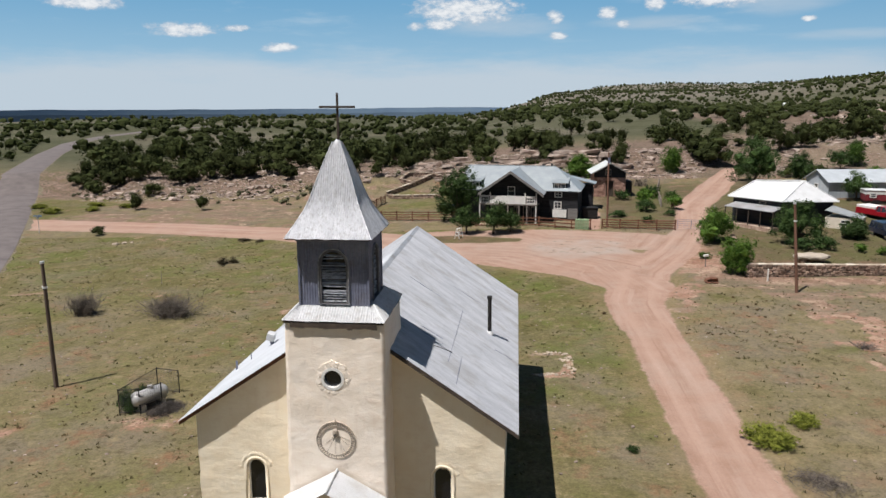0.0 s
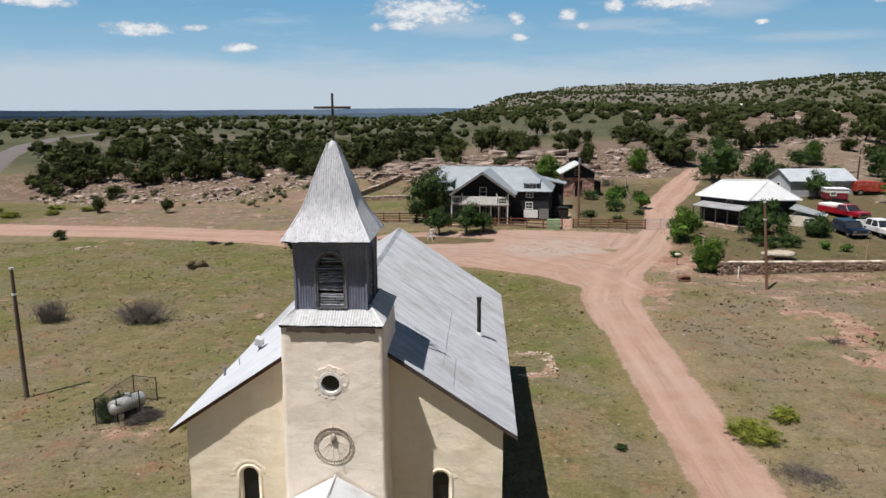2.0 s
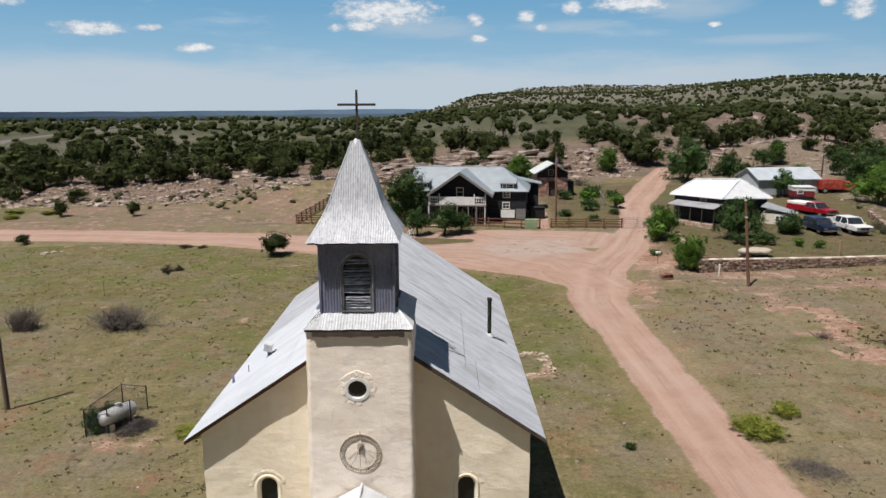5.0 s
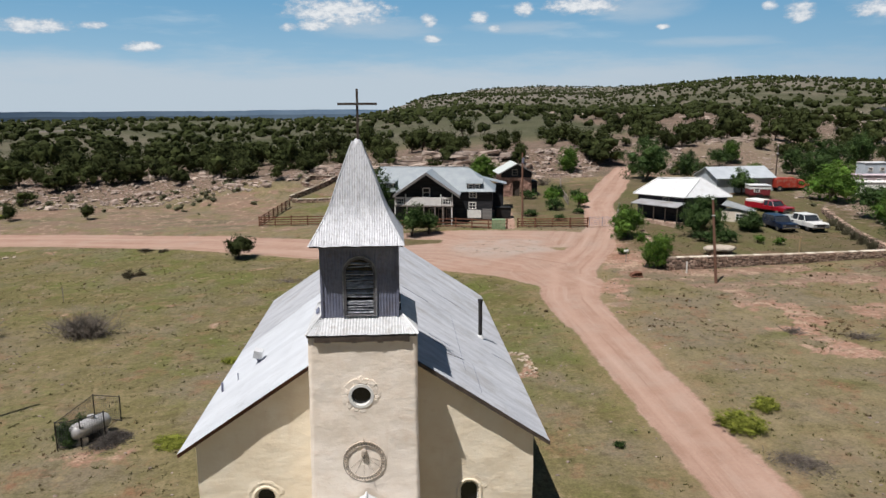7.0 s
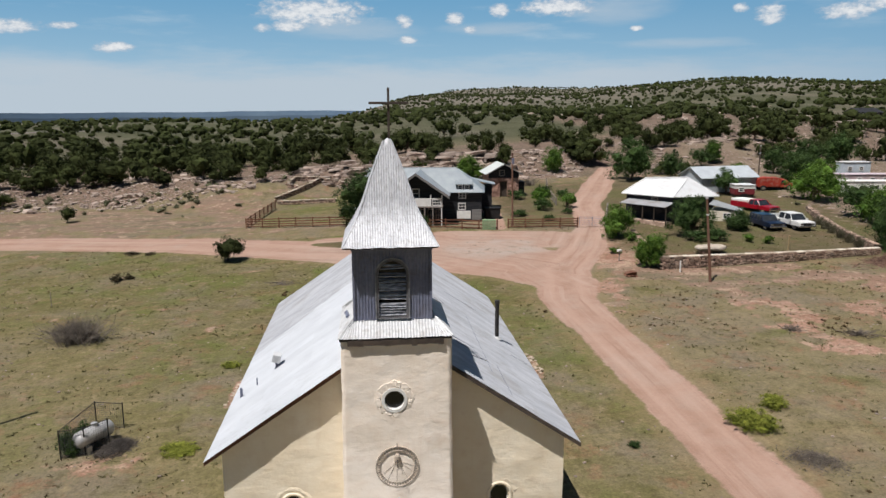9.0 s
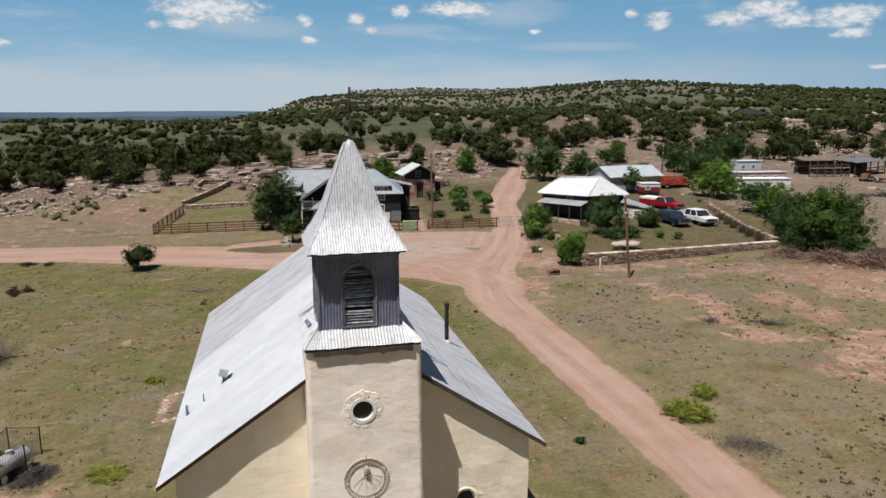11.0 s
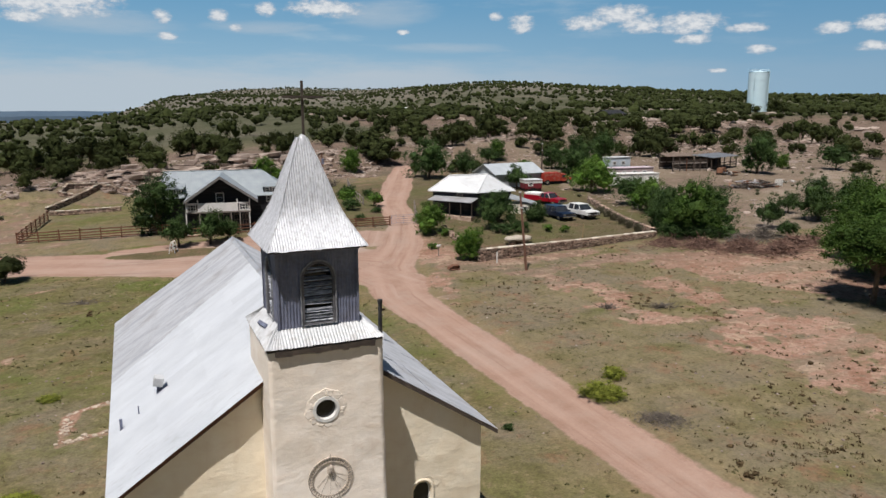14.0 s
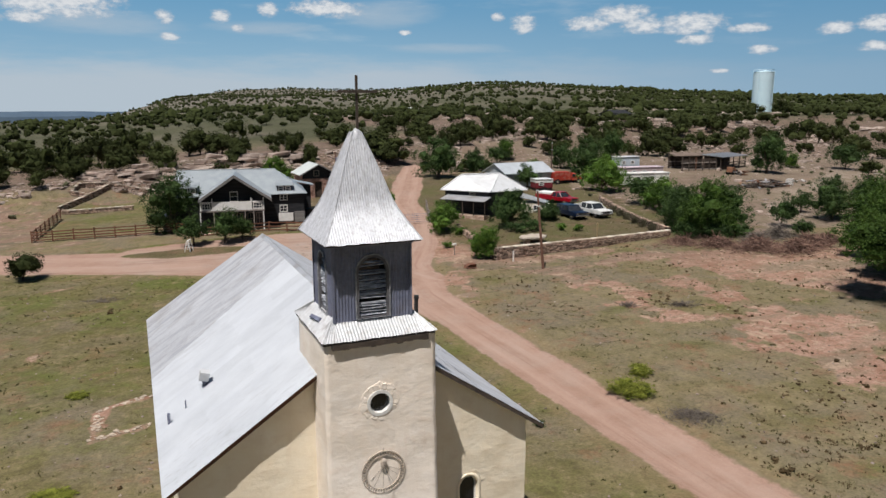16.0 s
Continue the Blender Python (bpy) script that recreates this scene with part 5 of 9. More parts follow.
def tree(name, meshes, x, y, scale=1.0, rz=0.0, label="", category="tree", group="", squash=1.0):
    ob = new(name)
    ob.empty_display_size = 0.1
    ob.matrix_basis = pose(x, y, gz(x, y) - 0.05, 0, 0, rz) @ Matrix.Diagonal((scale, scale, scale * squash, 1))
    for nm, me in zip(("trunk", "crown"), meshes):
        p = new(nm, me)
        p.parent = ob
    return tagged(ob, label, category, group)


JUNIPERS = [tree_meshes(40 + k, 3.6, (3.4, 4.2, 3.0, 3.8, 4.4)[k], (0.08, 0.15, 0.05, 0.25, 0.1)[k], 9, 72, 0.145, juniper_leaf, "juniper") for k in range(5)]
FAR_JUNIPERS = [tree_meshes(40 + k, 3.6, (3.4, 4.2, 3.0, 3.8, 4.4)[k], (0.08, 0.15, 0.05, 0.25, 0.1)[k], 8, 36, 0.19, juniper_leaf, "juniper") for k in range(5)]


def edge_y(x):
    """Front of the juniper belt."""
    return 107 + 4 * math.sin(x / 17) + 3 * math.sin(x / 7.3 + 1) + 0.35 * max(0, x - 15)


def clear_of(x, y):
    """Land kept free: yards, roads, houses and the open strip behind them."""
    if -20 < x < 62 and y < 104:
        return False
    if -8 < x - np.interp(y, [57.5, 77.3, 112, 181, 240, 284, 330, 380], [-58.4, -71.2, -93.5, -134, -165, -180, -176, -150]) < (13 if y < 190 else 7):
        return False
    if 28 < x < 58 and y < 125 and abs(x - (29 + (y - 78) * 0.45)) < 5:
        return False
    return True


def wood_density(x, y):
    r, az = math.hypot(x, y), math.degrees(math.atan2(x, y))
    n = 0.5 + 0.5 * noise.noise((x / 55, y / 55, 3.1)) + 0.35 * noise.noise((x / 19, y / 19, 7.7))
    if r < 330:
        d = (0.041 if x < 18 else 0.0175) * max(0.08, 1.75 * n - 0.25)
        if x < 60:
            d *= 1 - 0.68 * float(S(145, 180, y + 14 * noise.noise((x / 40, 5.5, 0))))
        if y < edge_y(x) + 4:
            d *= 0.35
        if x > 60 and y < 100:
            d *= 0.25
        return d
    thick = float(S(33, 39, az))
    if r < 620:
        return (0.0095 + 0.011 * thick) * max(0.12, 1.9 * n - 0.3)
    return (0.0080 + 0.020 * thick) * max(0.25 + 0.4 * thick, 1.7 * n - 0.15)


rng = np.random.default_rng(9)
spots = []
for lo, hi, most in ((95, 330, 0.05), (330, 620, 0.032), (620, 2150, 0.036)):
    area = math.radians(104) / 2 * (hi * hi - lo * lo)
    count = int(area * most)
    rr = np.sqrt(rng.uniform(lo * lo, hi * hi, count))
    aa = np.radians(rng.uniform(-42, 62, count))
    pick = rng.uniform(0, most, count)
    for r, a, p in zip(rr, aa, pick):
        x, y = r * math.sin(a), r * math.cos(a)
        if y < 60 or (y < edge_y(x) - 1 and x < 62) or not clear_of(x, y):
            continue
        if r > np.interp(math.degrees(a), RIDGE_AZ, RIDGE_R) * 1.02:
            continue
        if p < wood_density(x, y):
            spots.append((x, y, r, float(np.clip(rng.lognormal(-0.15, 0.32), 0.4, 1.6))))
spots.sort(key=lambda s: s[2])
near, rest = spots[:290], spots[290:]
for k, (x, y, r, s) in enumerate(near):
    tree("juniper", (JUNIPERS if r < 128 else FAR_JUNIPERS)[k % 5], x, y, s * 1.2, rng.uniform(0, 360), "dark green juniper on the rocky ledge", "tree", "junipers of the woodland", rng.uniform(0.85, 1.15))
woods_near, woods_far = Heap(), Heap()
for x, y, r, s in rest:
    k = 1.0 if r < 500 else 0.9
    h, w, z = 3.7 * k * s * rng.uniform(0.8, 1.1), 4.7 * k * s * rng.uniform(0.8, 1.2), gz(x, y)
    if r < 420:
        for q in range(4):
            a = rng.uniform(0, 6.28)
            c = (x + 0.25 * w * math.cos(a), y + 0.25 * w * math.sin(a), z + h * rng.uniform(0.3, 0.62))
            rad = (0.3 * w, 0.3 * w, 0.32 * h)
            woods_near.blob(rng, c, np.array(rad) * 0.85, 0.3)
            woods_near.leaves(rng, c, rad, 22, 0.24)
        woods_near.limb((x, y, z - 0.3), (x, y, z + 0.4 * h), 0.14, 0.1, 4)
    else:
        woods_far.blob(rng, (x, y, z + 0.48 * h), (0.46 * w, 0.46 * w, 0.5 * h), 0.35)
        if r < 900:
            woods_far.leaves(rng, (x, y, z + 0.5 * h), (0.48 * w, 0.48 * w, 0.5 * h), 5, 0.6)
tagged(new("juniper_woods", woods_near.mesh("juniper_woods", juniper_leaf)), "dense dark green juniper woodland on the rocky plain", "woods", kind="stuff")
tagged(new("far_woods", woods_far.mesh("far_woods", juniper_leaf)), "scattered dark junipers over the far hills", "woods", kind="stuff")

UMBRELLA = tree_meshes(47, 3.5, 4.2, 0.5, 12, 150, 0.12, juniper_leaf, "umbrella_juniper")
# junipers and saplings standing alone in the meadow
for x, y, s, sq in ((-15.8, 55.9, 0.76, 1.1), (-57, 90.5, 0.85, 0.95), (-45, 89, 0.48, 1.6), (-49.4, 67.4, 0.42, 1.0), (-61, 104, 0.7, 1.0), (40.8, 119, 1.05, 0.95), (-75, 108, 1.1, 1.0)):
    tree("juniper", UMBRELLA if x > -50 else JUNIPERS[int(abs(x)) % 5], x, y, s, x * 37 % 360, "lone round juniper in open meadow", "tree", "lone junipers", sq)

for k, (x, y) in enumerate(((-83.5, 116), (-80, 112.7), (-78, 117), (-82, 124), (-79, 121), (-75.5, 113.4), (-76, 119), (-85, 133), (-80, 131), (-69.8, 111.8), (-72, 110), (-66, 112), (-61.1, 110.8), (-84, 142), (-58, 112))):
    tree("juniper", JUNIPERS[k % 5], x, y, 1.0 + 0.12 * (k % 4), k * 53, "dark juniper near the paved road", "tree", "junipers by the road", 0.95)
# larger junipers on the stony slope behind the trailers: x, y, width, height
for x, y, w, h in ((84, 147.5, 5.2, 4.8), (89, 128, 4, 3.6), (105, 139, 4.9, 5.4), (85, 134, 5.4, 5.6), (90, 133, 5, 5), (137, 160, 6, 6), (141, 162, 6, 5), (98.5, 109, 5, 5.5), (102, 108, 5, 6), (162, 156, 6, 6), (166, 158, 6, 6), (124, 120, 5, 5), (129, 121, 5.5, 5), (119.6, 103.7, 4, 3.6), (94, 110, 3.7, 3.7), (180, 136, 6, 7.5), (173, 127, 6, 6.5), (178, 126, 7, 7), (182.5, 128, 6, 7), (183, 114, 4.2, 4.2), (147, 89.5, 4.2, 3.4), (113, 142, 5.5, 5.5), (150, 158, 5, 5), (154, 160, 5.5, 5.5), (57, 126, 5, 5), (61, 126, 4.5, 5), (52, 103.5, 4, 3), (55, 103, 3, 2.6), (121, 73, 3.5, 2.5), (110, 121, 4, 4), (76, 122, 3.5, 3.5), (281, 235, 7, 7.5), (286, 238, 6, 6), (268, 236, 5.5, 5), (275, 226, 5, 4.6), (79, 118, 5, 4.6), (93, 121, 5.5, 5), (100, 127, 5.5, 5.6), (108, 112, 5, 4.6), (116, 131, 5.5, 5.2), (133, 146, 6, 5.6), (146, 132, 5, 4.6), (158, 141, 5.5, 5.2), (170, 145, 6.5, 6.2), (176, 139, 6, 6)):
    tree("juniper", (JUNIPERS if math.hypot(x, y) < 160 else FAR_JUNIPERS)[int(x * 3 + y) % 5], x, y, w / 3.7, x * 37 % 360, "tall dark juniper on the stony slope", "tree", "slope junipers", h / w * 1.02)

# broad-leaved trees of the yards
COTTON = [tree_meshes(80 + k, 8.0, (6.2, 7.5, 5.5)[k], (0.1, 0.05, 0.6)[k], 17, 400, 0.135, mid_leaf, "elm", True) for k in range(3)]
FIELD = tree_meshes(84, 6.7, 7.4, 3.0, 20, 640, 0.105, mid_leaf, "field_tree", True)
SHADY = [tree_meshes(86 + k, 7.0, (6.6, 5.6)[k], (0.05, 0.1)[k], 14, 330, 0.14, deep_leaf, "shade_tree", True) for k in range(2)]
BRIGHT = [tree_meshes(90 + k, 4.4, (3.6, 4.6)[k], (0.05, 0.1)[k], 16, 310, 0.105, green_leaf, "young_tree", True) for k in range(2)]
DARKER = [tree_meshes(95 + k, 4.4, (3.4, 4.4)[k], (0.9, 0.7)[k], 11, 230, 0.11, deep_leaf, "yard_tree", True) for k in range(2)]
YARD = [
    ("elm_tree", SHADY[1], -2.0, 71.8, 1.02, "dense dark green tree at the fence beside the farmhouse"),
    ("young_tree", DARKER[0], -0.3, 63.6, 0.85, "small green tree at the edge of the dirt yard"),
    ("young_tree", DARKER[0], 2.9, 63.0, 0.95, "small green tree in front of the porch"),
    ("young_tree", DARKER[1], 4.9, 63.8, 0.66, "low green sapling in front of the porch"),
    ("young_tree", BRIGHT[1], 26.9, 57.2, 0.84, "bright green bushy tree beside the gate"),
    ("young_tree", BRIGHT[0], 25.3, 43.6, 0.78, "bright green tree at the corner of the stone wall"),
    ("elm_tree", SHADY[0], 35.0, 55.8, 0.66, "dark green shade tree in front of the cottage"),
    ("young_tree", BRIGHT[0], 33.5, 111.5, 1.08, "bright lime-green tree beside the hill track"),
    ("elm_tree", SHADY[0], 43.5, 98.5, 1.06, "grey-green spreading tree behind the cottage"),
    ("elm_tree", SHADY[1], 50.2, 97.5, 0.72, "grey-green tree behind the cottage"),
    ("young_tree", BRIGHT[1], 57.2, 87.5, 0.85, "green tree beside the grey shed"),
    ("elm_tree", COTTON[0], 66.3, 115, 0.6, "green tree on the slope behind the shed"),
    ("young_tree", DARKER[1], 62.5, 112, 0.9, "green tree on the slope behind the shed"),
    ("young_tree", BRIGHT[1], 60.3, 72.9, 1.3, "green spreading tree behind the parked trucks"),
    ("elm_tree", SHADY[0], 73.7, 97.6, 0.92, "dense dark green tree behind the trailers"),
    ("elm_tree", SHADY[1], 69.5, 99.0, 0.7, "dark green tree behind the trailers"),
    ("elm_tree", SHADY[1], 83.0, 101.5, 0.95, "dark green tree beside the trailers"),
    ("young_tree", DARKER[1], 59.0, 61.5, 1.05, "dark green tree behind the stone wall"),
    ("young_tree", BRIGHT[1], 57.5, 56.5, 1.05, "green tree behind the stone wall"),
    ("elm_tree", COTTON[1], 51.6, 41.9, 0.82, "broad green tree at the end of the wall"),
    ("elm_tree", SHADY[0], 54.6, 42.4, 0.80, "broad green tree at the end of the wall"),
    ("elm_tree", SHADY[0], 53.8, 48.5, 0.66, "dark green tree behind the stone wall"),
    ("elm_tree", SHADY[1], 50.6, 45.4, 0.66, "dark green tree behind the stone wall"),
    ("young_tree", DARKER[1], 56.8, 51.6, 1.1, "dark green tree behind the stone wall"),
    ("elm_tree", FIELD, 44.5, 15.6, 1.0, "large spreading tree at the edge of the bare field"),
    ("elm_tree", COTTON[1], 51.5, 20.5, 1.0, "spreading tree at the edge of the bare field"),
    ("elm_tree", COTTON[0], 57.5, 25.5, 1.0, "tall tree at the edge of the bare field"),
    ("elm_tree", COTTON[2], 60.5, 17.0, 1.1, "tall tree at the edge of the bare field"),
    ("elm_tree", SHADY[0], 72.0, 42.5, 0.78, "dark tree on the stony slope"),
    ("elm_tree", SHADY[1], 76.5, 41.0, 0.80, "dark tree on the stony slope"),
    ("young_tree", DARKER[0], 72.7, 47.5, 0.72, "thin dark shrub on the stony slope"),
    ("elm_tree", SHADY[1], 100.5, 78.5, 1.08, "tall green tree beside the corral"),
    ("young_tree", BRIGHT[0], 112, 83.0, 0.7, "yellow-green sapling beside the corral"),
    ("young_tree", DARKER[1], 120.7, 78.2, 1.3, "round green tree on the stony slope"),
    ("young_tree", DARKER[0], 62.8, 41.9, 0.88, "thin young tree behind the brush pile"),
    ("young_tree", DARKER[1], 60.0, 36.6, 0.5, "low shrub behind the brush pile"),
    ("young_tree", DARKER[0], 51.6, 80.8, 0.98, "dark green tree in front of the grey shed"),
    ("elm_tree", SHADY[1], 64.8, 84.6, 0.82, "dark green tree behind the parked trucks"),
    ("young_tree", BRIGHT[1], 16.8, 106.5, 1.0, "green tree behind the farmhouse"),
]
for k, (nm, me, x, y, s, lab) in enumerate(YARD):
    tree(nm, me, x, y, s, k * 67 % 360, lab, "tree", "yard trees")

# rounded shrubs
brown_leaf = mat("brown_scrub_foliage", (0.040, 0.034, 0.019), (0.080, 0.066, 0.038), 1, 0.9, bump=0, island=0.35, spec=0.1)
ROUND = [tree_meshes(110 + k, 2.6, 2.9, 0.05, (8, 12, 8, 8, 22)[k], (120, 330, 120, 150, 260)[k], (0.11, 0.07, 0.11, 0.09, 0.08)[k], (deep_leaf, lime_leaf, green_leaf, brown_leaf, deep_leaf)[k], "shrub", True) for k in range(5)]
for x, y, k, s, sq, lab in (
    (41.3, 58.0, 4, 0.98, 1.0, "clipped round dark green bush beside the blue car"), (36.6, 53.2, 0, 0.8, 0.9, "dark low bush under the shade tree"), (34.2, 53.4, 0, 0.8, 0.8, "dark low bush under the shade tree"), (51.0, 40.3, 0, 1.1, 0.8, "dark low growth under the broad tree"), (54.2, 40.0, 0, 1.0, 0.8, "dark low growth under the broad tree"), (49.4, 42.2, 0, 1.0, 0.9, "dark low growth at the end of the wall"),
    (17.3, 10.9, 1, 0.78, 0.42, "yellow-green low bush at the road's edge"), (19.2, 12.9, 1, 0.52, 0.45, "small yellow-green bush near the road"),
    (39.2, 51.9, 2, 0.40, 1.1, "small green shrub in the yard"), (40.9, 50.6, 2, 0.38, 1.1, "small green shrub in the yard"),
    (25.1, 85.5, 0, 0.85, 1.1, "green garden shrub beside the stone hut"), (22.7, 75.0, 0, 0.8, 1.1, "green garden shrub beside the track"),
    (26.3, 76.3, 2, 0.75, 1.25, "green garden shrub beside the track"), (20.8, 84.4, 0, 0.75, 1.0, "dark round bush in front of the stone hut"),
    (23.4, 79.5, 2, 0.8, 1.4, "green sapling in the garden beside the track"), (27.6, 83.5, 0, 0.55, 1.3, "dark garden shrub beside the track"), (25.2, 72.0, 0, 0.45, 0.9, "low dark shrub behind the fence"), (18.6, 71.5, 0, 0.6, 0.8, "dark shrub at the farmhouse wall"), (27.9, 55.0, 2, 0.5, 0.9, "low green bush below the gate"), (24.0, 49.9, 2, 0.4, 0.8, "low weeds at the foot of the tree"),
    (-24.9, 49.4, 3, 0.46, 0.7, "dark brown bush in the meadow"), (-23.9, 50.0, 3, 0.36, 0.75, "dark brown bush in the meadow"),
    (-27.6, 62.4, 3, 0.6, 0.28, "low dark scrub at the road's edge"), (-25.4, 61.7, 3, 0.45, 0.3, "low dark scrub at the road's edge"),
    (-9.4, 23.9, 1, 0.42, 0.3, "low green weeds beside the stone outline"), (-9.6, 12.8, 1, 0.62, 0.18, "flat green weeds beside the church"),
    (-14.72, 13.15, 4, 0.36, 1.5, "dark green weeds growing inside the tank fence"), (-14.5, 14.3, 4, 0.33, 1.35, "dark green weeds growing inside the tank fence"),
    (10.9, 9.6, 0, 0.16, 1.2, "small pale weed in the grass"), (21.6, 67.6, 0, 0.45, 1.0, "dry bush behind the fence"), (-64, 90, 1, 0.9, 0.35, "yellow-green scrub beside the road"), (-60, 93, 1, 1.1, 0.3, "yellow-green scrub beside the road"), (-67, 95, 1, 1.0, 0.35, "yellow-green scrub beside the road"), (-70, 88, 1, 1.1, 0.4, "yellow-green scrub beside the road"), (-76, 93, 1, 0.9, 0.4, "yellow-green scrub beside the road"),
):
    tree("bush", ROUND[k], x, y, s, x * 53 % 360, lab, "bush", "bushes", sq)


def twig_shrub(x, y, r, h, seed, label, count=130, material=None):
    """A leafless bush of many thin forking twigs."""
    q = np.random.default_rng(seed)
    t = Heap()
    for k in range(count):
        a, reach = q.uniform(0, 6.28), q.uniform(0.15, 1)
        b = np.array((q.normal() * r * 0.3, q.normal() * r * 0.2, -0.05))
        m = b + np.array((math.cos(a) * r * reach * 0.5, math.sin(a) * r * reach * 0.4, h * q.uniform(0.3, 0.6)))
        e = m + np.array((math.cos(a + q.normal() * 0.6) * r * reach * 0.5, math.sin(a + q.normal() * 0.6) * r * reach * 0.4, h * q.uniform(0.1, 0.5)))
        t.stem([b, m, e], [0.022, 0.014, 0.006], 3)
        t.stem([m, e + q.normal(size=3) * 0.25 * h], [0.012, 0.005], 3)
    ob = new("dry_shrub", t.mesh("dry_shrub", material or twig))
    ob.matrix_basis = pose(x, y, gz(x, y))
    return tagged(ob, label, "shrub", "dry shrubs")


def twig_mat(x, y, r, across, rz, h, seed, label, count, material):
    """A flat, ragged tangle of very fine dead twigs."""
    q = np.random.default_rng(seed)
    t = Heap()
    for k in range(count):
        u, v = q.normal() * 0.45, q.normal() * 0.45
        d = min(1.0, math.hypot(u, v))
        base = np.array((u * r, v * across, max(0.01, h * (1 - d) * q.uniform(0, 1.0))))
        w = np.array((q.normal(), q.normal(), q.normal() * 0.45))
        w *= q.uniform(0.04, 0.22) / np.linalg.norm(w)
        th = q.uniform(0.003, 0.009)
        t.stem([base - w, base + q.normal(size=3) * 0.02, base + w], [th, th, th * 0.5], 3)
    ob = new("dry_shrub", t.mesh("dry_shrub", material))
    ob.matrix_basis = pose(x, y, gz(x, y), 0, 0, rz)
    return tagged(ob, label, "shrub", "dry shrubs")


def brush_pile(x, y, r, h, seed, label, count, material):
    """A heap of cut sticks lying every way, lower at its edge."""
    q = np.random.default_rng(seed)
    t = Heap()
    for k in range(count):
        a, d = q.uniform(0, 6.28), abs(q.normal()) * 0.5
        base = np.array((r * d * math.cos(a), r * d * math.sin(a) * 0.7, max(0.02, h * (1 - d) * q.uniform(0.1, 1.0))))
        w = np.array((q.normal(), q.normal(), q.normal() * 0.28))
        w *= q.uniform(0.35, 1.1) / np.linalg.norm(w)
        bend = q.normal(size=3) * 0.08
        th = q.choice((0.014, 0.022, 0.036, 0.06), p=(0.34, 0.34, 0.22, 0.10))
        t.stem([base - w, base + bend, base + w], [th, th * 0.8, th * 0.4], 4)
    ob = new("brush_pile", t.mesh("brush_pile", material))
    ob.matrix_basis = pose(x, y, gz(x, y))
    return tagged(ob, label, "brush pile", kind="stuff")


twig_shrub(-28.7, 31.2, 1.4, 1.6, 1, "leafless grey-brown shrub in the meadow", 300)
twig_shrub(-21.2, 30.8, 2.25, 1.6, 2, "wide leafless grey shrub in the meadow", 420)
twig_mat(18.0, 7.2, 1.5, 1.0, -48, 0.30, 3, "flat heap of dry grey twigs by the road", 1500, twig)
twig_shrub(30.6, 22.2, 1.2, 0.4, 4, "low dry scrub on bare soil", 90)
twig_shrub(27.2, 23.9, 0.9, 0.35, 5, "low dry scrub on bare soil", 70)
twig_shrub(-14.0, 14.0, 1.0, 0.5, 6, "dry weeds under the gas tank", 120)
twig_mat(-12.75, 13.3, 1.1, 0.75, 55, 0.5, 7, "dark dry weeds outside the tank fence", 2200, dark_twig)
for x, y, r, h, q in ((46.6, 40.2, 2.6, 0.7, 380), (48.9, 37.4, 3.2, 0.95, 560), (51.2, 34.4, 3.4, 1.2, 640), (53.2, 31.6, 3.2, 1.25, 560), (56.4, 32.6, 3.0, 1.2, 460), (59.6, 33.2, 2.6, 1.0, 340)):
    brush_pile(x, y, r, h, int(x * 10), "long heap of reddish-brown cut brush and branches", q, red_twig)
brush_pile(57.5, 37.5, 2.6, 1.5, 11, "heap of pale grey dead branches", 320, twig)
brush_pile(53.6, 36.8, 2.0, 1.2, 12, "heap of pale grey dead branches", 220, twig)
for k, (x, y) in enumerate(((48.5, 47.0), (49.0, 49.3), (49.6, 51.6), (50.2, 54.0), (50.9, 56.2), (51.6, 58.6))):
    twig_shrub(x, y, 0.75, 1.05, 30 + k, "grey-green dry shrub against the stone wall", 120, sage_twig)
twig_shrub(25.5, 97, 1.6, 1.4, 11, "dry brush beside the hill track", 120)
twig_shrub(-8.65, 45, 1.5, 0.16, 12, "low dark patch of dead weeds", 90)

# boulders of the ledge
boulders = Heap()
rng = np.random.default_rng(21)
made = 0
while made < 8600:
    x, d = rng.uniform(-85, 150), rng.normal() * 7.0 - 0.5
    y = edge_y(x) + d
    if x > 60:
        y = rng.uniform(70, 210)
    if not clear_of(x, y) or (y < 101 and x < 60) or (x > 60 and rng.uniform() < 0.55):
        continue
    s = min(0.9, 0.105 * math.exp(rng.normal() * 0.8 + 0.2))
    base = ICO_V * (1 + rng.uniform(-0.3, 0.3, (len(ICO_V), 1))) * np.array((s * rng.uniform(0.8, 1.7), s * rng.uniform(0.7, 1.2), s * rng.uniform(0.35, 0.7)))
    base = np.where(base[:, 2:3] > 0.3 * s, base * np.array((1, 1, 0.6)), base)
    a = rng.uniform(0, 6.28)
    rot = np.array(((math.cos(a), -math.sin(a), 0), (math.sin(a), math.cos(a), 0), (0, 0, 1)))
    boulders.add(base @ rot.T + np.array((x, y, gz(x, y) + 0.12 * s)), ICO_F)
    made += 1
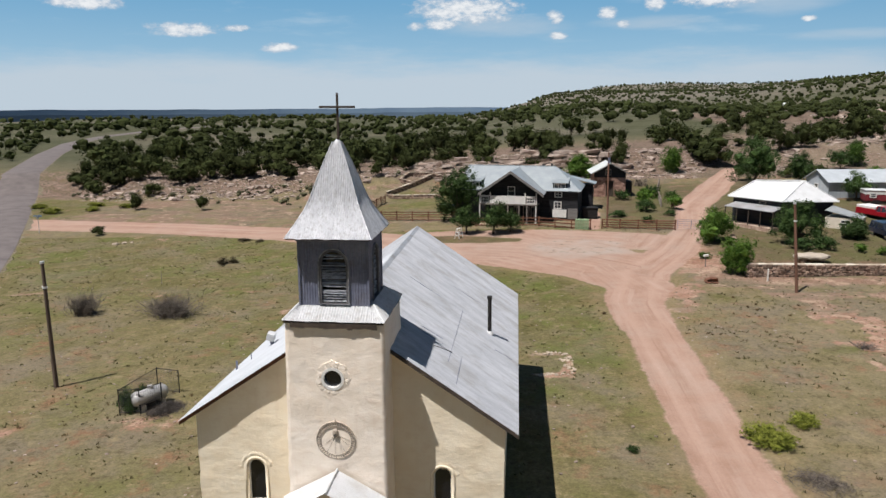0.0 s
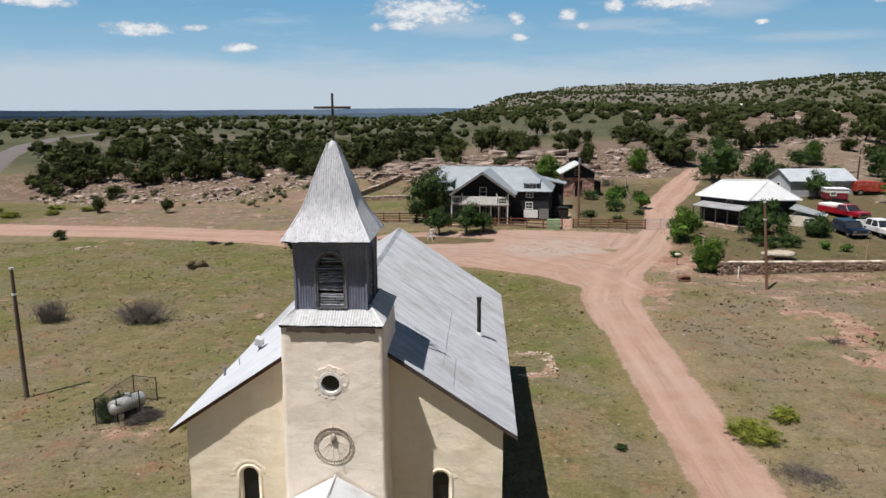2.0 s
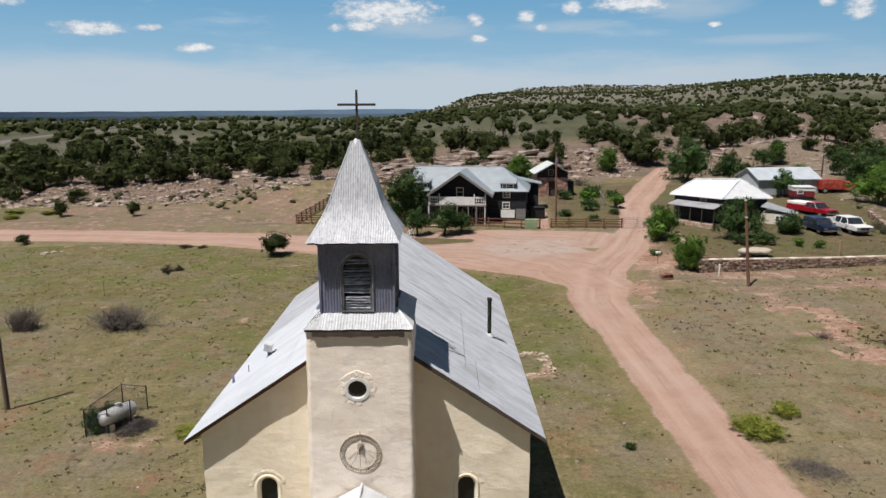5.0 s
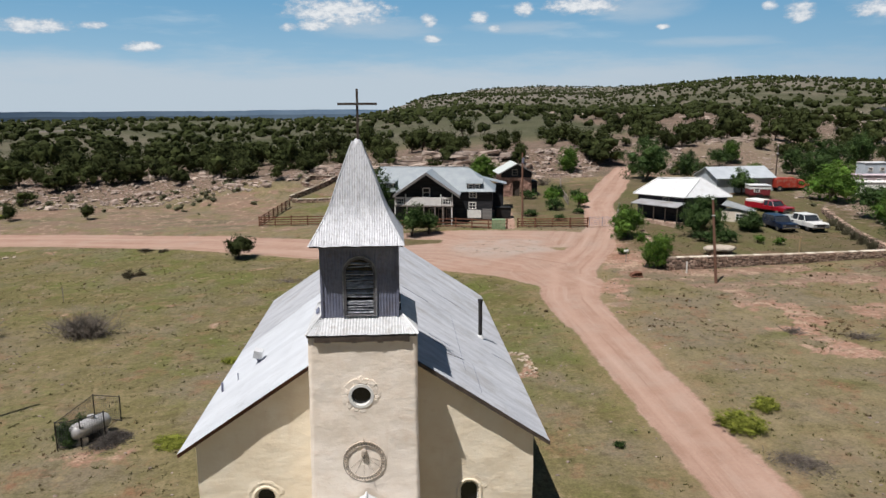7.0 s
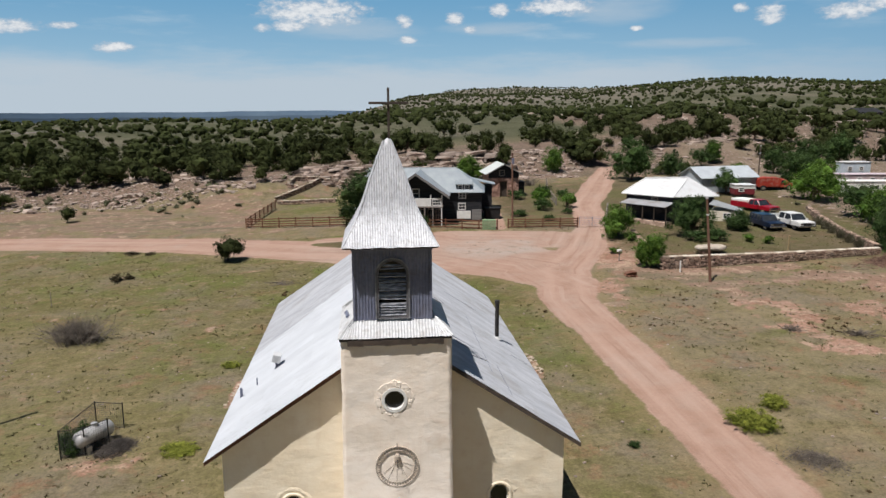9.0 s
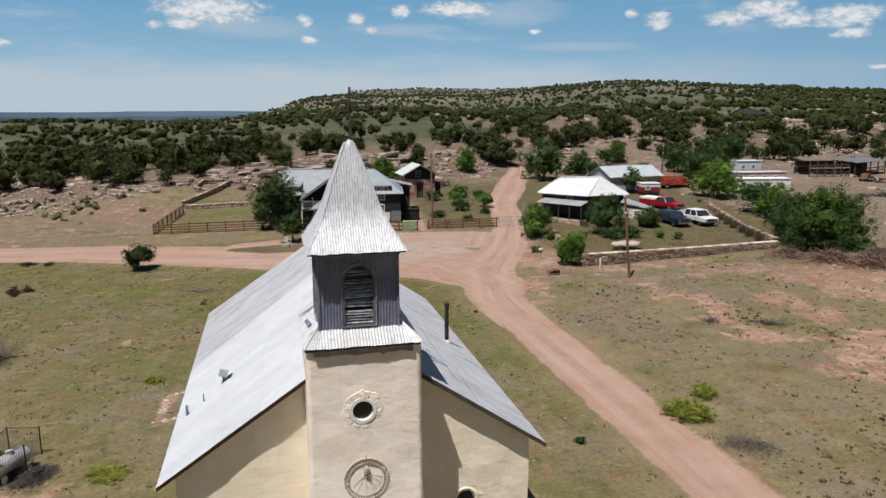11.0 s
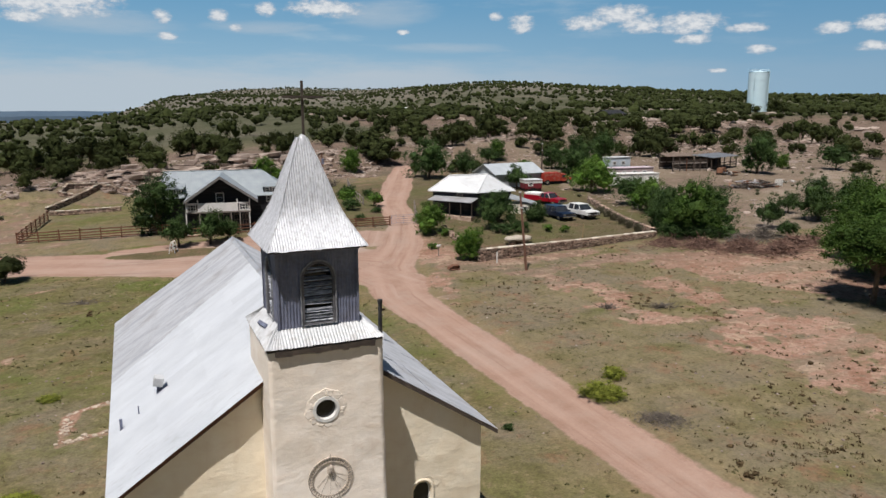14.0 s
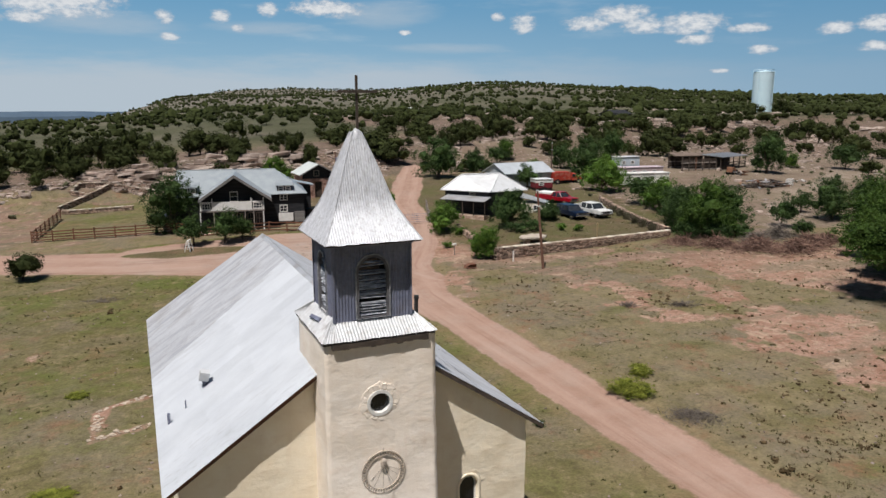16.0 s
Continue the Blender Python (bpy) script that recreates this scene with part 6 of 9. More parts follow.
for x, y, w, h in ((4, 112, 7, 2.4), (9, 113.5, 9, 2.9), (14, 114.5, 7.5, 2.6), (-3, 111, 5.5, 1.9), (1, 109.5, 5, 1.6), (12, 110.5, 5, 1.8), (17, 112.5, 5, 1.8), (20, 116, 4, 1.5), (7, 110, 3.5, 1.2), (-10, 112, 3.5, 1.3), (75.9, 133, 4, 1.2), (86.4, 144.5, 3.9, 1.8), (150, 170, 6, 2.6), (140, 172, 8, 3.2), (181, 166, 3.6, 1.7), (164, 151, 4.4, 1.5), (190, 168, 6, 2.4), (200, 165, 7, 2.6), (196, 172, 5, 2.3), (120, 150, 5, 2), (70, 131, 3, 1.4), (130, 139, 4, 1.6), (97, 146, 3.5, 1.5), (205, 158, 5, 2), (178, 150, 3, 1.4)):
    for k in range(16):
        # broken flat beds, stepping back as they rise
        f = rng.uniform(0.18, 0.62)
        sx, sy, sz = w * 0.5 * f * rng.uniform(0.7, 1.3), w * 0.34 * f, h * rng.uniform(0.07, 0.17)
        v = np.array([(i, j, k_) for k_ in (-1, 1) for i, j in ((-1, -1), (0.1, -1.15), (1, -0.8), (1.1, 0.3), (0.6, 1), (-0.7, 1))], float)
        v = v * (1 + rng.uniform(-0.22, 0.22, (12, 1))) * np.array((sx, sy, sz))
        a = rng.uniform(-0.35, 0.35)
        v = v @ np.array(((math.cos(a), math.sin(a), 0), (-math.sin(a), math.cos(a), 0), (0, 0, 1)))
        v[:, 2] += v[:, 0] * rng.uniform(-0.12, 0.12)
        up = rng.uniform(0, 1)
        cx, cy = x + rng.normal() * w * 0.5, y + w * (0.5 * up - 0.35) + rng.normal() * w * 0.1
        boulders.add(v + np.array((cx, cy, gz(cx, cy) + 0.55 * h * up)), [(5, 4, 3, 2, 1, 0), (6, 7, 8, 9, 10, 11)] + [(i, (i + 1) % 6, 6 + (i + 1) % 6, 6 + i) for i in range(6)])
for k in range(260):
    x, y = rng.uniform(90, 330), rng.uniform(120, 420)
    s = rng.uniform(0.6, 2.4)
    boulders.add(ICO_V * (1 + rng.uniform(-0.3, 0.3, (len(ICO_V), 1))) * np.array((s * 1.6, s, s * 0.5)) + np.array((x, y, gz(x, y))), ICO_F)
for k in range(5600):
    x, y = rng.uniform(56, 175), rng.uniform(38, 145)
    if 64 < x < 108 and 72 < y < 96 or noise.noise((x / 14, y / 14, 2.2)) < -0.05 or y < 118 - 1.05 * x:
        continue
    s = min(0.8, 0.12 * math.exp(rng.normal() * 0.7))
    boulders.add(ICO_V * (1 + rng.uniform(-0.3, 0.3, (len(ICO_V), 1))) * np.array((s * rng.uniform(0.9, 2.0), s, s * 0.55)) + np.array((x, y, gz(x, y) + 0.1 * s)), ICO_F)
sage = Heap()
for k in range(420):
    x = rng.uniform(-80, 24)
    y = edge_y(x) + rng.normal() * 4.5 - 1
    if not clear_of(x, y) and y < 103 or noise.noise((x / 9, y / 9, 6.2)) < 0.05:
        continue
    s = rng.uniform(0.25, 0.85)
    sage.blob(rng, (x, y, gz(x, y) + 0.35 * s), (s * 0.6, s * 0.6, s * 0.45), 0.35)
    sage.leaves(rng, (x, y, gz(x, y) + 0.4 * s), (s, s, s * 0.75), 46, 0.12, 0.3)
for k in range(520):
    x, y = rng.uniform(56, 170), rng.uniform(38, 140)
    if 62 < x < 108 and 70 < y < 97 or y < 110 - 1.05 * x or noise.noise((x / 18, y / 18, 9.2)) < -0.2:
        continue
    s = rng.uniform(0.18, 0.7)
    sage.blob(rng, (x, y, gz(x, y) + 0.35 * s), (s * 0.6, s * 0.6, s * 0.45), 0.35)
    sage.leaves(rng, (x, y, gz(x, y) + 0.4 * s), (s, s, s * 0.75), 46, 0.10, 0.3)
tagged(new("sagebrush", sage.mesh("sagebrush", mat("sage_foliage", (0.060, 0.062, 0.034), (0.105, 0.105, 0.062), 1, 0.9, bump=0, island=0.4, spec=0.1))), "low grey-green sagebrush scattered among the rocks", "shrubs", kind="stuff")
tagged(new("ledge_rocks", boulders.mesh("ledge_rocks", pale_rock)), "broken pale pink sandstone boulders along the ledge", "rocks", kind="stuff")

# short grass tufts, weeds and pebbles
grass_mat = mat("dry_grass", (0.085, 0.085, 0.038), (0.16, 0.14, 0.07), 1.0, 0.95, bump=0, fine=0.2, island=0.4, spec=0.05)
weed_mat = mat("dark_weeds", (0.060, 0.043, 0.023), (0.118, 0.084, 0.046), 1.0, 0.95, bump=0, fine=0.2, island=0.4, spec=0.05)
grass, weeds, pebbles = Heap(), Heap(), Heap()
rng = np.random.default_rng(33)
n = 23000
px, py = rng.uniform(-58, 62, n), rng.uniform(-6, 66, n) ** 1.0
dr = np.minimum.reduce([near_line(px, py, q)[0] for q in (MAIN_ROAD, LEFT_ROAD, APRON)])
pz = ground(px, py)
clump = np.array([noise.noise((a / 5, b / 5, 1.7)) for a, b in zip(px, py)])
for x, y, z, d, c in zip(px, py, pz, dr, clump):
    if d < 0.35 or (abs(x) < 5.6 and -2 < y < 19):
        continue
    u = rng.uniform()
    if u < 0.86:
        if c < -0.1 and rng.uniform() < 0.6:
            continue
        k, s, hp = 6, rng.uniform(0.04, 0.11), grass
    elif u < 0.861:
        if c > -0.22 and rng.uniform() < 0.93:
            continue
        k, s, hp = 11, rng.uniform(0.05, 0.13), weeds
    else:
        s = rng.uniform(0.03, 0.11)
        pebbles.add(ICO_V * np.array((s, s * 0.8, s * 0.5)) * (1 + rng.uniform(-0.3, 0.3, (len(ICO_V), 1))) + np.array((x, y, z)), ICO_F)
        continue
    a = rng.uniform(0, 6.28, k)
    b = np.stack([x + rng.normal(size=k) * s * 0.7, y + rng.normal(size=k) * s * 0.7, np.full(k, z - 0.02)], 1)
    w = np.stack([np.cos(a), np.sin(a), 0 * a], 1) * s * 0.45
    tip = b + np.stack([rng.normal(size=k) * s * 0.5, rng.normal(size=k) * s * 0.5, s * rng.uniform(0.6, 1.4, k)], 1)
    hp.add(np.stack([b - w, b + w, tip], 1).reshape(-1, 3), [(3 * i, 3 * i + 1, 3 * i + 2) for i in range(k)])
# clusters of dark low weeds on the open field and the meadow
for cx, cy, spread, count in ((30, 23, 1.0, 40), (33.2, 20, 1.3, 70), (28.2, 11.2, 0.9, 40), (22.9, 4.6, 1.1, 60), (21.8, 2.5, 0.9, 50), (23.8, 1.6, 1.2, 60), (17.2, 1.6, 0.8, 40), (18.2, 0.4, 0.9, 50), (21.9, 26, 1.0, 30), (-14.5, 12.5, 1.3, 90), (-26, 9, 1.6, 60), (25.5, 7.0, 1.6, 60), (-18, 4, 1.6, 50), (19.0, 27.5, 0.9, 30), (31.5, 26, 1.2, 40)):
    for q in range(count):
        x, y = cx + rng.normal() * spread * 1.5, cy + rng.normal() * spread * 1.2
        if 12.3 < x < 17.0:
            continue
        k, s = 10, 0.035 + 0.1 * rng.uniform() ** 2
        b = np.stack([x + rng.normal(size=k) * s * 0.7, y + rng.normal(size=k) * s * 0.7, np.full(k, gz(x, y) - 0.02)], 1)
        a = rng.uniform(0, 6.28, k)
        w = np.stack([np.cos(a), np.sin(a), 0 * a], 1) * s * 0.4
        tip = b + np.stack([rng.normal(size=k) * s * 0.5, rng.normal(size=k) * s * 0.5, s * rng.uniform(0.6, 1.3, k)], 1)
        weeds.add(np.stack([b - w, b + w, tip], 1).reshape(-1, 3), [(3 * i, 3 * i + 1, 3 * i + 2) for i in range(k)])
# single dark tufts, thick in places
n = 5200
px, py = rng.uniform(-50, 58, n), rng.uniform(-8, 64, n)
dr = np.minimum.reduce([near_line(px, py, q)[0] for q in (MAIN_ROAD, LEFT_ROAD, APRON)])
for x, y, d in zip(px, py, dr):
    c = noise.noise((x / 6, y / 6, 4.4)) + 0.5 * noise.noise((x / 2.2, y / 2.2, 8.1)) + (0.10 if x > 16 else -0.16)
    if d < 0.25 or (abs(x) < 5.8 and -2 < y < 19) or c < 0.30 + 0.5 * rng.uniform() or (x > 26 and y > 42):
        continue
    s = 0.05 + 0.19 * rng.uniform() ** 2.4
    z = gz(x, y)
    weeds.blob(rng, (x, y, z + 0.3 * s), (s * 0.7, s * 0.7, s * 0.5), 0.35)
    weeds.leaves(rng, (x, y, z + 0.4 * s), (s, s, s * 0.7), 12, 0.05 + 0.2 * s, 0.3)
tagged(new("grass", grass.mesh("grass", grass_mat)), "short dry olive grass tufts over the meadow", "grass", kind="stuff")
tagged(new("weeds", weeds.mesh("weeds", weed_mat)), "scattered dark low weeds in the meadow", "weeds", kind="stuff")
tagged(new("pebbles", pebbles.mesh("pebbles", pale_rock)), "loose pale stones scattered in the grass", "stones", kind="stuff")

# old stone outlines in the grass
chalk = mat("pale_limestone", (0.34, 0.275, 0.21), (0.48, 0.405, 0.325), 3, 0.95, bump=0.4, bscale=15, rand=0.2)
for nm, pts in (("stone_outline", ((-6.0, 18.3), (-8.4, 17.6), (-8.3, 21.2), (-6.0, 22.0))), ("stone_outline", ((6.8, 18.9), (8.8, 18.9), (8.75, 22.6), (6.8, 22.7)))):
    ob = thing(nm, pts[0][0], pts[0][1], None, 0, "broken outline of pale footing stones in the grass", "stones", "footings")
    for (ax, ay), (bx, by) in zip(pts, pts[1:]):
        for k in range(int(math.hypot(bx - ax, by - ay) / 0.10)):
            f = random.random()
            x, y = ax + (bx - ax) * f + random.gauss(0, 0.15), ay + (by - ay) * f + random.gauss(0, 0.13)
            s = random.uniform(0.04, 0.15)
            bm = bmesh.new()
            bmesh.ops.create_icosphere(bm, subdivisions=1, radius=s)
            for v in bm.verts:
                v.co *= random.uniform(0.75, 1.2)
                v.co.z *= 0.4
            p = part("stone", bm, chalk, ob)
            p.location = (x - pts[0][0], y - pts[0][1], gz(x, y) - gz(*pts[0]) + 0.02)

# far mesa on the horizon, the blue of distance haze mixed into its base colour
mesa_mat = mat("hazy_blue_mesa", (0.075, 0.110, 0.155), (0.10, 0.138, 0.18), 0.004, 0.95, bump=0, bscale=0.02, fine=0.12, spec=0)
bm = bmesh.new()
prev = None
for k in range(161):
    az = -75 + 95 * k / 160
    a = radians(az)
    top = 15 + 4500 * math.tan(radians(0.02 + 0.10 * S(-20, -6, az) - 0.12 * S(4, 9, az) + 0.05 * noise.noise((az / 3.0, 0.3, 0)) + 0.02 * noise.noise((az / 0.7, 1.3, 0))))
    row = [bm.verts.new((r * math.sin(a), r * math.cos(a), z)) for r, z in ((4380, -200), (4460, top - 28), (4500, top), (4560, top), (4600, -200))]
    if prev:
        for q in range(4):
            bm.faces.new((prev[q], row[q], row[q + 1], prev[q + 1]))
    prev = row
single("backdrop_mesa", bm, mesa_mat, Matrix.Identity(4), "long flat mesa on the horizon, coloured blue by distance haze", "mesa", kind="structure")


# ---- clouds and haze low over the horizon ----
def sky_backdrop():
    bm = bmesh.new()
    uv = bm.loops.layers.uv.new("sky")
    az_, el_ = np.arange(-70, 91, 4.0), np.concatenate([np.arange(-2, 14, 1.0), np.arange(14, 41, 3.0)])
    rows = [[bm.verts.new((4700 * math.sin(radians(a)) * math.cos(radians(e)), 4700 * math.cos(radians(a)) * math.cos(radians(e)), 15 + 4700 * math.sin(radians(e)))) for a in az_] for e in el_]
    for j in range(len(el_) - 1):
        for k in range(len(az_) - 1):
            f = bm.faces.new((rows[j][k], rows[j][k + 1], rows[j + 1][k + 1], rows[j + 1][k]))
            for lp, (a, e) in zip(f.loops, ((k, j), (k + 1, j), (k + 1, j + 1), (k, j + 1))):
                lp[uv].uv = (az_[a], el_[e])
    m = bpy.data.materials.new("clouds_and_haze")
    m.use_nodes = True
    n, l = m.node_tree.nodes, m.node_tree.links
    n.clear()

    def math_(op, a, b=0.0, clamp=False):
        q = n.new("ShaderNodeMath")
        q.operation, q.use_clamp = op, clamp
        for k, x in ((0, a), (1, b)):
            if isinstance(x, (int, float)):
                q.inputs[k].default_value = x
            else:
                l.new(x, q.inputs[k])
        return q.outputs[0]

    def ranged(v, a, b, lo=0.0, hi=1.0):
        q = n.new("ShaderNodeMapRange")
        q.interpolation_type = 'SMOOTHSTEP'
        for k, x in (("From Min", a), ("From Max", b), ("To Min", lo), ("To Max", hi)):
            q.inputs[k].default_value = x
        l.new(v, q.inputs["Value"])
        return q.outputs[0]

    def mixed(f, a, b):
        q = n.new("ShaderNodeMix")
        q.data_type = 'RGBA'
        for k, x in (("Factor", f), ("A", a), ("B", b)):
            if isinstance(x, tuple):
                q.inputs[k].default_value = (*x, 1)
            else:
                l.new(x, q.inputs[k])
        return q.outputs["Result"]

    src = n.new("ShaderNodeUVMap")
    src.uv_map = "sky"
    sep = n.new("ShaderNodeSeparateXYZ")
    l.new(src.outputs[0], sep.inputs[0])
    u, v = sep.outputs[0], sep.outputs[1]

    def noise_(sx, sy, detail, rough=0.6):
        mp = n.new("ShaderNodeMapping")
        mp.inputs["Scale"].default_value = (sx, sy, 1)
        l.new(src.outputs[0], mp.inputs["Vector"])
        q = n.new("ShaderNodeTexNoise")
        q.inputs["Scale"].default_value, q.inputs["Detail"].default_value, q.inputs["Roughness"].default_value = 1.0, detail, rough
        l.new(mp.outputs[0], q.inputs["Vector"])
        return q.outputs["Fac"]

    puff, wisp, lump = noise_(1.1, 2.0, 8, 0.62), noise_(0.10, 0.55, 7, 0.6), noise_(2.3, 4.5, 6, 0.6)
    # clear sky: pale at the horizon, bluer above and towards the right
    blue = mixed(ranged(v, 1.0, 10.0), (0.328, 0.511, 0.656), (0.145, 0.352, 0.565))
    veil = math_('MULTIPLY', ranged(math_('SUBTRACT', v, ranged(wisp, 0.2, 0.8, -0.9, 0.9)), 2.2, 4.8, 1.0, 0.0), ranged(u, 20, 52, 1.0, 0.35), True)
    col = mixed(math_('MULTIPLY', veil, 0.85), blue, (0.511, 0.579, 0.647))
    streak = math_('MULTIPLY', ranged(wisp, 0.52, 0.75), ranged(v, 3.5, 6.0), True)
    col = mixed(math_('MULTIPLY', streak, 0.45), col, (0.482, 0.598, 0.695))
    col = mixed(ranged(u, 10, 60, 0.0, 0.42), col, (0.111, 0.275, 0.458))
    for a, e, w, h in ((-1.5, 6.2, 6.5, 0.9), (19.5, 7.4, 4.5, 1.2), (24, 4.9, 5.0, 0.5), (9.5, 6.3, 4.5, 0.6)):
        d = math_('ADD', math_('POWER', math_('DIVIDE', math_('SUBTRACT', u, a), w), 2.0), math_('POWER', math_('DIVIDE', math_('SUBTRACT', v, e), h), 2.0))
        f = math_('ADD', math_('SUBTRACT', 1.0, d), math_('MULTIPLY', math_('SUBTRACT', wisp, 0.5), 2.6))
        col = mixed(ranged(f, -0.2, 1.3, 0.0, 0.5), col, (0.50, 0.57, 0.64))
    # heaped clouds: azimuth, elevation, half width, half height in degrees
    heap = None
    for a, e, w, h in ((-31.6, 7.35, 2.5, 0.5), (-25.2, 5.78, 2.5, 0.5), (-21.4, 6.0, 0.8, 0.26), (-18.4, 4.62, 1.4, 0.38), (-4.0, 7.5, 4.0, 1.05), (-6.0, 6.5, 1.2, 0.5), (-7.9, 6.25, 0.7, 0.3), (2.9, 6.9, 0.6, 0.5), (6.8, 7.05, 0.75, 0.5), (8.0, 6.22, 0.5, 0.28),
                       (3.1, 5.5, 0.72, 0.32), (10.2, 7.6, 0.8, 0.5), (14.7, 7.75, 2.9, 0.62), (20.6, 6.08, 0.5, 0.2), (34.6, 6.6, 1.7, 0.55), (37.2, 7.2, 2.3, 0.7), (38.8, 6.35, 1.6, 0.6), (42.2, 6.4, 2.4, 0.8), (42.6, 5.27, 1.35, 0.38), (46.1, 5.92, 1.4, 0.38),
                       (47.1, 4.4, 1.0, 0.32), (51.7, 5.65, 1.1, 0.45), (54.2, 5.85, 1.3, 0.55), (54.1, 4.35, 1.1, 0.33), (44.3, 2.98, 0.65, 0.17), (29.8, 6.7, 0.95, 0.75), (27.8, 7.2, 0.5, 0.34)):
        d = math_('ADD', math_('POWER', math_('DIVIDE', math_('SUBTRACT', u, a), w), 2.0), math_('POWER', math_('DIVIDE', math_('SUBTRACT', v, e), h), 2.0))
        f = math_('SUBTRACT', 1.0, d)
        heap = f if heap is None else math_('MAXIMUM', heap, f)
    heap = math_('ADD', math_('MAXIMUM', heap, -2.0), math_('MULTIPLY', math_('SUBTRACT', puff, 0.5), 3.3))
    cover = ranged(heap, -0.45, 0.95)
    shade = mixed(ranged(math_('ADD', math_('MULTIPLY', lump, 0.6), math_('MULTIPLY', heap, 0.25)), 0.25, 0.7), (0.482, 0.540, 0.618), (0.830, 0.840, 0.849))
    col = mixed(math_('MULTIPLY', cover, 0.93), col, shade)
    em, tr, mx, out = n.new("ShaderNodeEmission"), n.new("ShaderNodeBsdfTransparent"), n.new("ShaderNodeMixShader"), n.new("ShaderNodeOutputMaterial")
    l.new(col, em.inputs["Color"])
    alpha = math_('MULTIPLY', ranged(v, 12, 36, 1.0, 0.0), math_('MULTIPLY', ranged(u, -68, -50), ranged(u, 70, 88, 1.0, 0.0)), True)
    l.new(alpha, mx.inputs[0])
    l.new(tr.outputs[0], mx.inputs[1])
    l.new(em.outputs[0], mx.inputs[2])
    l.new(mx.outputs[0], out.inputs[0])
    return single("backdrop_sky", bm, m, Matrix.Identity(4), "blue sky with small white clouds over a pale hazy horizon", "sky", kind="structure")


sky_backdrop()


# ---- farmhouse ----
dark_board = mat("dark_boarding", (0.014, 0.015, 0.018), (0.032, 0.033, 0.038), 2, 0.8, bump=0.5, bscale=12, stretch=(0.3, 0.3, 4), fine=0.2)
grey_board = mat("grey_boarding", (0.16, 0.155, 0.15), (0.23, 0.22, 0.21), 2, 0.85, bump=0.4, bscale=12, stretch=(0.3, 0.3, 4))
glass = mat("window_glass", (0.02, 0.025, 0.03), (0.035, 0.04, 0.048), 2, 0.08, bump=0, spec=0.6)


def window(parent, x, y, z, w, h, rz=0.0, mullions=1, name="window", frame_mat=None):
    """A framed window facing -y at its lower left corner (local)."""
    fm = frame_mat or white_paint
    bm = bmesh.new()
    t = 0.09
    for a in ((0, t, 0, h), (w - t, w, 0, h), (t, w - t, 0, t), (t, w - t, h - t, h)):
        box(bm, a[0], a[1], -0.06, 0.04, a[2], a[3])
    ob = part(name, bm, fm, parent)
    ob.matrix_basis = pose(x, y, z, 0, 0, rz)
    bm = bmesh.new()
    box(bm, t, w - t, -0.01, 0.01, t, h - t)
    part("pane", bm, glass, ob)
    for k in range(mullions):
        xm = w * (k + 1) / (mullions + 1)
        bm = bmesh.new()
        box(bm, xm - 0.025, xm + 0.025, -0.04, 0.012, t, h - t)
        part("glazing_bar", bm, fm, ob)
    bm = bmesh.new()
    box(bm, t, w - t, -0.04, 0.012, h * 0.5 - 0.025, h * 0.5 + 0.025)
    part("glazing_bar", bm, fm, ob)
    return ob


def wall_part(parent, name, x0, x1, y0, y1, z0, z1, material, label=""):
    bm = bmesh.new()
    box(bm, x0, x1, y0, y1, z0, z1)
    return part(name, bm, material, parent, label)


def roof_plane(parent, pts, material, thick=0.08, name="roof", label=""):
    bm = bmesh.new()
    slab(bm, pts, thick)
    bmesh.ops.recalc_face_normals(bm, faces=bm.faces[:])
    return part(name, bm, material, parent, label)


farm = thing("farmhouse", 1.0, 68.7, 0, -9, "two-storey dark farmhouse with a blue-grey metal roof and gabled porch", "house")
FZ = 0.75
# main block behind the porch
wall_part(farm, "front_wall", -3.0, 12.0, 2.6, 2.85, FZ, 5.2, dark_board)
wall_part(farm, "back_wall", -3.0, 12.0, 10.2, 10.45, FZ, 5.2, dark_board)
for x in (-3.0, 11.75):
    bm = bmesh.new()
    a = [(2.85, FZ), (10.2, FZ), (10.2, 5.1), (6.5, 5.12), (2.85, 5.1)]
    vs = [[bm.verts.new((xx, y, z)) for y, z in a] for xx in (x, x + 0.25)]
    bm.faces.new(vs[0][::-1])
    bm.faces.new(vs[1])
    for i in range(5):
        j = (i + 1) % 5
        bm.faces.new((vs[0][i], vs[0][j], vs[1][j], vs[1][i]))
    part("end_wall", bm, dark_board, farm)
# main roof, hipped at the right
roof_plane(farm, [(-3.5, 2.2, 5.05), (12.4, 2.2, 5.15), (8.8, 6.5, 7.85), (-2.9, 6.5, 7.85)], blue_grey_roof, label="blue-grey standing metal roof")
roof_plane(farm, [(12.4, 10.9, 5.15), (-3.5, 10.9, 5.05), (-2.9, 6.5, 7.85), (8.8, 6.5, 7.85)], blue_grey_roof)
roof_plane(farm, [(12.4, 2.2, 5.15), (12.4, 10.9, 5.15), (8.8, 6.5, 7.85)], blue_grey_roof)
roof_plane(farm, [(-3.5, 10.9, 5.05), (-3.5, 2.2, 5.05), (-2.9, 6.5, 7.85)], blue_grey_roof)
for k in range(26):
    x = -3.2 + k * 0.6
    f = min(1.0, (12.3 - x) / 3.6)
    bm = bmesh.new()
    tube(bm, (x, 2.21, 5.08), (x, 2.21 + 4.27 * f, 5.08 + 2.76 * f), 0.014, n=4)
    part("seam", bm, blue_grey_roof, farm)
bm = bmesh.new()
tube(bm, (-2.9, 6.5, 7.87), (8.8, 6.5, 7.87), 0.07, n=6)
part("ridge_cap", bm, blue_grey_roof, farm)
bm = bmesh.new()
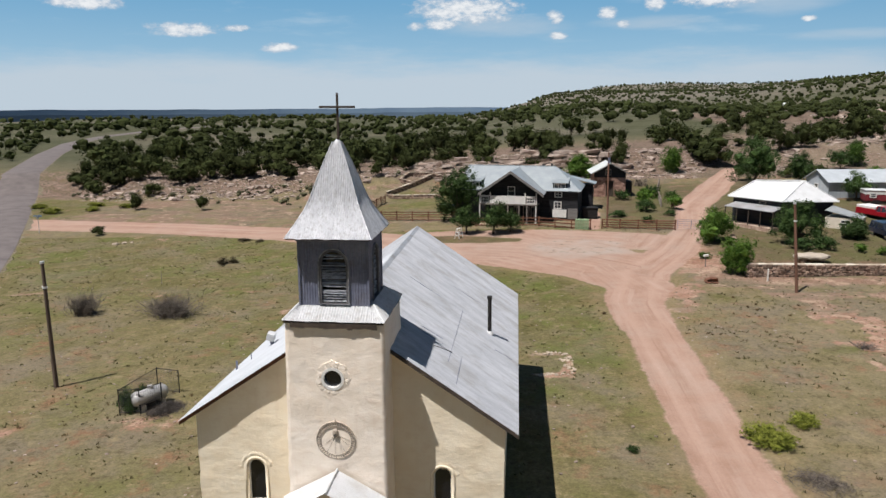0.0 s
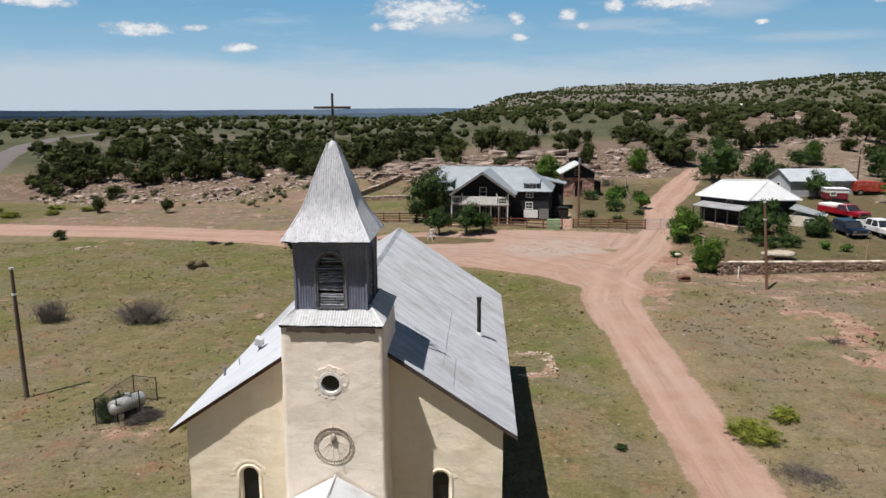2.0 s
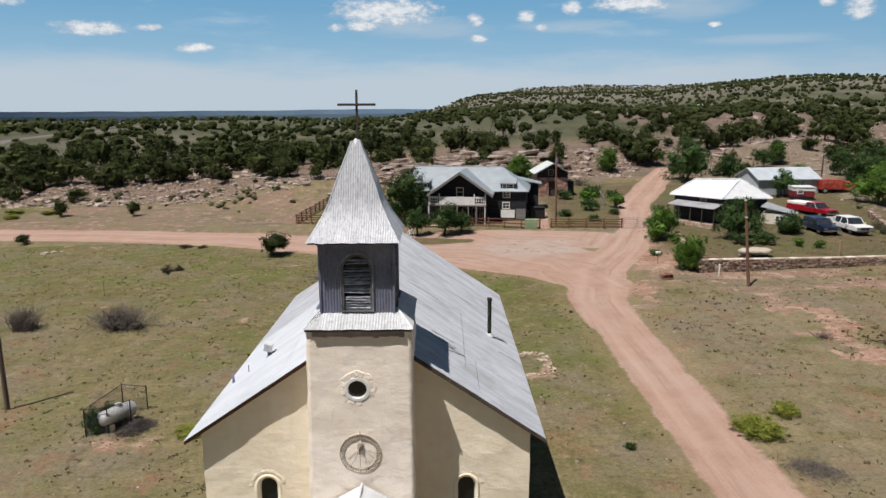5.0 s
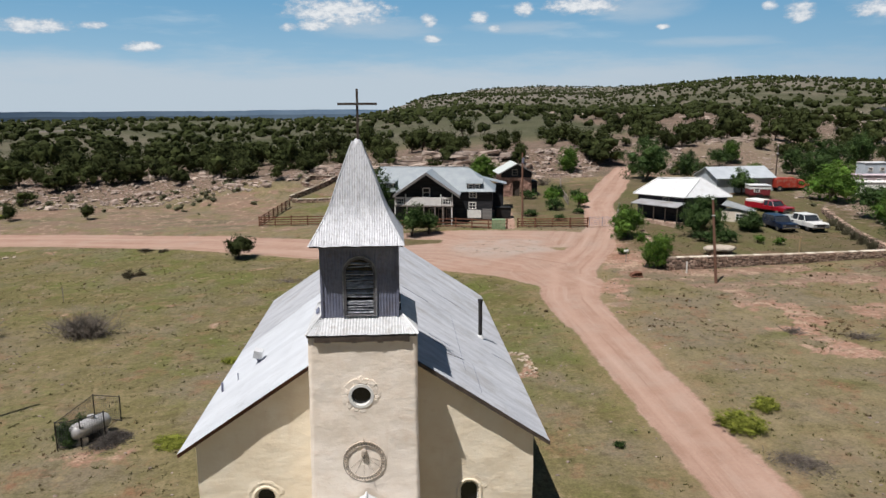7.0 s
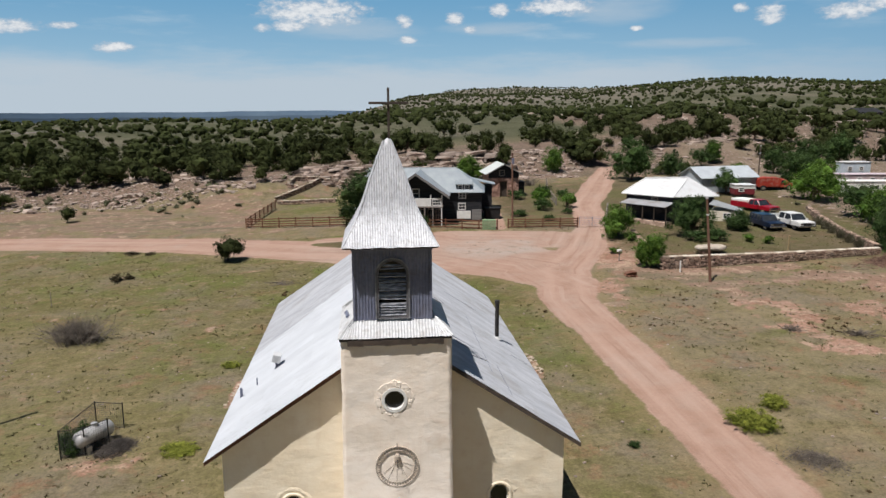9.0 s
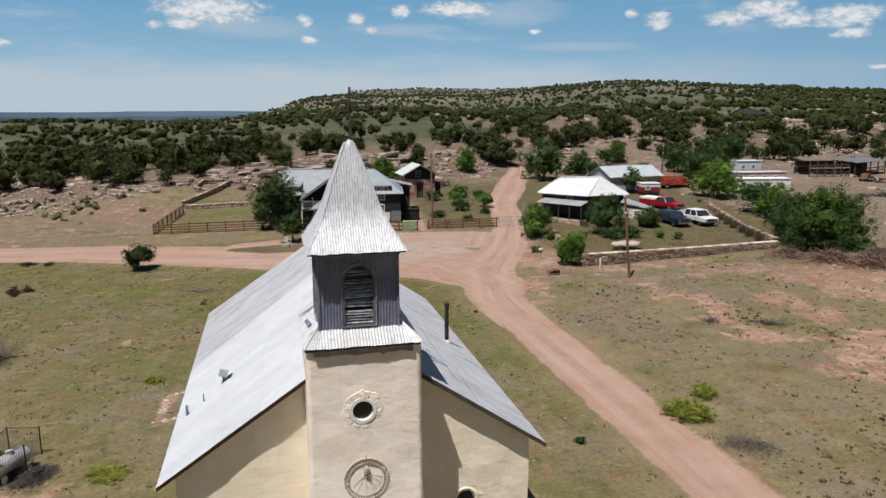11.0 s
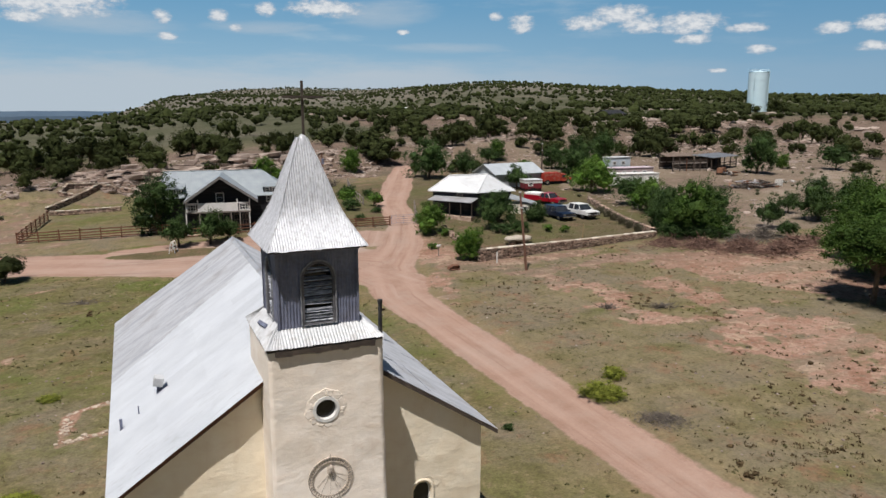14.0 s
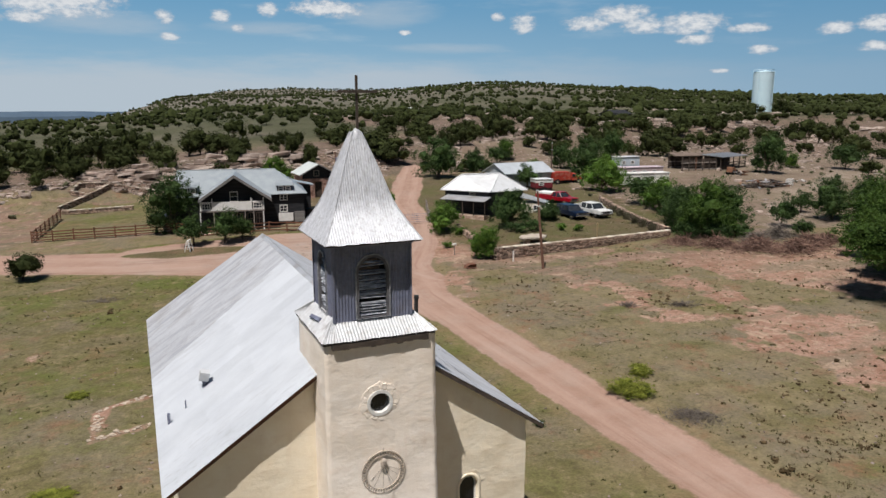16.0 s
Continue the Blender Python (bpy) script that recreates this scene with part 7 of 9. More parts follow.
tube(bm, (8.2, 6.9, 7.3), (8.2, 6.9, 8.15), 0.11, n=8)
part("flue", bm, black_iron, farm)
# porch gable
AX, AZ = 3.95, 7.74
roof_plane(farm, [(-0.15, -0.5, 4.92), (AX, -0.5, AZ), (AX, 6.4, AZ), (-0.15, 2.2, 4.98)], blue_grey_roof, name="porch_roof")
roof_plane(farm, [(AX, -0.5, AZ), (8.1, -0.5, 4.92), (8.1, 2.2, 4.98), (AX, 6.4, AZ)], blue_grey_roof, name="porch_roof")
for s, xe in ((-1, -0.15), (1, 8.1)):
    bm = bmesh.new()
    slab(bm, [(xe, -0.56, 4.93), (AX, -0.56, AZ + 0.02), (AX, -0.48, AZ + 0.02), (xe, -0.48, 4.93)], 0.34)
    bmesh.ops.recalc_face_normals(bm, faces=bm.faces[:])
    part("bargeboard", bm, grey_board, farm, "pale grey bargeboard")
bm = bmesh.new()
poly_plate(bm, [(0.35, 4.9), (7.6, 4.9), (AX, AZ - 0.15)], 1.45, 1.6)
part("gable_wall", bm, dark_board, farm)
wall_part(farm, "upper_wall", 0.3, 7.6, 1.46, 1.6, 3.6, 4.9, dark_board)
window(farm, 3.3, 1.42, 4.45, 0.95, 1.2, mullions=0)
wall_part(farm, "porch_deck", -0.05, 7.25, -0.1, 2.6, 3.45, 3.62, old_wood)
for x0, x1 in ((1.35, 5.75),):
    wall_part(farm, "balcony_panel", x0, x1, -0.08, 0.0, 3.6, 4.62, white_paint, "white boarded balcony front")
for x0, x1 in ((0.0, 1.35), (5.75, 7.2)):
    rail = wall_part(farm, "balcony_rail", x0, x1, -0.08, 0.0, 4.52, 4.64, white_paint)
    window(farm, x0 + 0.2, -0.04, 3.72, x1 - x0 - 0.4, 0.78, mullions=2, name="balcony_window")
    bm = bmesh.new()
    box(bm, x0, x1, -0.08, 0.0, 3.6, 3.68)
    part("bottom_rail", bm, white_paint, rail)
for x in (0.0, 1.5, 3.6, 5.0, 6.0, 7.1):
    bm = bmesh.new()
    box(bm, x - 0.06, x + 0.06, -0.08, 0.04, FZ - 0.2, 3.5)
    part("porch_post", bm, old_wood if 0.1 < x < 7 else white_paint, farm)
for x in (0.06, 1.35, 5.75, 7.14):
    bm = bmesh.new()
    box(bm, x - 0.06, x + 0.06, -0.1, 0.02, 3.6, 5.0)
    part("balcony_post", bm, white_paint, farm)
wall_part(farm, "ground_floor_wall", 0.3, 7.2, 2.2, 2.58, FZ, 3.4, dark_board)
for x in (4.0, 5.2, 6.2):
    window(farm, x, 2.16, 1.5, 0.8, 1.5, mullions=1, frame_mat=old_wood)
wall_part(farm, "porch_step", -0.05, 7.2, -0.2, 2.2, FZ - 0.4, FZ + 0.15, stone)
# right wing windows, white hatch and dormers
window(farm, 9.05, 2.55, 2.85, 0.95, 0.9)
window(farm, 9.1, 2.55, 4.28, 0.95, 0.78)
wall_part(farm, "cellar_hatch", 8.9, 10.65, 2.40, 2.54, 1.75, 2.75, white_paint, "white boarded hatch")
wall_part(farm, "grey_panel", 10.8, 12.02, 2.52, 2.59, 1.6, 2.9, grey_board)
for x0 in (8.85, -2.2):
    dorm = wall_part(farm, "dormer", x0, x0 + 1.75, 2.75, 4.6, 5.3, 6.12, dark_board)
    roof_plane(dorm, [(x0 - 0.2, 2.45, 6.13), (x0 + 1.95, 2.45, 6.13), (x0 + 1.95, 5.1, 6.62), (x0 - 0.2, 5.1, 6.62)], blue_grey_roof, name="dormer_roof")
    for q in (0.12, 0.95):
        window(dorm, x0 + q, 2.72, 5.40, 0.66, 0.62, mullions=0, name="dormer_window")
# annex behind
wall_part(farm, "annex_wall", 10.6, 13.4, 10.5, 12.8, FZ, 5.2, dark_board)
roof_plane(farm, [(10.2, 9.9, 6.15), (13.8, 9.9, 5.35), (13.8, 13.1, 5.35), (10.2, 13.1, 6.15)], blue_grey_roof, name="annex_roof")
# lower left extension, pale block
wall_part(farm, "extension_wall", -4.6, -2.9, 3.4, 8.0, FZ - 0.3, 2.6, plaster_pale)
roof_plane(farm, [(-4.9, 3.1, 2.55), (-2.9, 3.1, 3.1), (-2.9, 8.3, 3.1), (-4.9, 8.3, 2.55)], blue_grey_roof, name="extension_roof")

# ---- stone hut ----
hut = thing("stone_hut", 17.1, 87.0, gz(19, 88) - 0.15, 0, "small red stone hut with a pale gabled metal roof", "hut")
shed_pale_roof = mat("pale_green_grey_roof", (0.50, 0.53, 0.51), (0.58, 0.61, 0.59), 0.8, 0.6, 0.05, bump=0.1, bscale=12, fine=0.06)
hut_stone = mat("red_sandstone", (0.30, 0.165, 0.125), (0.46, 0.295, 0.235), 2, 0.95, bump=0.5, bscale=10, fine=0.2, rand=0.35)
for nm, x0, x1, y0, y1 in (("wall", 0, 4.6, 5.1, 5.5), ("wall", 0, 0.4, 0.45, 5.1), ("wall", 4.2, 4.6, 0.45, 5.1)):
    wall_part(hut, nm, x0, x1, y0, y1, 0, 3.85, hut_stone)
bm = bmesh.new()
poly_plate(bm, [(0, 0), (1.75, 0), (1.75, 2.45), (2.85, 2.45), (2.85, 0), (4.6, 0), (4.6, 3.0), (0, 3.0)], 0.0, 0.4)
front = part("front_wall", bm, hut_stone, hut)
bm = bmesh.new()
poly_plate(bm, [(0, 3.0), (4.6, 3.0), (4.6, 3.85), (2.3, 5.0), (0, 3.85)], 0.02, 0.38)
part("gable", bm, dark_board, hut)
wall_part(hut, "doorway", 1.75, 2.85, 0.3, 0.34, 0.0, 2.45, dark_wood)
window(hut, 1.6, -0.01, 3.3, 0.85, 0.9, mullions=0, frame_mat=old_wood)
for s in (-1, 1):
    roof_plane(hut, [(2.3 + s * 2.85, -0.6, 3.58), (2.3, -0.6, 5.15), (2.3, 6.0, 5.15), (2.3 + s * 2.85, 6.0, 3.58)], shed_pale_roof if s < 0 else blue_grey_roof, name="roof")
    bm = bmesh.new()
    slab(bm, [(2.3 + s * 2.85, -0.65, 3.59), (2.3, -0.65, 5.17), (2.3, -0.58, 5.17), (2.3 + s * 2.85, -0.58, 3.59)], 0.18)
    bmesh.ops.recalc_face_normals(bm, faces=bm.faces[:])
    part("bargeboard", bm, grey_board, hut)
wall_part(hut, "lean_to", 4.62, 5.7, 1.0, 4.2, 0, 2.3, dark_board)
rng = random.Random(5)
for r in range(9):
    x = 0.0
    while x < 4.55:
        w = min(rng.uniform(0.28, 0.62), 4.6 - x)
        z = r * 0.325
        if not (x + w > 1.68 and x < 2.92 and z < 2.4):
            bm = bmesh.new()
            box(bm, x + 0.015, x + w - 0.015, -0.045 - rng.uniform(0, 0.03), 0.02, z + 0.015, z + 0.31)
            part("stone_block", bm, hut_stone, front)
        x += w

# ---- cottage with the white hipped roof ----
Lc, Mc, Rc = Vector((31.0, 68.0, 4.9)), Vector((35.2, 61.8, 5.0)), Vector((43.1, 66.2, 4.5))
Bc = Vector((39.0, 72.4, 4.7))
cottage = thing("cottage", 37, 67, 0, 0, "low dark cottage under a broad white hipped metal roof", "house")
org = Vector((37, 67, 0))
r1, r2 = Vector((34.1, 68.0, 6.75)), Vector((39.5, 67.6, 6.75))
for pts in ((Lc, Mc, r2, r1), (Mc, Rc, r2), (Rc, Bc, r1, r2), (Bc, Lc, r1)):
    roof_plane(cottage, [p - org for p in pts], white_roof, 0.09, label="bright white metal roof")
for a, b in ((Mc, r2), (Lc, r1), (Rc, r2), (r1, r2)):
    bm = bmesh.new()
    tube(bm, a - org + Vector((0, 0, 0.03)), b - org + Vector((0, 0, 0.03)), 0.07, n=6)
    part("ridge_cap", bm, white_roof, cottage)


def side(a, b, inset, z0, z1, material, name="wall", thick=0.2):
    """A wall below the eave from a to b, set in from it."""
    a, b = Vector(a[:2]), Vector(b[:2])
    d = (b - a).normalized()
    nrm = Vector((-d.y, d.x))
    p, q = a + d * inset + nrm * inset, b - d * inset + nrm * inset
    bm = bmesh.new()
    pts = [p, q, q + nrm * thick, p + nrm * thick]
    slab(bm, [(v.x - 37, v.y - 67, z1) for v in pts], z1 - z0)
    bmesh.ops.recalc_face_normals(bm, faces=bm.faces[:])
    return part(name, bm, material, cottage)


cz = gz(37, 64) - 0.1
side(Lc, Mc, 0.45, cz, 4.85, dark_board)
side(Mc, Rc, 0.45, cz, 4.6, dark_board)
side(Rc, Bc, 0.45, cz, 4.5, dark_board)
side(Bc, Lc, 0.45, cz, 4.6, dark_board)
# porch roof in front of the long side
d1 = (Mc - Lc).normalized()
n1 = Vector((d1.y, -d1.x, 0)).normalized()
pa, pb = Lc + d1 * 0.9 - org, Mc - d1 * 0.1 - org
pa.z, pb.z = 4.32, 4.32
out = n1 * -1.0 if n1.dot(Vector((1, 1, 0))) > 0 else n1
pw = 1.5
porch_pts = [pa + out * pw + Vector((0, 0, -0.42)), pb + out * pw + Vector((0, 0, -0.42)), pb - out * 0.4, pa - out * 0.4]
roof_plane(cottage, porch_pts, galv_old, 0.06, "porch_roof", "dull grey porch roof")
# posts coloured dark to stand for the shade under the porch roof
for f in (0.0, 0.25, 0.5, 0.75, 1.0):
    p = (pa + out * (pw - 0.15)).lerp(pb + out * (pw - 0.15), f)
    bm = bmesh.new()
    box(bm, p.x - 0.05, p.x + 0.05, p.y - 0.05, p.y + 0.05, cz, 3.9)
    part("porch_post", bm, dark_wood, cottage)
bm = bmesh.new()
fl = [pa + out * pw, pb + out * pw, pb, pa]
slab(bm, [(p.x, p.y, cz + 0.35) for p in fl], 0.5)
bmesh.ops.recalc_face_normals(bm, faces=bm.faces[:])
part("porch_floor", bm, stone, cottage)
# windows of the upper strip and the right end
ang1 = math.degrees(math.atan2((Lc - Mc).y, (Lc - Mc).x)) + 180
for f in (0.55,):
    p = Lc.lerp(Mc, f) - org
    window(cottage, p.x + 0.5 * -out.x * 0.9, p.y + 0.5 * -out.y * 0.9, 4.2, 0.9, 0.55, ang1, 0, frame_mat=old_wood)
# lean-to at the right end with a pale wall
shed_grey = mat("dull_grey_roof", (0.24, 0.26, 0.27), (0.33, 0.35, 0.36), 1, 0.7, 0.05, bump=0.1, bscale=12)
lean = (Vector((40.4, 63.4, 0)), Vector((43.6, 61.6, 0)), Vector((45.3, 64.4, 0)), Vector((42.4, 66.2, 0)))
roof_plane(cottage, [lean[0] - org + Vector((0, 0, 3.9)), lean[1] - org + Vector((0, 0, 3.15)), lean[2] - org + Vector((0, 0, 3.1)), lean[3] - org + Vector((0, 0, 4.1))], shed_grey, 0.07, "lean_to_roof")
bm = bmesh.new()
slab(bm, [(p.x - 37 + 0.15, p.y - 67 + 0.12, 3.08) for p in lean], 2.0)
bmesh.ops.recalc_face_normals(bm, faces=bm.faces[:])
part("lean_to_wall", bm, plaster_pale, cottage)
dl = (lean[1] - lean[0]).normalized()
pw_ = lean[0] + dl * 1.6 - org
window(cottage, pw_.x + 0.1, pw_.y + 0.07, 2.15, 0.9, 0.75, math.degrees(math.atan2(dl.y, dl.x)), 1)

# ---- grey metal shed ----
shed = thing("metal_shed", 48.5, 82.4, gz(53, 84) - 0.35, 7, "long grey metal shed with a pale gabled roof", "shed")
shed_wall = mat("grey_sheet_wall", (0.40, 0.45, 0.49), (0.47, 0.52, 0.56), 1, 0.6, 0.1, bump=0.3, bscale=8, stretch=(6, 6, 0.2))
shed_roof = mat("grey_shed_roof", (0.42, 0.46, 0.49), (0.50, 0.54, 0.57), 0.8, 0.5, 0.1, bump=0.1, bscale=12, fine=0.06)
shed_pale = mat("pale_sheet_wall", (0.42, 0.46, 0.50), (0.50, 0.54, 0.58), 1, 0.6, 0.1, bump=0.3, bscale=8, stretch=(6, 6, 0.2))
SW, SD, SH = 9.4, 6.0, 2.55
wall_part(shed, "front_wall", 0, SW, 0, 0.12, 0, SH, shed_wall)
wall_part(shed, "back_wall", 0, SW, SD - 0.12, SD, 0, SH, shed_wall)
for x in (0, SW - 0.12):
    bm = bmesh.new()
    a = [(0.12, 0), (SD - 0.12, 0), (SD - 0.12, SH), (SD / 2, SH + 1.35), (0.12, SH)]
    vs = [[bm.verts.new((xx, y, z)) for y, z in a] for xx in (x, x + 0.12)]
    bm.faces.new(vs[0][::-1])
    bm.faces.new(vs[1])
    for i in range(5):
        j = (i + 1) % 5
        bm.faces.new((vs[0][i], vs[0][j], vs[1][j], vs[1][i]))
    part("gable_wall", bm, shed_pale, shed)
for s in (0, 1):
    y0 = -0.3 if s == 0 else SD + 0.3
    roof_plane(shed, [(-0.3, y0, SH - 0.1), (SW + 0.3, y0, SH - 0.1), (SW + 0.3, SD / 2, SH + 1.42), (-0.3, SD / 2, SH + 1.42)], shed_roof, name="roof")
wall_part(shed, "foundation", -0.1, SW + 0.1, -0.1, SD + 0.1, -0.4, 0.02, stone)
w = window(shed, -0.03, 3.6, 1.1, 1.0, 0.9, -90, 0)

# ---- trailers, corral shed, cabins, water tank ----


def trailer(x, y, rz, length, height, body, roof, label):
    t = thing("house_trailer", x, y, None, rz, label, "trailer", "trailers")
    bm = bmesh.new()
    box(bm, 0, length, 0, 2.4, 0.45, height, bevel=0.12)
    part("body", bm, body, t)
    bm = bmesh.new()
    box(bm, -0.08, length + 0.08, -0.1, 2.5, height, height + 0.12, bevel=0.04)
    part("roof", bm, roof, t)
    for k in range(int(length / 2)):
        window(t, 0.5 + k * 2.0, -0.02, height * 0.52, 0.8, 0.6, 0, 0)
    for xx in (length * 0.4, length * 0.55):
        bm = bmesh.new()
        tube(bm, (xx, -0.02, 0.33), (xx, 0.22, 0.33), 0.33, n=14)
        part("tyre", bm, rubber, t)
    bm = bmesh.new()
    box(bm, 0.1, length - 0.1, 0.1, 2.3, -0.1, 0.46)
    part("skirting", bm, dark_wood, t)
    return t


pale_blue = mat("pale_blue_paint", (0.45, 0.52, 0.58), (0.55, 0.62, 0.68), 2, 0.6, bump=0.1)
maroon = mat("maroon_paint", (0.16, 0.02, 0.03), (0.22, 0.035, 0.04), 2, 0.6, bump=0.1)
pink_roof = mat("faded_pink_roof", (0.50, 0.40, 0.44), (0.62, 0.53, 0.56), 1, 0.6, bump=0.1)
trailer(65.2, 74.6, -9, 8.4, 2.2, white_paint, white_paint, "white house trailer with a flat white roof")
trailer(69.6, 81.2, -5, 8.8, 2.1, mat("faded_pink_wall", (0.42, 0.33, 0.335), (0.52, 0.43, 0.43), 1, 0.7, bump=0.1), pink_roof, "long trailer with faded pink walls and roof")
trailer(76.8, 90.6, 0, 4.6, 2.6, pale_blue, white_roof, "pale blue trailer among trees")
ht = trailer(51.2, 77.6, -10, 2.8, 1.8, maroon, white_roof, "small maroon and white camping trailer")
bm = bmesh.new()
box(bm, -0.03, 2.83, -0.03, 2.43, 1.35, 1.72)
part("white_band", bm, white_paint, ht)

corral = thing("corral_shed", 94.8, 84.0, None, 20, "open dark timber corral shed with a flat dull tin roof", "shed")
for k in range(5):
    for y in (0, 3.2):
        bm = bmesh.new()
        tube(bm, (k * 2.6, y, -0.3), (k * 2.6, y, 2.5 + 0.25 * (y > 1)), 0.1, n=7)
        part("post", bm, dark_wood, corral)
wall_part(corral, "back_board", 0, 10.4, 3.3, 3.4, 0, 2.5, dark_wood)
roof_plane(corral, [(-0.3, -0.5, 2.52), (10.8, -0.5, 2.52), (10.8, 4, 2.9), (-0.3, 4, 2.9)], mat("dull_tin", (0.13, 0.14, 0.155), (0.20, 0.21, 0.22), 1, 0.6, 0.2, bump=0.1), 0.08)
for r in range(3):
    bm = bmesh.new()
    box(bm, 0, 10.4, -0.04, 0.04, 0.3 + r * 0.5, 0.46 + r * 0.5)
    part("rail", bm, dark_wood, corral)
yard_pen = thing("timber_pen", 87.3, 85.8, None, -8, "tall weathered timber pen beside the corral shed", "fence")
for k in range(6):
    bm = bmesh.new()
    tube(bm, (k * 1.45, 0, -0.3), (k * 1.45 + random.uniform(-0.1, 0.1), 0, 2.4 + random.uniform(-0.3, 0.3)), 0.11, n=7)
    part("post", bm, red_wood if k == 2 else dark_wood, yard_pen)
    bm = bmesh.new()
    tube(bm, (k * 1.45, 4.5, -0.3), (k * 1.45, 4.5, 3.2), 0.11, n=7)
    part("post", bm, dark_wood, yard_pen)
for r in range(4):
    for y in (0, 4.5):
        bm = bmesh.new()
        box(bm, -0.2, 7.4, y - 0.05, y + 0.05, 0.3 + r * 0.55, 0.5 + r * 0.55, Matrix.Rotation(radians(random.uniform(-1.2, 1.2)), 4, 'Y'))
        part("rail", bm, (old_wood, dark_wood)[r % 2], yard_pen)
wall_part(yard_pen, "back_board", 0, 7.3, 4.56, 4.64, 0, 2.5, dark_wood)
roof_plane(yard_pen, [(0, 2.2, 2.7), (7.3, 2.2, 2.7), (7.3, 5.0, 3.2), (0, 5.0, 3.2)], mat("bleached_boards", (0.13, 0.098, 0.076), (0.215, 0.165, 0.132), 1.2, 0.9, bump=0.3, bscale=10), 0.1, "board_roof", "bleached brown board roof")


def cabin(x, y, w, d, h, roof, wall, rz, label):
    c = thing("cabin", x, y, None, rz, label, "cabin", "cabins")
    bm = bmesh.new()
    box(bm, -w / 2, w / 2, -d / 2, d / 2, -0.6, h)
    part("wall", bm, wall, c)
    for s in (-1, 1):
        roof_plane(c, [(-w / 2 - 0.4, s * (d / 2 + 0.5), h - 0.15), (w / 2 + 0.4, s * (d / 2 + 0.5), h - 0.15), (w / 2 + 0.4, 0, h + 1.5), (-w / 2 - 0.4, 0, h + 1.5)], roof, 0.12)
    for k in (-0.3, 0.3):
        window(c, k * w - 0.5, -d / 2 - 0.03, 1.0, 1.0, 1.1, 0, 1)
    return c


cabin(211, 563, 13, 7, 2.6, white_roof, plaster_pale, 0, "far pale cabin with a white roof on the hillside")
cabin(175, 223, 10, 7, 2.4, dark_board, dark_board, 10, "dark brown cabin on the rocky slope")

tank = thing("water_tower", 288.6, 255.0, None, 0, "tall pale blue steel water tank on the ridge", "water tower")
tank_mat = mat("pale_tank_paint", (0.60, 0.79, 0.87), (0.68, 0.85, 0.92), 0.05, 0.7, 0.0, bump=0.1, bscale=1, fine=0.04, spec=0.1)
tz, tr = 19.6, 4.75
bm = bmesh.new()
tube(bm, (0, 0, -3), (0, 0, tz), tr, n=56)
part("shell", bm, tank_mat, tank)
bm = bmesh.new()
tube(bm, (0, 0, tz), (0, 0, tz + 0.7), tr + 0.1, 1.0, n=40)
part("roof", bm, tank_mat, tank)
for z in (5.2, 10.4, 15.4):
    bm = bmesh.new()
    tube(bm, (0, 0, z), (0, 0, z + 0.12), tr + 0.05, n=40, caps=False)
    part("seam", bm, tank_mat, tank)
for k in range(18):
    a = 2 * math.pi * k / 18
    bm = bmesh.new()
    tube(bm, (tr * math.cos(a), tr * math.sin(a), tz), (tr * math.cos(a), tr * math.sin(a), tz + 1.1), 0.05, n=5)
    part("rail_post", bm, tank_mat, tank)
bm = bmesh.new()
for k in range(36):
    a, q = 2 * math.pi * k / 36, 2 * math.pi * (k + 1) / 36
    tube(bm, (tr * math.cos(a), tr * math.sin(a), tz + 1.1), (tr * math.cos(q), tr * math.sin(q), tz + 1.1), 0.06, n=5)
part("handrail", bm, tank_mat, tank)
ladder_m = Matrix.Translation((-5.0, -2.2, 0))
bm = bmesh.new()
for x in (-0.25, 0.25):
    tube(bm, (x, 0, -2), (x, 0, tz + 1.0), 0.07, n=6)
for k in range(48):
    tube(bm, (-0.25, 0, 0.4 * k), (0.25, 0, 0.4 * k), 0.03, n=4)
bmesh.ops.transform(bm, matrix=ladder_m, verts=bm.verts[:])
part("ladder", bm, tank_mat, tank)
bm = bmesh.new()
tube(bm, (0.9, 0, tz + 0.6), (0.9, 0, tz + 1.4), 0.45, n=10)
part("hatch", bm, tank_mat, tank)
bm = bmesh.new()
tube(bm, (4.0, -2.9, -2), (4.0, -2.9, tz + 0.4), 0.2, n=8)
part("overflow_pipe", bm, tank_mat, tank)


# ---- poles, fences, walls ----


def utility_pole(x, y, h, lean, material, label, top="plain"):
    p = thing("utility_pole", x, y, None, 0, label, "utility pole", "utility poles")
    bm = bmesh.new()
    tube(bm, (0, 0, -0.4), (lean[0], lean[1], h), 0.135, 0.09, n=12)
    pole_ = part("shaft", bm, material, p, smooth=False)
    if top == "plain":
        for z, r in ((h - 0.05, 0.12), (h * 0.8, 0.135)):
            bm = bmesh.new()
            tube(bm, (lean[0] * z / h, lean[1] * z / h, z - 0.06), (lean[0] * z / h, lean[1] * z / h, z + 0.06), r, n=12)
            part("band", bm, galv, p)
    else:
        bm = bmesh.new()
        tube(bm, (-0.12, -0.30, h - 1.25), (-0.12, -0.30, h - 0.6), 0.16, n=14)
        part("transformer", bm, galv_dark, p)
    return p


utility_pole(-21.04, 16.25, 7.5, (0.0, 0.0), pole_wood, "bare brown utility pole in the meadow")
utility_pole(28.1, 37.4, 7.25, (-0.75, 0.15), red_pole, "leaning reddish utility pole in front of the stone wall")
utility_pole(16.5, 65.4, 8.9, (-0.15, 0.1), red_pole, "tall reddish-brown utility pole with a small transformer beside the fence", "arm")
utility_pole(60.7, 88.4, 6.2, (0.05, 0.0), pole_wood, "thin dark utility pole beside the metal shed")


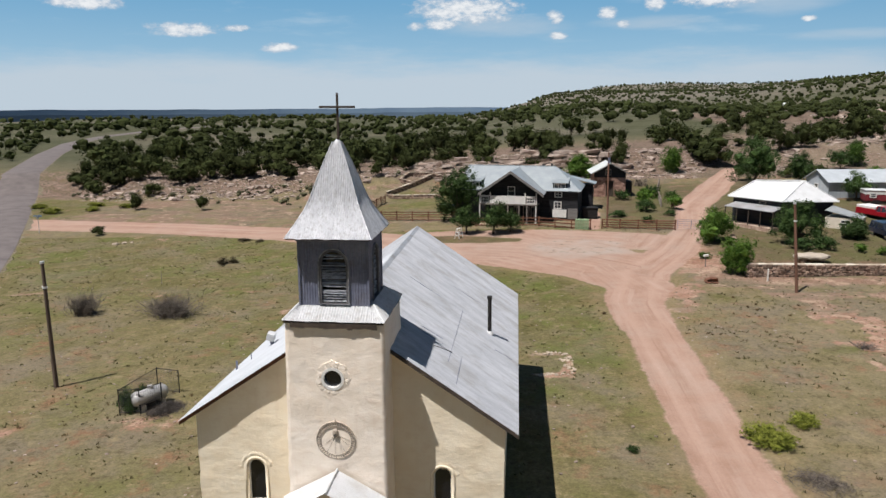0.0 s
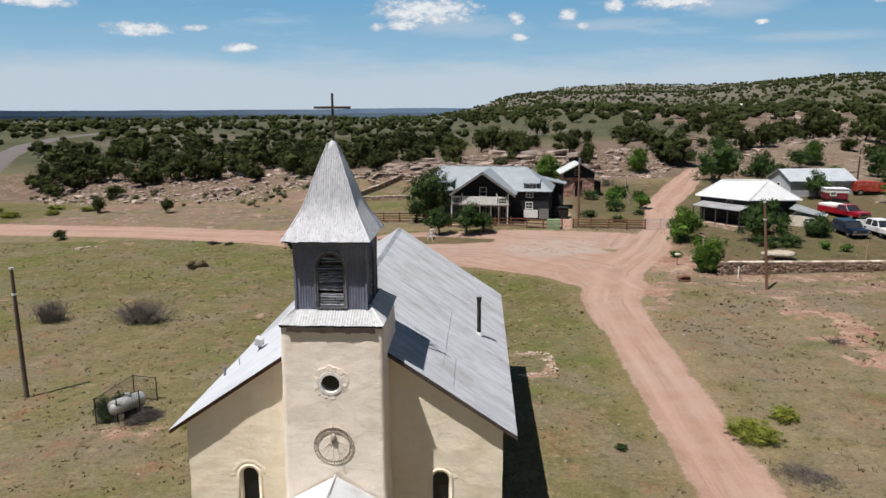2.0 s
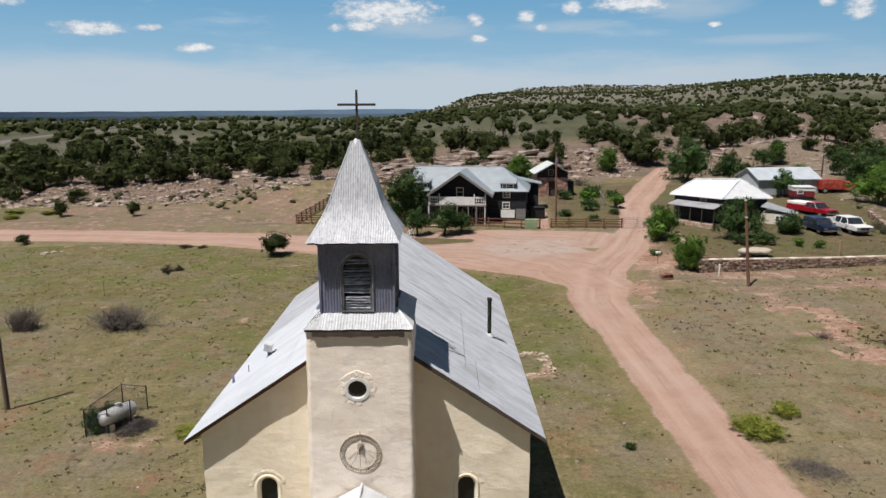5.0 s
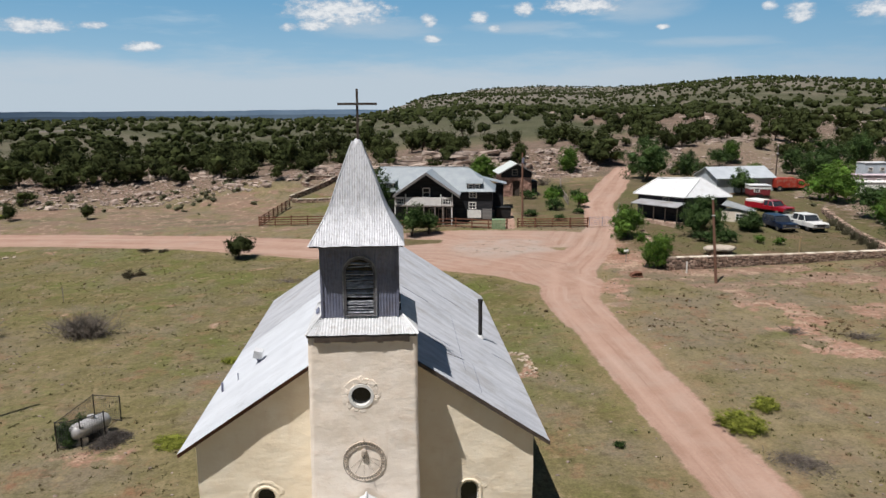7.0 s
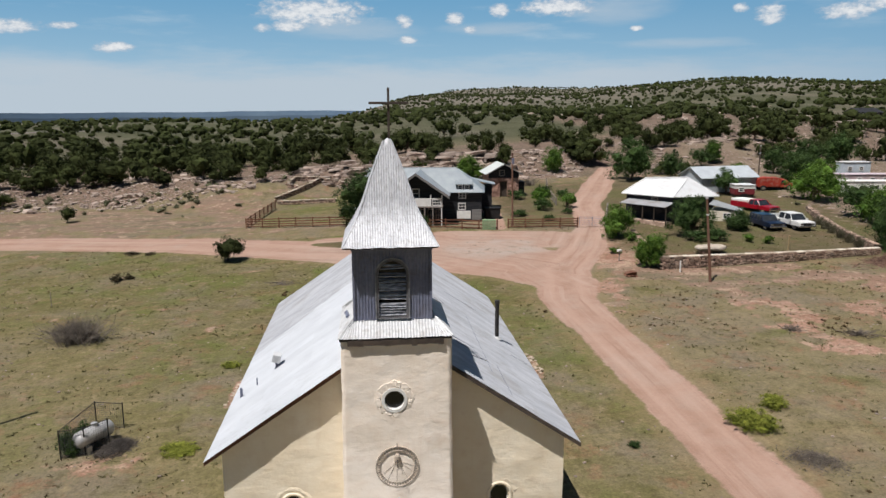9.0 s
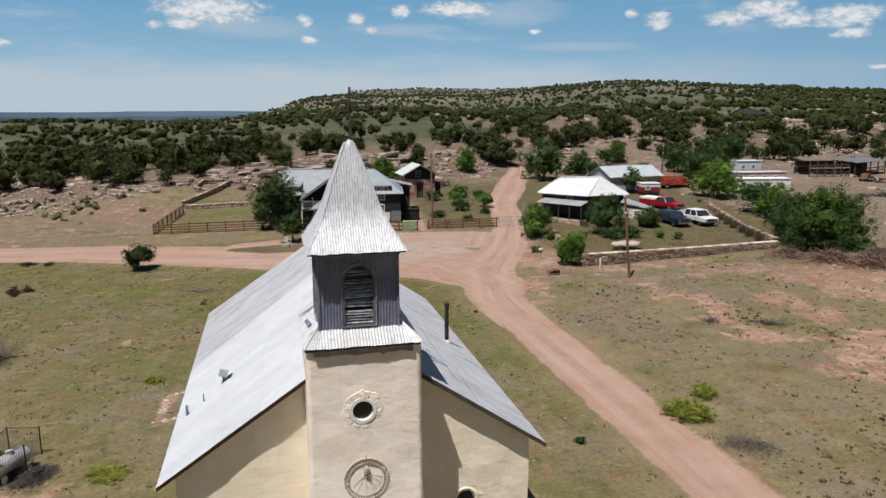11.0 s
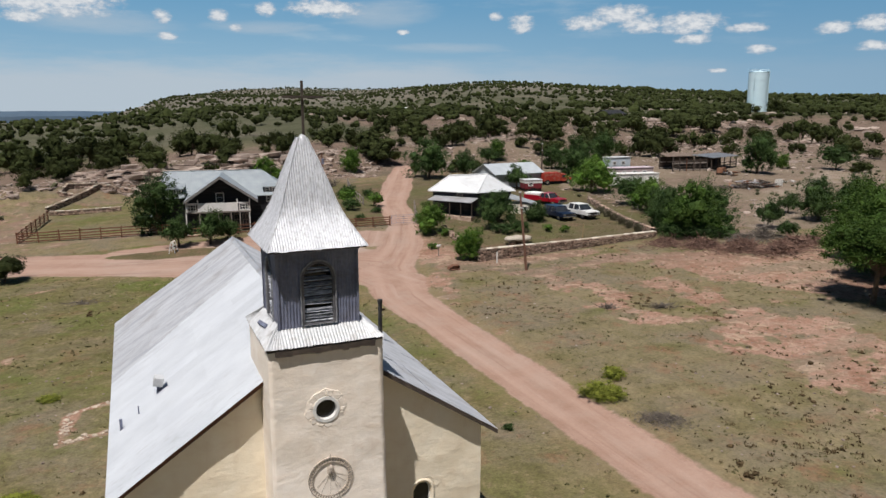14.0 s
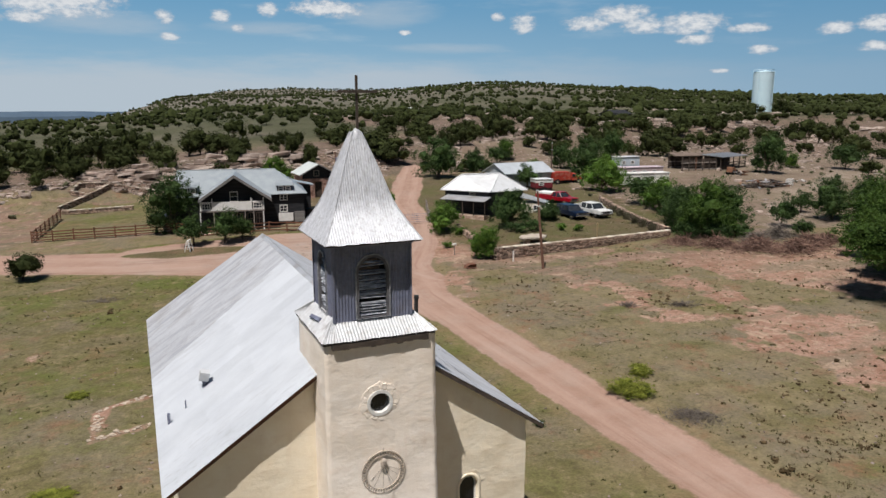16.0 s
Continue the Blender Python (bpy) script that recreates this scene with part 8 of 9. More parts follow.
def rail_fence(pts, h, rails, step, material, label, post=0.07):
    f = thing("rail_fence", pts[0][0], pts[0][1], None, 0, label, "fence", "fences")
    o = Vector((pts[0][0], pts[0][1], gz(*pts[0])))
    for (ax, ay), (bx, by) in zip(pts, pts[1:]):
        n = max(1, round(math.hypot(bx - ax, by - ay) / step))
        for k in range(n + 1):
            x, y = ax + (bx - ax) * k / n, ay + (by - ay) * k / n
            p = Vector((x, y, gz(x, y))) - o
            if k < n or (bx, by) == pts[-1]:
                bm = bmesh.new()
                box(bm, p.x - post, p.x + post, p.y - post, p.y + post, p.z - 0.3, p.z + h + random.uniform(0, 0.1))
                part("post", bm, material, f)
            if k < n:
                x2, y2 = ax + (bx - ax) * (k + 1) / n, ay + (by - ay) * (k + 1) / n
                q = Vector((x2, y2, gz(x2, y2))) - o
                for r in range(rails):
                    z = h * (0.22 + 0.72 * r / max(1, rails - 1))
                    a, b = p + Vector((0, 0, z + random.uniform(-0.03, 0.03))), q + Vector((0, 0, z + random.uniform(-0.03, 0.03)))
                    d = (b - a).normalized()
                    s = Vector((-d.y, d.x, 0)).normalized() * 0.03
                    bm = bmesh.new()
                    slab(bm, [a - s, a + s, b + s, b - s], 0.13)
                    bmesh.ops.recalc_face_normals(bm, faces=bm.faces[:])
                    part("rail", bm, material, f)
    return f


rail_fence([(-15.3, 91.4), (-17.1, 75.6), (-1.6, 71.2), (0.3, 68.4)], 1.3, 4, 2.2, red_wood, "brown timber ranch fence round the farmhouse meadow")
rail_fence([(0.6, 67.4), (8.4, 66.6), (12.2, 64.6), (14.4, 64.3)], 1.15, 3, 2.0, red_wood, "brown timber fence in front of the porch")
rail_fence([(15.8, 64.7), (24.0, 63.3)], 1.15, 4, 1.9, red_wood, "brown timber rail fence beside the gate")
rail_fence([(27.4, 63.0), (28.6, 66.5), (30.6, 72.0)], 1.1, 2, 2.0, old_wood, "grey post fence along the track")
rail_fence([(28.5, 97), (26.5, 88), (25.2, 78)], 1.1, 2, 2.4, old_wood, "grey post fence along the garden")

gate = thing("field_gate", 24.2, 63.25, None, -4.5, "grey tubular metal gate closing the track", "gate")
for z in (0.25, 0.5, 0.75, 1.0, 1.2):
    bm = bmesh.new()
    tube(bm, (0, 0, z), (3.1, 0, z), 0.022, n=6)
    part("bar", bm, galv_dark, gate)
for x in (0.0, 1.55, 3.1):
    bm = bmesh.new()
    tube(bm, (x, 0, 0.15), (x, 0, 1.25), 0.028, n=6)
    part("upright", bm, galv_dark, gate)
bm = bmesh.new()
tube(bm, (3.25, 0, -0.3), (3.25, 0, 1.5), 0.09, n=8)
part("gate_post", bm, old_wood, gate)

green_paint = mat("faded_green_paint", (0.17, 0.26, 0.14), (0.26, 0.35, 0.21), 3, 0.7, bump=0.1)
cover = thing("green_crate", 12.6, 64.2, None, -5, "faded green slatted crate beside the fence", "crate")
for k in range(8):
    bm = bmesh.new()
    box(bm, k * 0.2, k * 0.2 + 0.17, 0, 0.05, 0, 1.15)
    part("slat", bm, green_paint, cover)
for x in (0, 1.52):
    bm = bmesh.new()
    box(bm, x, x + 0.06, 0.06, 0.9, 0, 1.1)
    part("side", bm, green_paint, cover)
bm = bmesh.new()
box(bm, 0, 1.58, 0.06, 0.95, 1.1, 1.16)
part("lid", bm, green_paint, cover)

bin_ = thing("dark_bin", 14.0, 70.5, None, 0, "black waste container beside the farmhouse", "bin")
bm = bmesh.new()
box(bm, 0, 1.9, 0, 1.4, 0.05, 1.35, bevel=0.05)
part("body", bm, rubber, bin_)
bm = bmesh.new()
box(bm, -0.05, 1.95, -0.06, 1.45, 1.36, 1.45)
part("lid", bm, rubber, bin_)

# white trestles in the yard
for x, y, rz in ((-1.0, 60.8, 70),):
    t = thing("white_trestle", x, y, None, rz, "white painted timber trestle on the dirt yard", "trestle", "trestles")
    for s in (-0.5, 0.5):
        for q in (-0.3, 0.3):
            bm = bmesh.new()
            tube(bm, (s, q, -0.02), (s, q * 0.2, 1.15), 0.045, n=6)
            part("leg", bm, white_paint, t)
    for z in (0.35, 0.7, 1.1):
        bm = bmesh.new()
        box(bm, -0.6, 0.6, -0.05, 0.05, z, z + 0.09)
        part("board", bm, white_paint, t)

# garden walls beside the farmhouse
mortar = mat("earth_joints", (0.055, 0.040, 0.032), (0.09, 0.066, 0.052), 3, 0.95, bump=0.3)
STONES = []
for k in range(8):
    bm = bmesh.new()
    box(bm, -0.5, 0.5, -0.5, 0.5, -0.5, 0.5, bevel=0.13)
    for v in bm.verts:
        v.co *= 1 + 0.16 * (random.random() - 0.5)
    bm2 = bm
    me = mesh_of("wall_stone", bm2, stone)
    STONES.append(me)

CAPS = []
for k in range(4):
    me = STONES[k].copy()
    me.materials.clear()
    me.materials.append(plaster_pale if k % 2 else chalk)
    CAPS.append(me)


def stone_wall(pts, h, t, label, size=(0.42, 0.2), most=300, end=None, cap=False):
    w = thing("stone_wall", pts[0][0], pts[0][1], None, 0, label, "wall", "stone walls")
    o = Vector((pts[0][0], pts[0][1], gz(*pts[0])))
    rest_ = Heap()
    rr = np.random.default_rng(int(abs(pts[0][0] * 10)))
    made_ = 0
    whole, run = sum(math.hypot(b[0] - a[0], b[1] - a[1]) for a, b in zip(pts, pts[1:])), 0.0
    h_first, h_last = h, end or h
    for (ax, ay), (bx, by) in zip(pts, pts[1:]):
        length = math.hypot(bx - ax, by - ay)
        d, ang_ = Vector(((bx - ax) / length, (by - ay) / length, 0)), math.atan2(by - ay, bx - ax)
        core = bmesh.new()
        nseg = max(1, int(length / 2))
        side_ = Vector((-d.y, d.x, 0)) * (t / 2 - 0.06)
        for k in range(nseg):
            p = [Vector((ax + (bx - ax) * f / nseg, ay + (by - ay) * f / nseg, 0)) for f in (k, k + 1)]
            z = [gz(v.x, v.y) for v in p]
            q = [Vector((v.x, v.y, zz)) - o for v, zz in zip(p, z)]
            h = h_first + (h_last - h_first) * min(1, (run + length * (k + 1) / nseg) / whole)
            slab(core, [q[0] - side_ + Vector((0, 0, h - 0.08)), q[1] - side_ + Vector((0, 0, h - 0.08)), q[1] + side_ + Vector((0, 0, h - 0.08)), q[0] + side_ + Vector((0, 0, h - 0.08))], h + 0.3)
        bmesh.ops.recalc_face_normals(core, faces=core.faces[:])
        part("core", core, mortar, w)
        h = h_first
        rows_ = max(1, round(h / size[1]))
        for r in range(rows_):
            s = rr.uniform(-0.2, 0)
            while s < length:
                lw = size[0] * rr.uniform(0.6, 1.4)
                x, y = ax + d.x * (s + lw / 2), ay + d.y * (s + lw / 2)
                hh = (h_first + (h_last - h_first) * min(1, (run + s) / whole)) / rows_
                m = Matrix.Translation(Vector((x, y, gz(x, y) + hh * (r + 0.5) + rr.uniform(-0.02, 0.03))) - o) @ Matrix.Rotation(ang_ + rr.uniform(-0.07, 0.07), 4, 'Z') @ Matrix.Rotation(rr.uniform(-0.1, 0.1), 4, 'Y') @ Matrix.Diagonal((lw * 0.90, t * rr.uniform(0.9, 1.16), hh * rr.uniform(0.74, 0.96), 1))
                if made_ < most:
                    ob = new("stone", STONES[int(rr.integers(8))])
                    ob.parent = w
                    ob.matrix_basis = m
                    made_ += 1
                else:
                    me = STONES[int(rr.integers(8))]
                    rest_.add([m @ v.co for v in me.vertices], [tuple(p.vertices) for p in me.polygons])
                s += lw
        if cap:
            s = 0.0
            while s < length:
                lw = rr.uniform(0.35, 0.8)
                x, y = ax + d.x * (s + lw / 2), ay + d.y * (s + lw / 2)
                top = h_first + (h_last - h_first) * min(1, (run + s) / whole)
                ob = new("cap_stone", CAPS[int(rr.integers(4))])
                ob.parent = w
                ob.matrix_basis = Matrix.Translation(Vector((x, y, gz(x, y) + top + 0.02)) - o) @ Matrix.Rotation(ang_ + rr.uniform(-0.06, 0.06), 4, 'Z') @ Matrix.Diagonal((lw * 0.95, t * rr.uniform(0.85, 1.1), 0.09, 1))
                s += lw
        run += length
    if rest_.n:
        ob = new("more_stones", rest_.mesh("more_stones", stone))
        ob.parent = w
        ob["kind"] = "stuff"
    return w


stone_wall([(-15.9, 96.3), (-12.6, 100.3), (-11.2, 102.2), (-9.3, 105.2)], 0.75, 0.42, "low ruined garden wall behind the fence", (0.5, 0.25), 120, cap=True)
stone_wall([(-15.4, 95.4), (-6.2, 92.6)], 0.6, 0.4, "low pale garden wall in the meadow", (0.5, 0.25), 100, cap=True)
stone_wall([(-12.0, 101.2), (-14.4, 101.9), (-13.6, 104.6), (-9.6, 105.8), (-4, 105)], 0.65, 0.42, "low ruined garden wall below the ledge", (0.5, 0.28), 120, cap=True)

# small things at the far side of the meadow
sign_blue = mat("faded_blue_sign", (0.20, 0.30, 0.42), (0.28, 0.38, 0.50), 4, 0.5, bump=0)
sign = thing("street_sign", -59.5, 69.6, None, 20, "small faded blue road sign on a thin post at the junction", "road sign")
bm = bmesh.new()
tube(bm, (0, 0, -0.3), (0, 0, 2.5), 0.035, n=8)
part("post", bm, galv, sign)
for z, rz in ((2.28, 0), (2.06, 90)):
    bm = bmesh.new()
    box(bm, -0.5, 0.5, -0.012, 0.012, z, z + 0.2, Matrix.Rotation(radians(rz), 4, 'Z'))
    part("blade", bm, sign_blue, sign)
for k, (x, y, r) in enumerate(((-43.4, 61.0, 0.45), (-42.7, 61.7, 0.35), (-42.0, 62.1, 0.22))):
    bm = bmesh.new()
    bmesh.ops.create_icosphere(bm, subdivisions=2, radius=r)
    for v in bm.verts:
        v.co += noise.noise_vector(v.co * 2.1 + Vector((k * 3.0, 0, 0))) * 0.5 * r
        v.co.z *= 0.4
    single("pale_rock", bm, chalk, pose(x, y, gz(x, y) + 0.08 * r), "flat pale rock lying in the meadow", "rock", "meadow rocks")
bm = bmesh.new()
tube(bm, (0, 0, -0.2), (0.03, 0, 1.25), 0.03, n=6)
single("wooden_stake", bm, old_wood, pose(-27.4, 41.3, gz(-27.4, 41.3)), "thin grey stake standing in the meadow", "stake")

# small yard objects
lb = thing("letter_box", 23.2, 46.4, None, 15, "white box on a post beside the track", "post box")
bm = bmesh.new()
tube(bm, (0, 0, -0.2), (0, 0, 1.0), 0.05, n=8)
part("post", bm, old_wood, lb)
bm = bmesh.new()
box(bm, -0.22, 0.22, -0.11, 0.11, 1.0, 1.2, bevel=0.04)
part("box", bm, white_paint, lb)
bm = bmesh.new()
tube(bm, (0, 0, -0.3), (0, 0, 1.05), 0.07, n=8)
single("white_post", bm, white_paint, pose(27.1, 41.3, gz(27.1, 41.3)), "short white post in front of the stone wall", "post")
bm = bmesh.new()
bmesh.ops.create_icosphere(bm, subdivisions=2, radius=0.5)
for v in bm.verts:
    v.co += noise.noise_vector(v.co * 2.3) * 0.6
    v.co.z *= 0.5
single("tree_stump", bm, red_wood, pose(22.3, 40.8, gz(22.3, 40.8) + 0.15), "reddish-brown uprooted stump beside the dirt road", "stump")
table = thing("stone_table", 33.2, 47.9, None, 8, "large flat pale rock slab resting on stones", "rock")
bm = bmesh.new()
bmesh.ops.create_icosphere(bm, subdivisions=3, radius=1.0)
for v in bm.verts:
    v.co = Vector((v.co.x * 1.75, v.co.y * 1.0, max(-0.4, min(0.3, v.co.z)) * 0.5))
    v.co += noise.noise_vector(v.co * 1.7) * 0.12
for v in bm.verts:
    v.co.z += 0.62
part("slab", bm, mat("grey_sandstone", (0.36, 0.31, 0.25), (0.48, 0.42, 0.35), 1.5, 0.95, bump=0.4, bscale=9, fine=0.2), table)
for x, y in ((-1.0, -0.2), (0.9, 0.1), (0.1, 0.3)):
    bm = bmesh.new()
    bmesh.ops.create_icosphere(bm, subdivisions=2, radius=0.42, matrix=Matrix.Translation((x, y, 0.2)))
    for v in bm.verts:
        v.co += noise.noise_vector(v.co * 2.5) * 0.12
    part("support_stone", bm, stone, table)
bm = bmesh.new()
tube(bm, (0, 0, -0.3), (0.05, 0, 1.5), 0.07, n=7)
single("wooden_post", bm, mat("yellow_wood", (0.30, 0.22, 0.12), (0.40, 0.30, 0.17), 4), pose(41.1, 47.4, gz(41.1, 47.4)), "leaning pale wooden post in the yard", "post")

# ---- gas tank in its wire pen ----
silver = mat("silver_paint", (0.36, 0.36, 0.36), (0.46, 0.46, 0.46), 2, 0.5, 0.3, bump=0.1, bscale=10, c3=(0.42, 0.38, 0.33), amt3=0.4)
propane = thing("gas_tank", -13.88, 13.66, None, 60, "horizontal silver gas tank on concrete feet", "gas tank")
propane.matrix_basis = propane.matrix_basis @ Matrix.Diagonal((0.94, 1.0, 1.0, 1))
bm = bmesh.new()
prof = [(-1.12, 0.0), (-1.09, 0.16), (-1.0, 0.3), (-0.85, 0.39), (0.85, 0.39), (1.0, 0.3), (1.09, 0.16), (1.12, 0.0)]
rings = [[bm.verts.new((x, r * math.cos(2 * math.pi * k / 20), 0.68 + r * math.sin(2 * math.pi * k / 20))) for k in range(20)] for x, r in prof[1:-1]]
for a, b in zip(rings, rings[1:]):
    for k in range(20):
        bm.faces.new((a[k], a[(k + 1) % 20], b[(k + 1) % 20], b[k]))
bm.faces.new(rings[0])
bm.faces.new(rings[-1][::-1])
bmesh.ops.recalc_face_normals(bm, faces=bm.faces[:])
part("shell", bm, silver, propane, smooth=True)
bm = bmesh.new()
tube(bm, (0.1, 0, 1.02), (0.1, 0, 1.18), 0.17, n=14)
part("valve_dome", bm, silver, propane)
for x in (-0.6, 0.6):
    bm = bmesh.new()
    box(bm, x - 0.14, x + 0.14, -0.36, 0.36, -0.15, 0.34)
    part("foot", bm, plaster_pale, propane)
pen = thing("wire_pen", -14.9, 12.4, None, 0, "square wire-mesh pen of steel posts round the gas tank", "fence")
corners = [(-0.1, 0.2), (0.9, 0.45), (1.65, 1.35), (1.72, 3.2), (0.3, 3.5)]
wire = mat("mesh_wire", (0.06, 0.06, 0.06), (0.10, 0.10, 0.095), 6, 0.6, 0.5, bump=0)
for x, y in corners:
    bm = bmesh.new()
    tube(bm, (x, y, -0.2), (x, y, 1.42), 0.032, n=8)
    part("post", bm, black_iron, pen)
for (ax, ay), (bx, by) in zip(corners, corners[1:] + corners[:1]):
    if (ax, ay) == corners[2]:
        continue
    for z in (1.36, 0.1):
        bm = bmesh.new()
        tube(bm, (ax, ay, z), (bx, by, z), 0.022, n=6)
        part("top_rail" if z > 1 else "bottom_rail", bm, black_iron, pen)
    bm = bmesh.new()
    n = int(math.hypot(bx - ax, by - ay) / 0.11)
    for k in range(1, n):
        x, y = ax + (bx - ax) * k / n, ay + (by - ay) * k / n
        tube(bm, (x, y, 0.1), (x, y, 1.36), 0.0055, n=3, caps=False)
    for k in range(1, 12):
        tube(bm, (ax, ay, 0.1 + k * 0.105), (bx, by, 0.1 + k * 0.105), 0.0055, n=3, caps=False)
    part("mesh_panel", bm, wire, pen)

# ---- vehicles ----


def paint(name, c, rough=0.3):
    return mat(name, tuple(v * 0.9 for v in c), c, 1.5, rough, 0.0, bump=0, fine=0.04, spec=0.5, c3=tuple(v * 0.75 for v in c), amt3=0.3)


def wheel(parent, x, y, r=0.38, w=0.25):
    bm = bmesh.new()
    tube(bm, (x, y - w / 2, r), (x, y + w / 2, r), r, n=18)
    wh = part("wheel", bm, rubber, parent)
    for s in (-1, 1):
        bm = bmesh.new()
        tube(bm, (x, y + s * (w / 2 - 0.01), r), (x, y + s * (w / 2 + 0.012), r), r * 0.58, n=14)
        part("rim", bm, chrome, wh)
    return wh


def extrude_profile(bm, pts, y0, y1, inset=0.0, zin=None):
    """A side outline (x, z) swept across the width; upper points are drawn in by inset."""
    a, b = [], []
    for x, z in pts:
        k = inset if zin is not None and z > zin else 0.0
        a.append(bm.verts.new((x, y0 + k, z)))
        b.append(bm.verts.new((x, y1 - k, z)))
    bm.faces.new(a)
    bm.faces.new(b[::-1])
    for i in range(len(a)):
        j = (i + 1) % len(a)
        bm.faces.new((a[j], a[i], b[i], b[j]))
    bmesh.ops.recalc_face_normals(bm, faces=bm.faces[:])
    return bm


def pickup(x, y, heading, body, label, length=5.5, camper=None, crew=False, suv=False, tall=1.0):
    """A pickup or estate car, nose along +x of its own frame."""
    t = thing("pickup_truck" if not suv else "estate_car", x, y, None, heading, label, "truck" if not suv else "car", "parked vehicles")
    t.matrix_basis = t.matrix_basis @ Matrix.Diagonal((1, 1, tall, 1))
    L, Wd = length / 2, 1.0
    hood, cab0 = 0.98, (L - 1.55)
    cab1 = cab0 - (2.5 if crew else 1.75) if not suv else -L + 0.15
    bm = bmesh.new()
    if suv:
        extrude_profile(bm, [(-L, 0.42), (L, 0.42), (L + 0.03, 0.75), (L - 0.05, hood), (cab0 + 0.1, hood + 0.06), (-L, hood + 0.08)], -Wd, Wd)
    else:
        extrude_profile(bm, [(-L, 0.48), (L, 0.48), (L + 0.03, 0.8), (L - 0.05, hood + 0.04), (cab0 + 0.1, hood + 0.1), (-L, hood + 0.1)], -Wd, Wd)
    bmesh.ops.bevel(bm, geom=bm.edges[:], offset=0.05, segments=2, affect='EDGES')
    part("body", bm, body, t)
    bm = bmesh.new()
    top = 1.78 if not suv else 1.7
    extrude_profile(bm, [(cab1, hood), (cab0 + 0.15, hood), (cab0 - 0.45, top - 0.06), (cab0 - 0.6, top), (cab1 + 0.2, top), (cab1 + 0.06, top - 0.06)], -Wd + 0.06, Wd - 0.06, 0.16, 1.3)
    cab = part("cab", bm, glass, t, "dark glazed cab")
    bm = bmesh.new()
    box(bm, cab1 + 0.12, cab0 - 0.48, -Wd + 0.2, Wd - 0.2, top - 0.03, top + 0.04, bevel=0.03)
    part("cab_roof", bm, body, cab)
    for xp in [cab1 + 0.1, (cab1 + cab0) / 2 - 0.1] + ([cab1 + 0.75] if suv else []):
        for s in (-1, 1):
            bm = bmesh.new()
            tube(bm, (xp, s * (Wd - 0.055), hood), (xp + 0.06, s * (Wd - 0.21), top), 0.055, n=5)
            part("pillar", bm, body, cab)
    for s in (-1, 1):
        bm = bmesh.new()
        tube(bm, (cab0 + 0.12, s * (Wd - 0.06), hood), (cab0 - 0.47, s * (Wd - 0.21), top), 0.045, n=5)
        part("pillar", bm, body, cab)
        bm = bmesh.new()
        box(bm, cab0 - 0.1, cab0 + 0.02, s * (Wd + 0.1) - 0.09, s * (Wd + 0.1) + 0.09, hood + 0.05, hood + 0.24)
        part("mirror", bm, body, t)
        bm = bmesh.new()
        box(bm, L - 0.03, L + 0.05, s * 0.72 - 0.16, s * 0.72 + 0.16, 0.7, 0.88)
        part("headlight", bm, chrome, t)
        for xw in (L - 0.95, -L + 1.05):
            wheel(t, xw, s * (Wd - 0.14))
    if not suv:
        bm = bmesh.new()
        box(bm, -L + 0.1, cab1 - 0.05, -Wd + 0.1, Wd - 0.1, hood + 0.02, hood + 0.104)
        part("bed_floor", bm, rubber, t)
        for y0, y1 in ((-Wd, -Wd + 0.1), (Wd - 0.1, Wd)):
            bm = bmesh.new()
            box(bm, -L + 0.02, cab1 - 0.03, y0, y1, hood, hood + 0.34, bevel=0.02)
            part("bed_side", bm, body, t)
        bm = bmesh.new()
        box(bm, -L, -L + 0.1, -Wd + 0.1, Wd - 0.1, hood - 0.1, hood + 0.34, bevel=0.02)
        part("tailgate", bm, body, t)
    bm = bmesh.new()
    box(bm, L - 0.02, L + 0.06, -0.52, 0.52, 0.62, 0.9)
    part("grille", bm, black_iron, t)
    for xx in (L + 0.02, -L - 0.1):
        bm = bmesh.new()
        box(bm, xx, xx + 0.12, -Wd + 0.02, Wd - 0.02, 0.42, 0.6, bevel=0.03)
        part("bumper", bm, chrome, t)
    if camper:
        bm = bmesh.new()
        box(bm, -L + 0.05, cab1 - 0.1, -Wd + 0.05, Wd - 0.05, hood + 0.30, hood + 0.72, bevel=0.1)
        part("bed_cover", bm, camper, t, "white bed cover")
    bm = bmesh.new()
    box(bm, -L + 0.2, L - 0.2, -0.7, 0.7, 0.28, 0.5)
    part("chassis", bm, rubber, t)
    return t


pickup(47.9, 58.1, -86, paint("white_car_paint", (0.78, 0.78, 0.76)), "white crew-cab pickup parked on the grass", 5.7, crew=True, tall=0.92)
pickup(44.9, 58.2, -89, paint("blue_car_paint", (0.005, 0.014, 0.040)), "dark blue estate car parked on the grass", 4.7, suv=True, tall=0.9)
pickup(48.9, 68.0, -71, paint("red_car_paint", (0.31, 0.004, 0.016)), "long red pickup with a white bed cover", 6.2, camper=white_paint, tall=0.86)
orange = mat("faded_red_paint", (0.30, 0.028, 0.018), (0.40, 0.055, 0.03), 1.2, 0.6, bump=0.1, c3=(0.33, 0.22, 0.17), amt3=0.7, scale3=1.6)
van = thing("old_red_truck", 57.5, 82.6, None, -6, "faded orange-red old box truck behind the shed", "truck", "parked vehicles")
bm = bmesh.new()
extrude_profile(bm, [(0, 0.55), (3.4, 0.55), (3.4, 1.75), (3.15, 2.0), (0.3, 2.0), (0, 1.75)], 0, 1.9)
bmesh.ops.bevel(bm, geom=bm.edges[:], offset=0.12, segments=2, affect='EDGES')
part("box_body", bm, orange, van)
bm = bmesh.new()
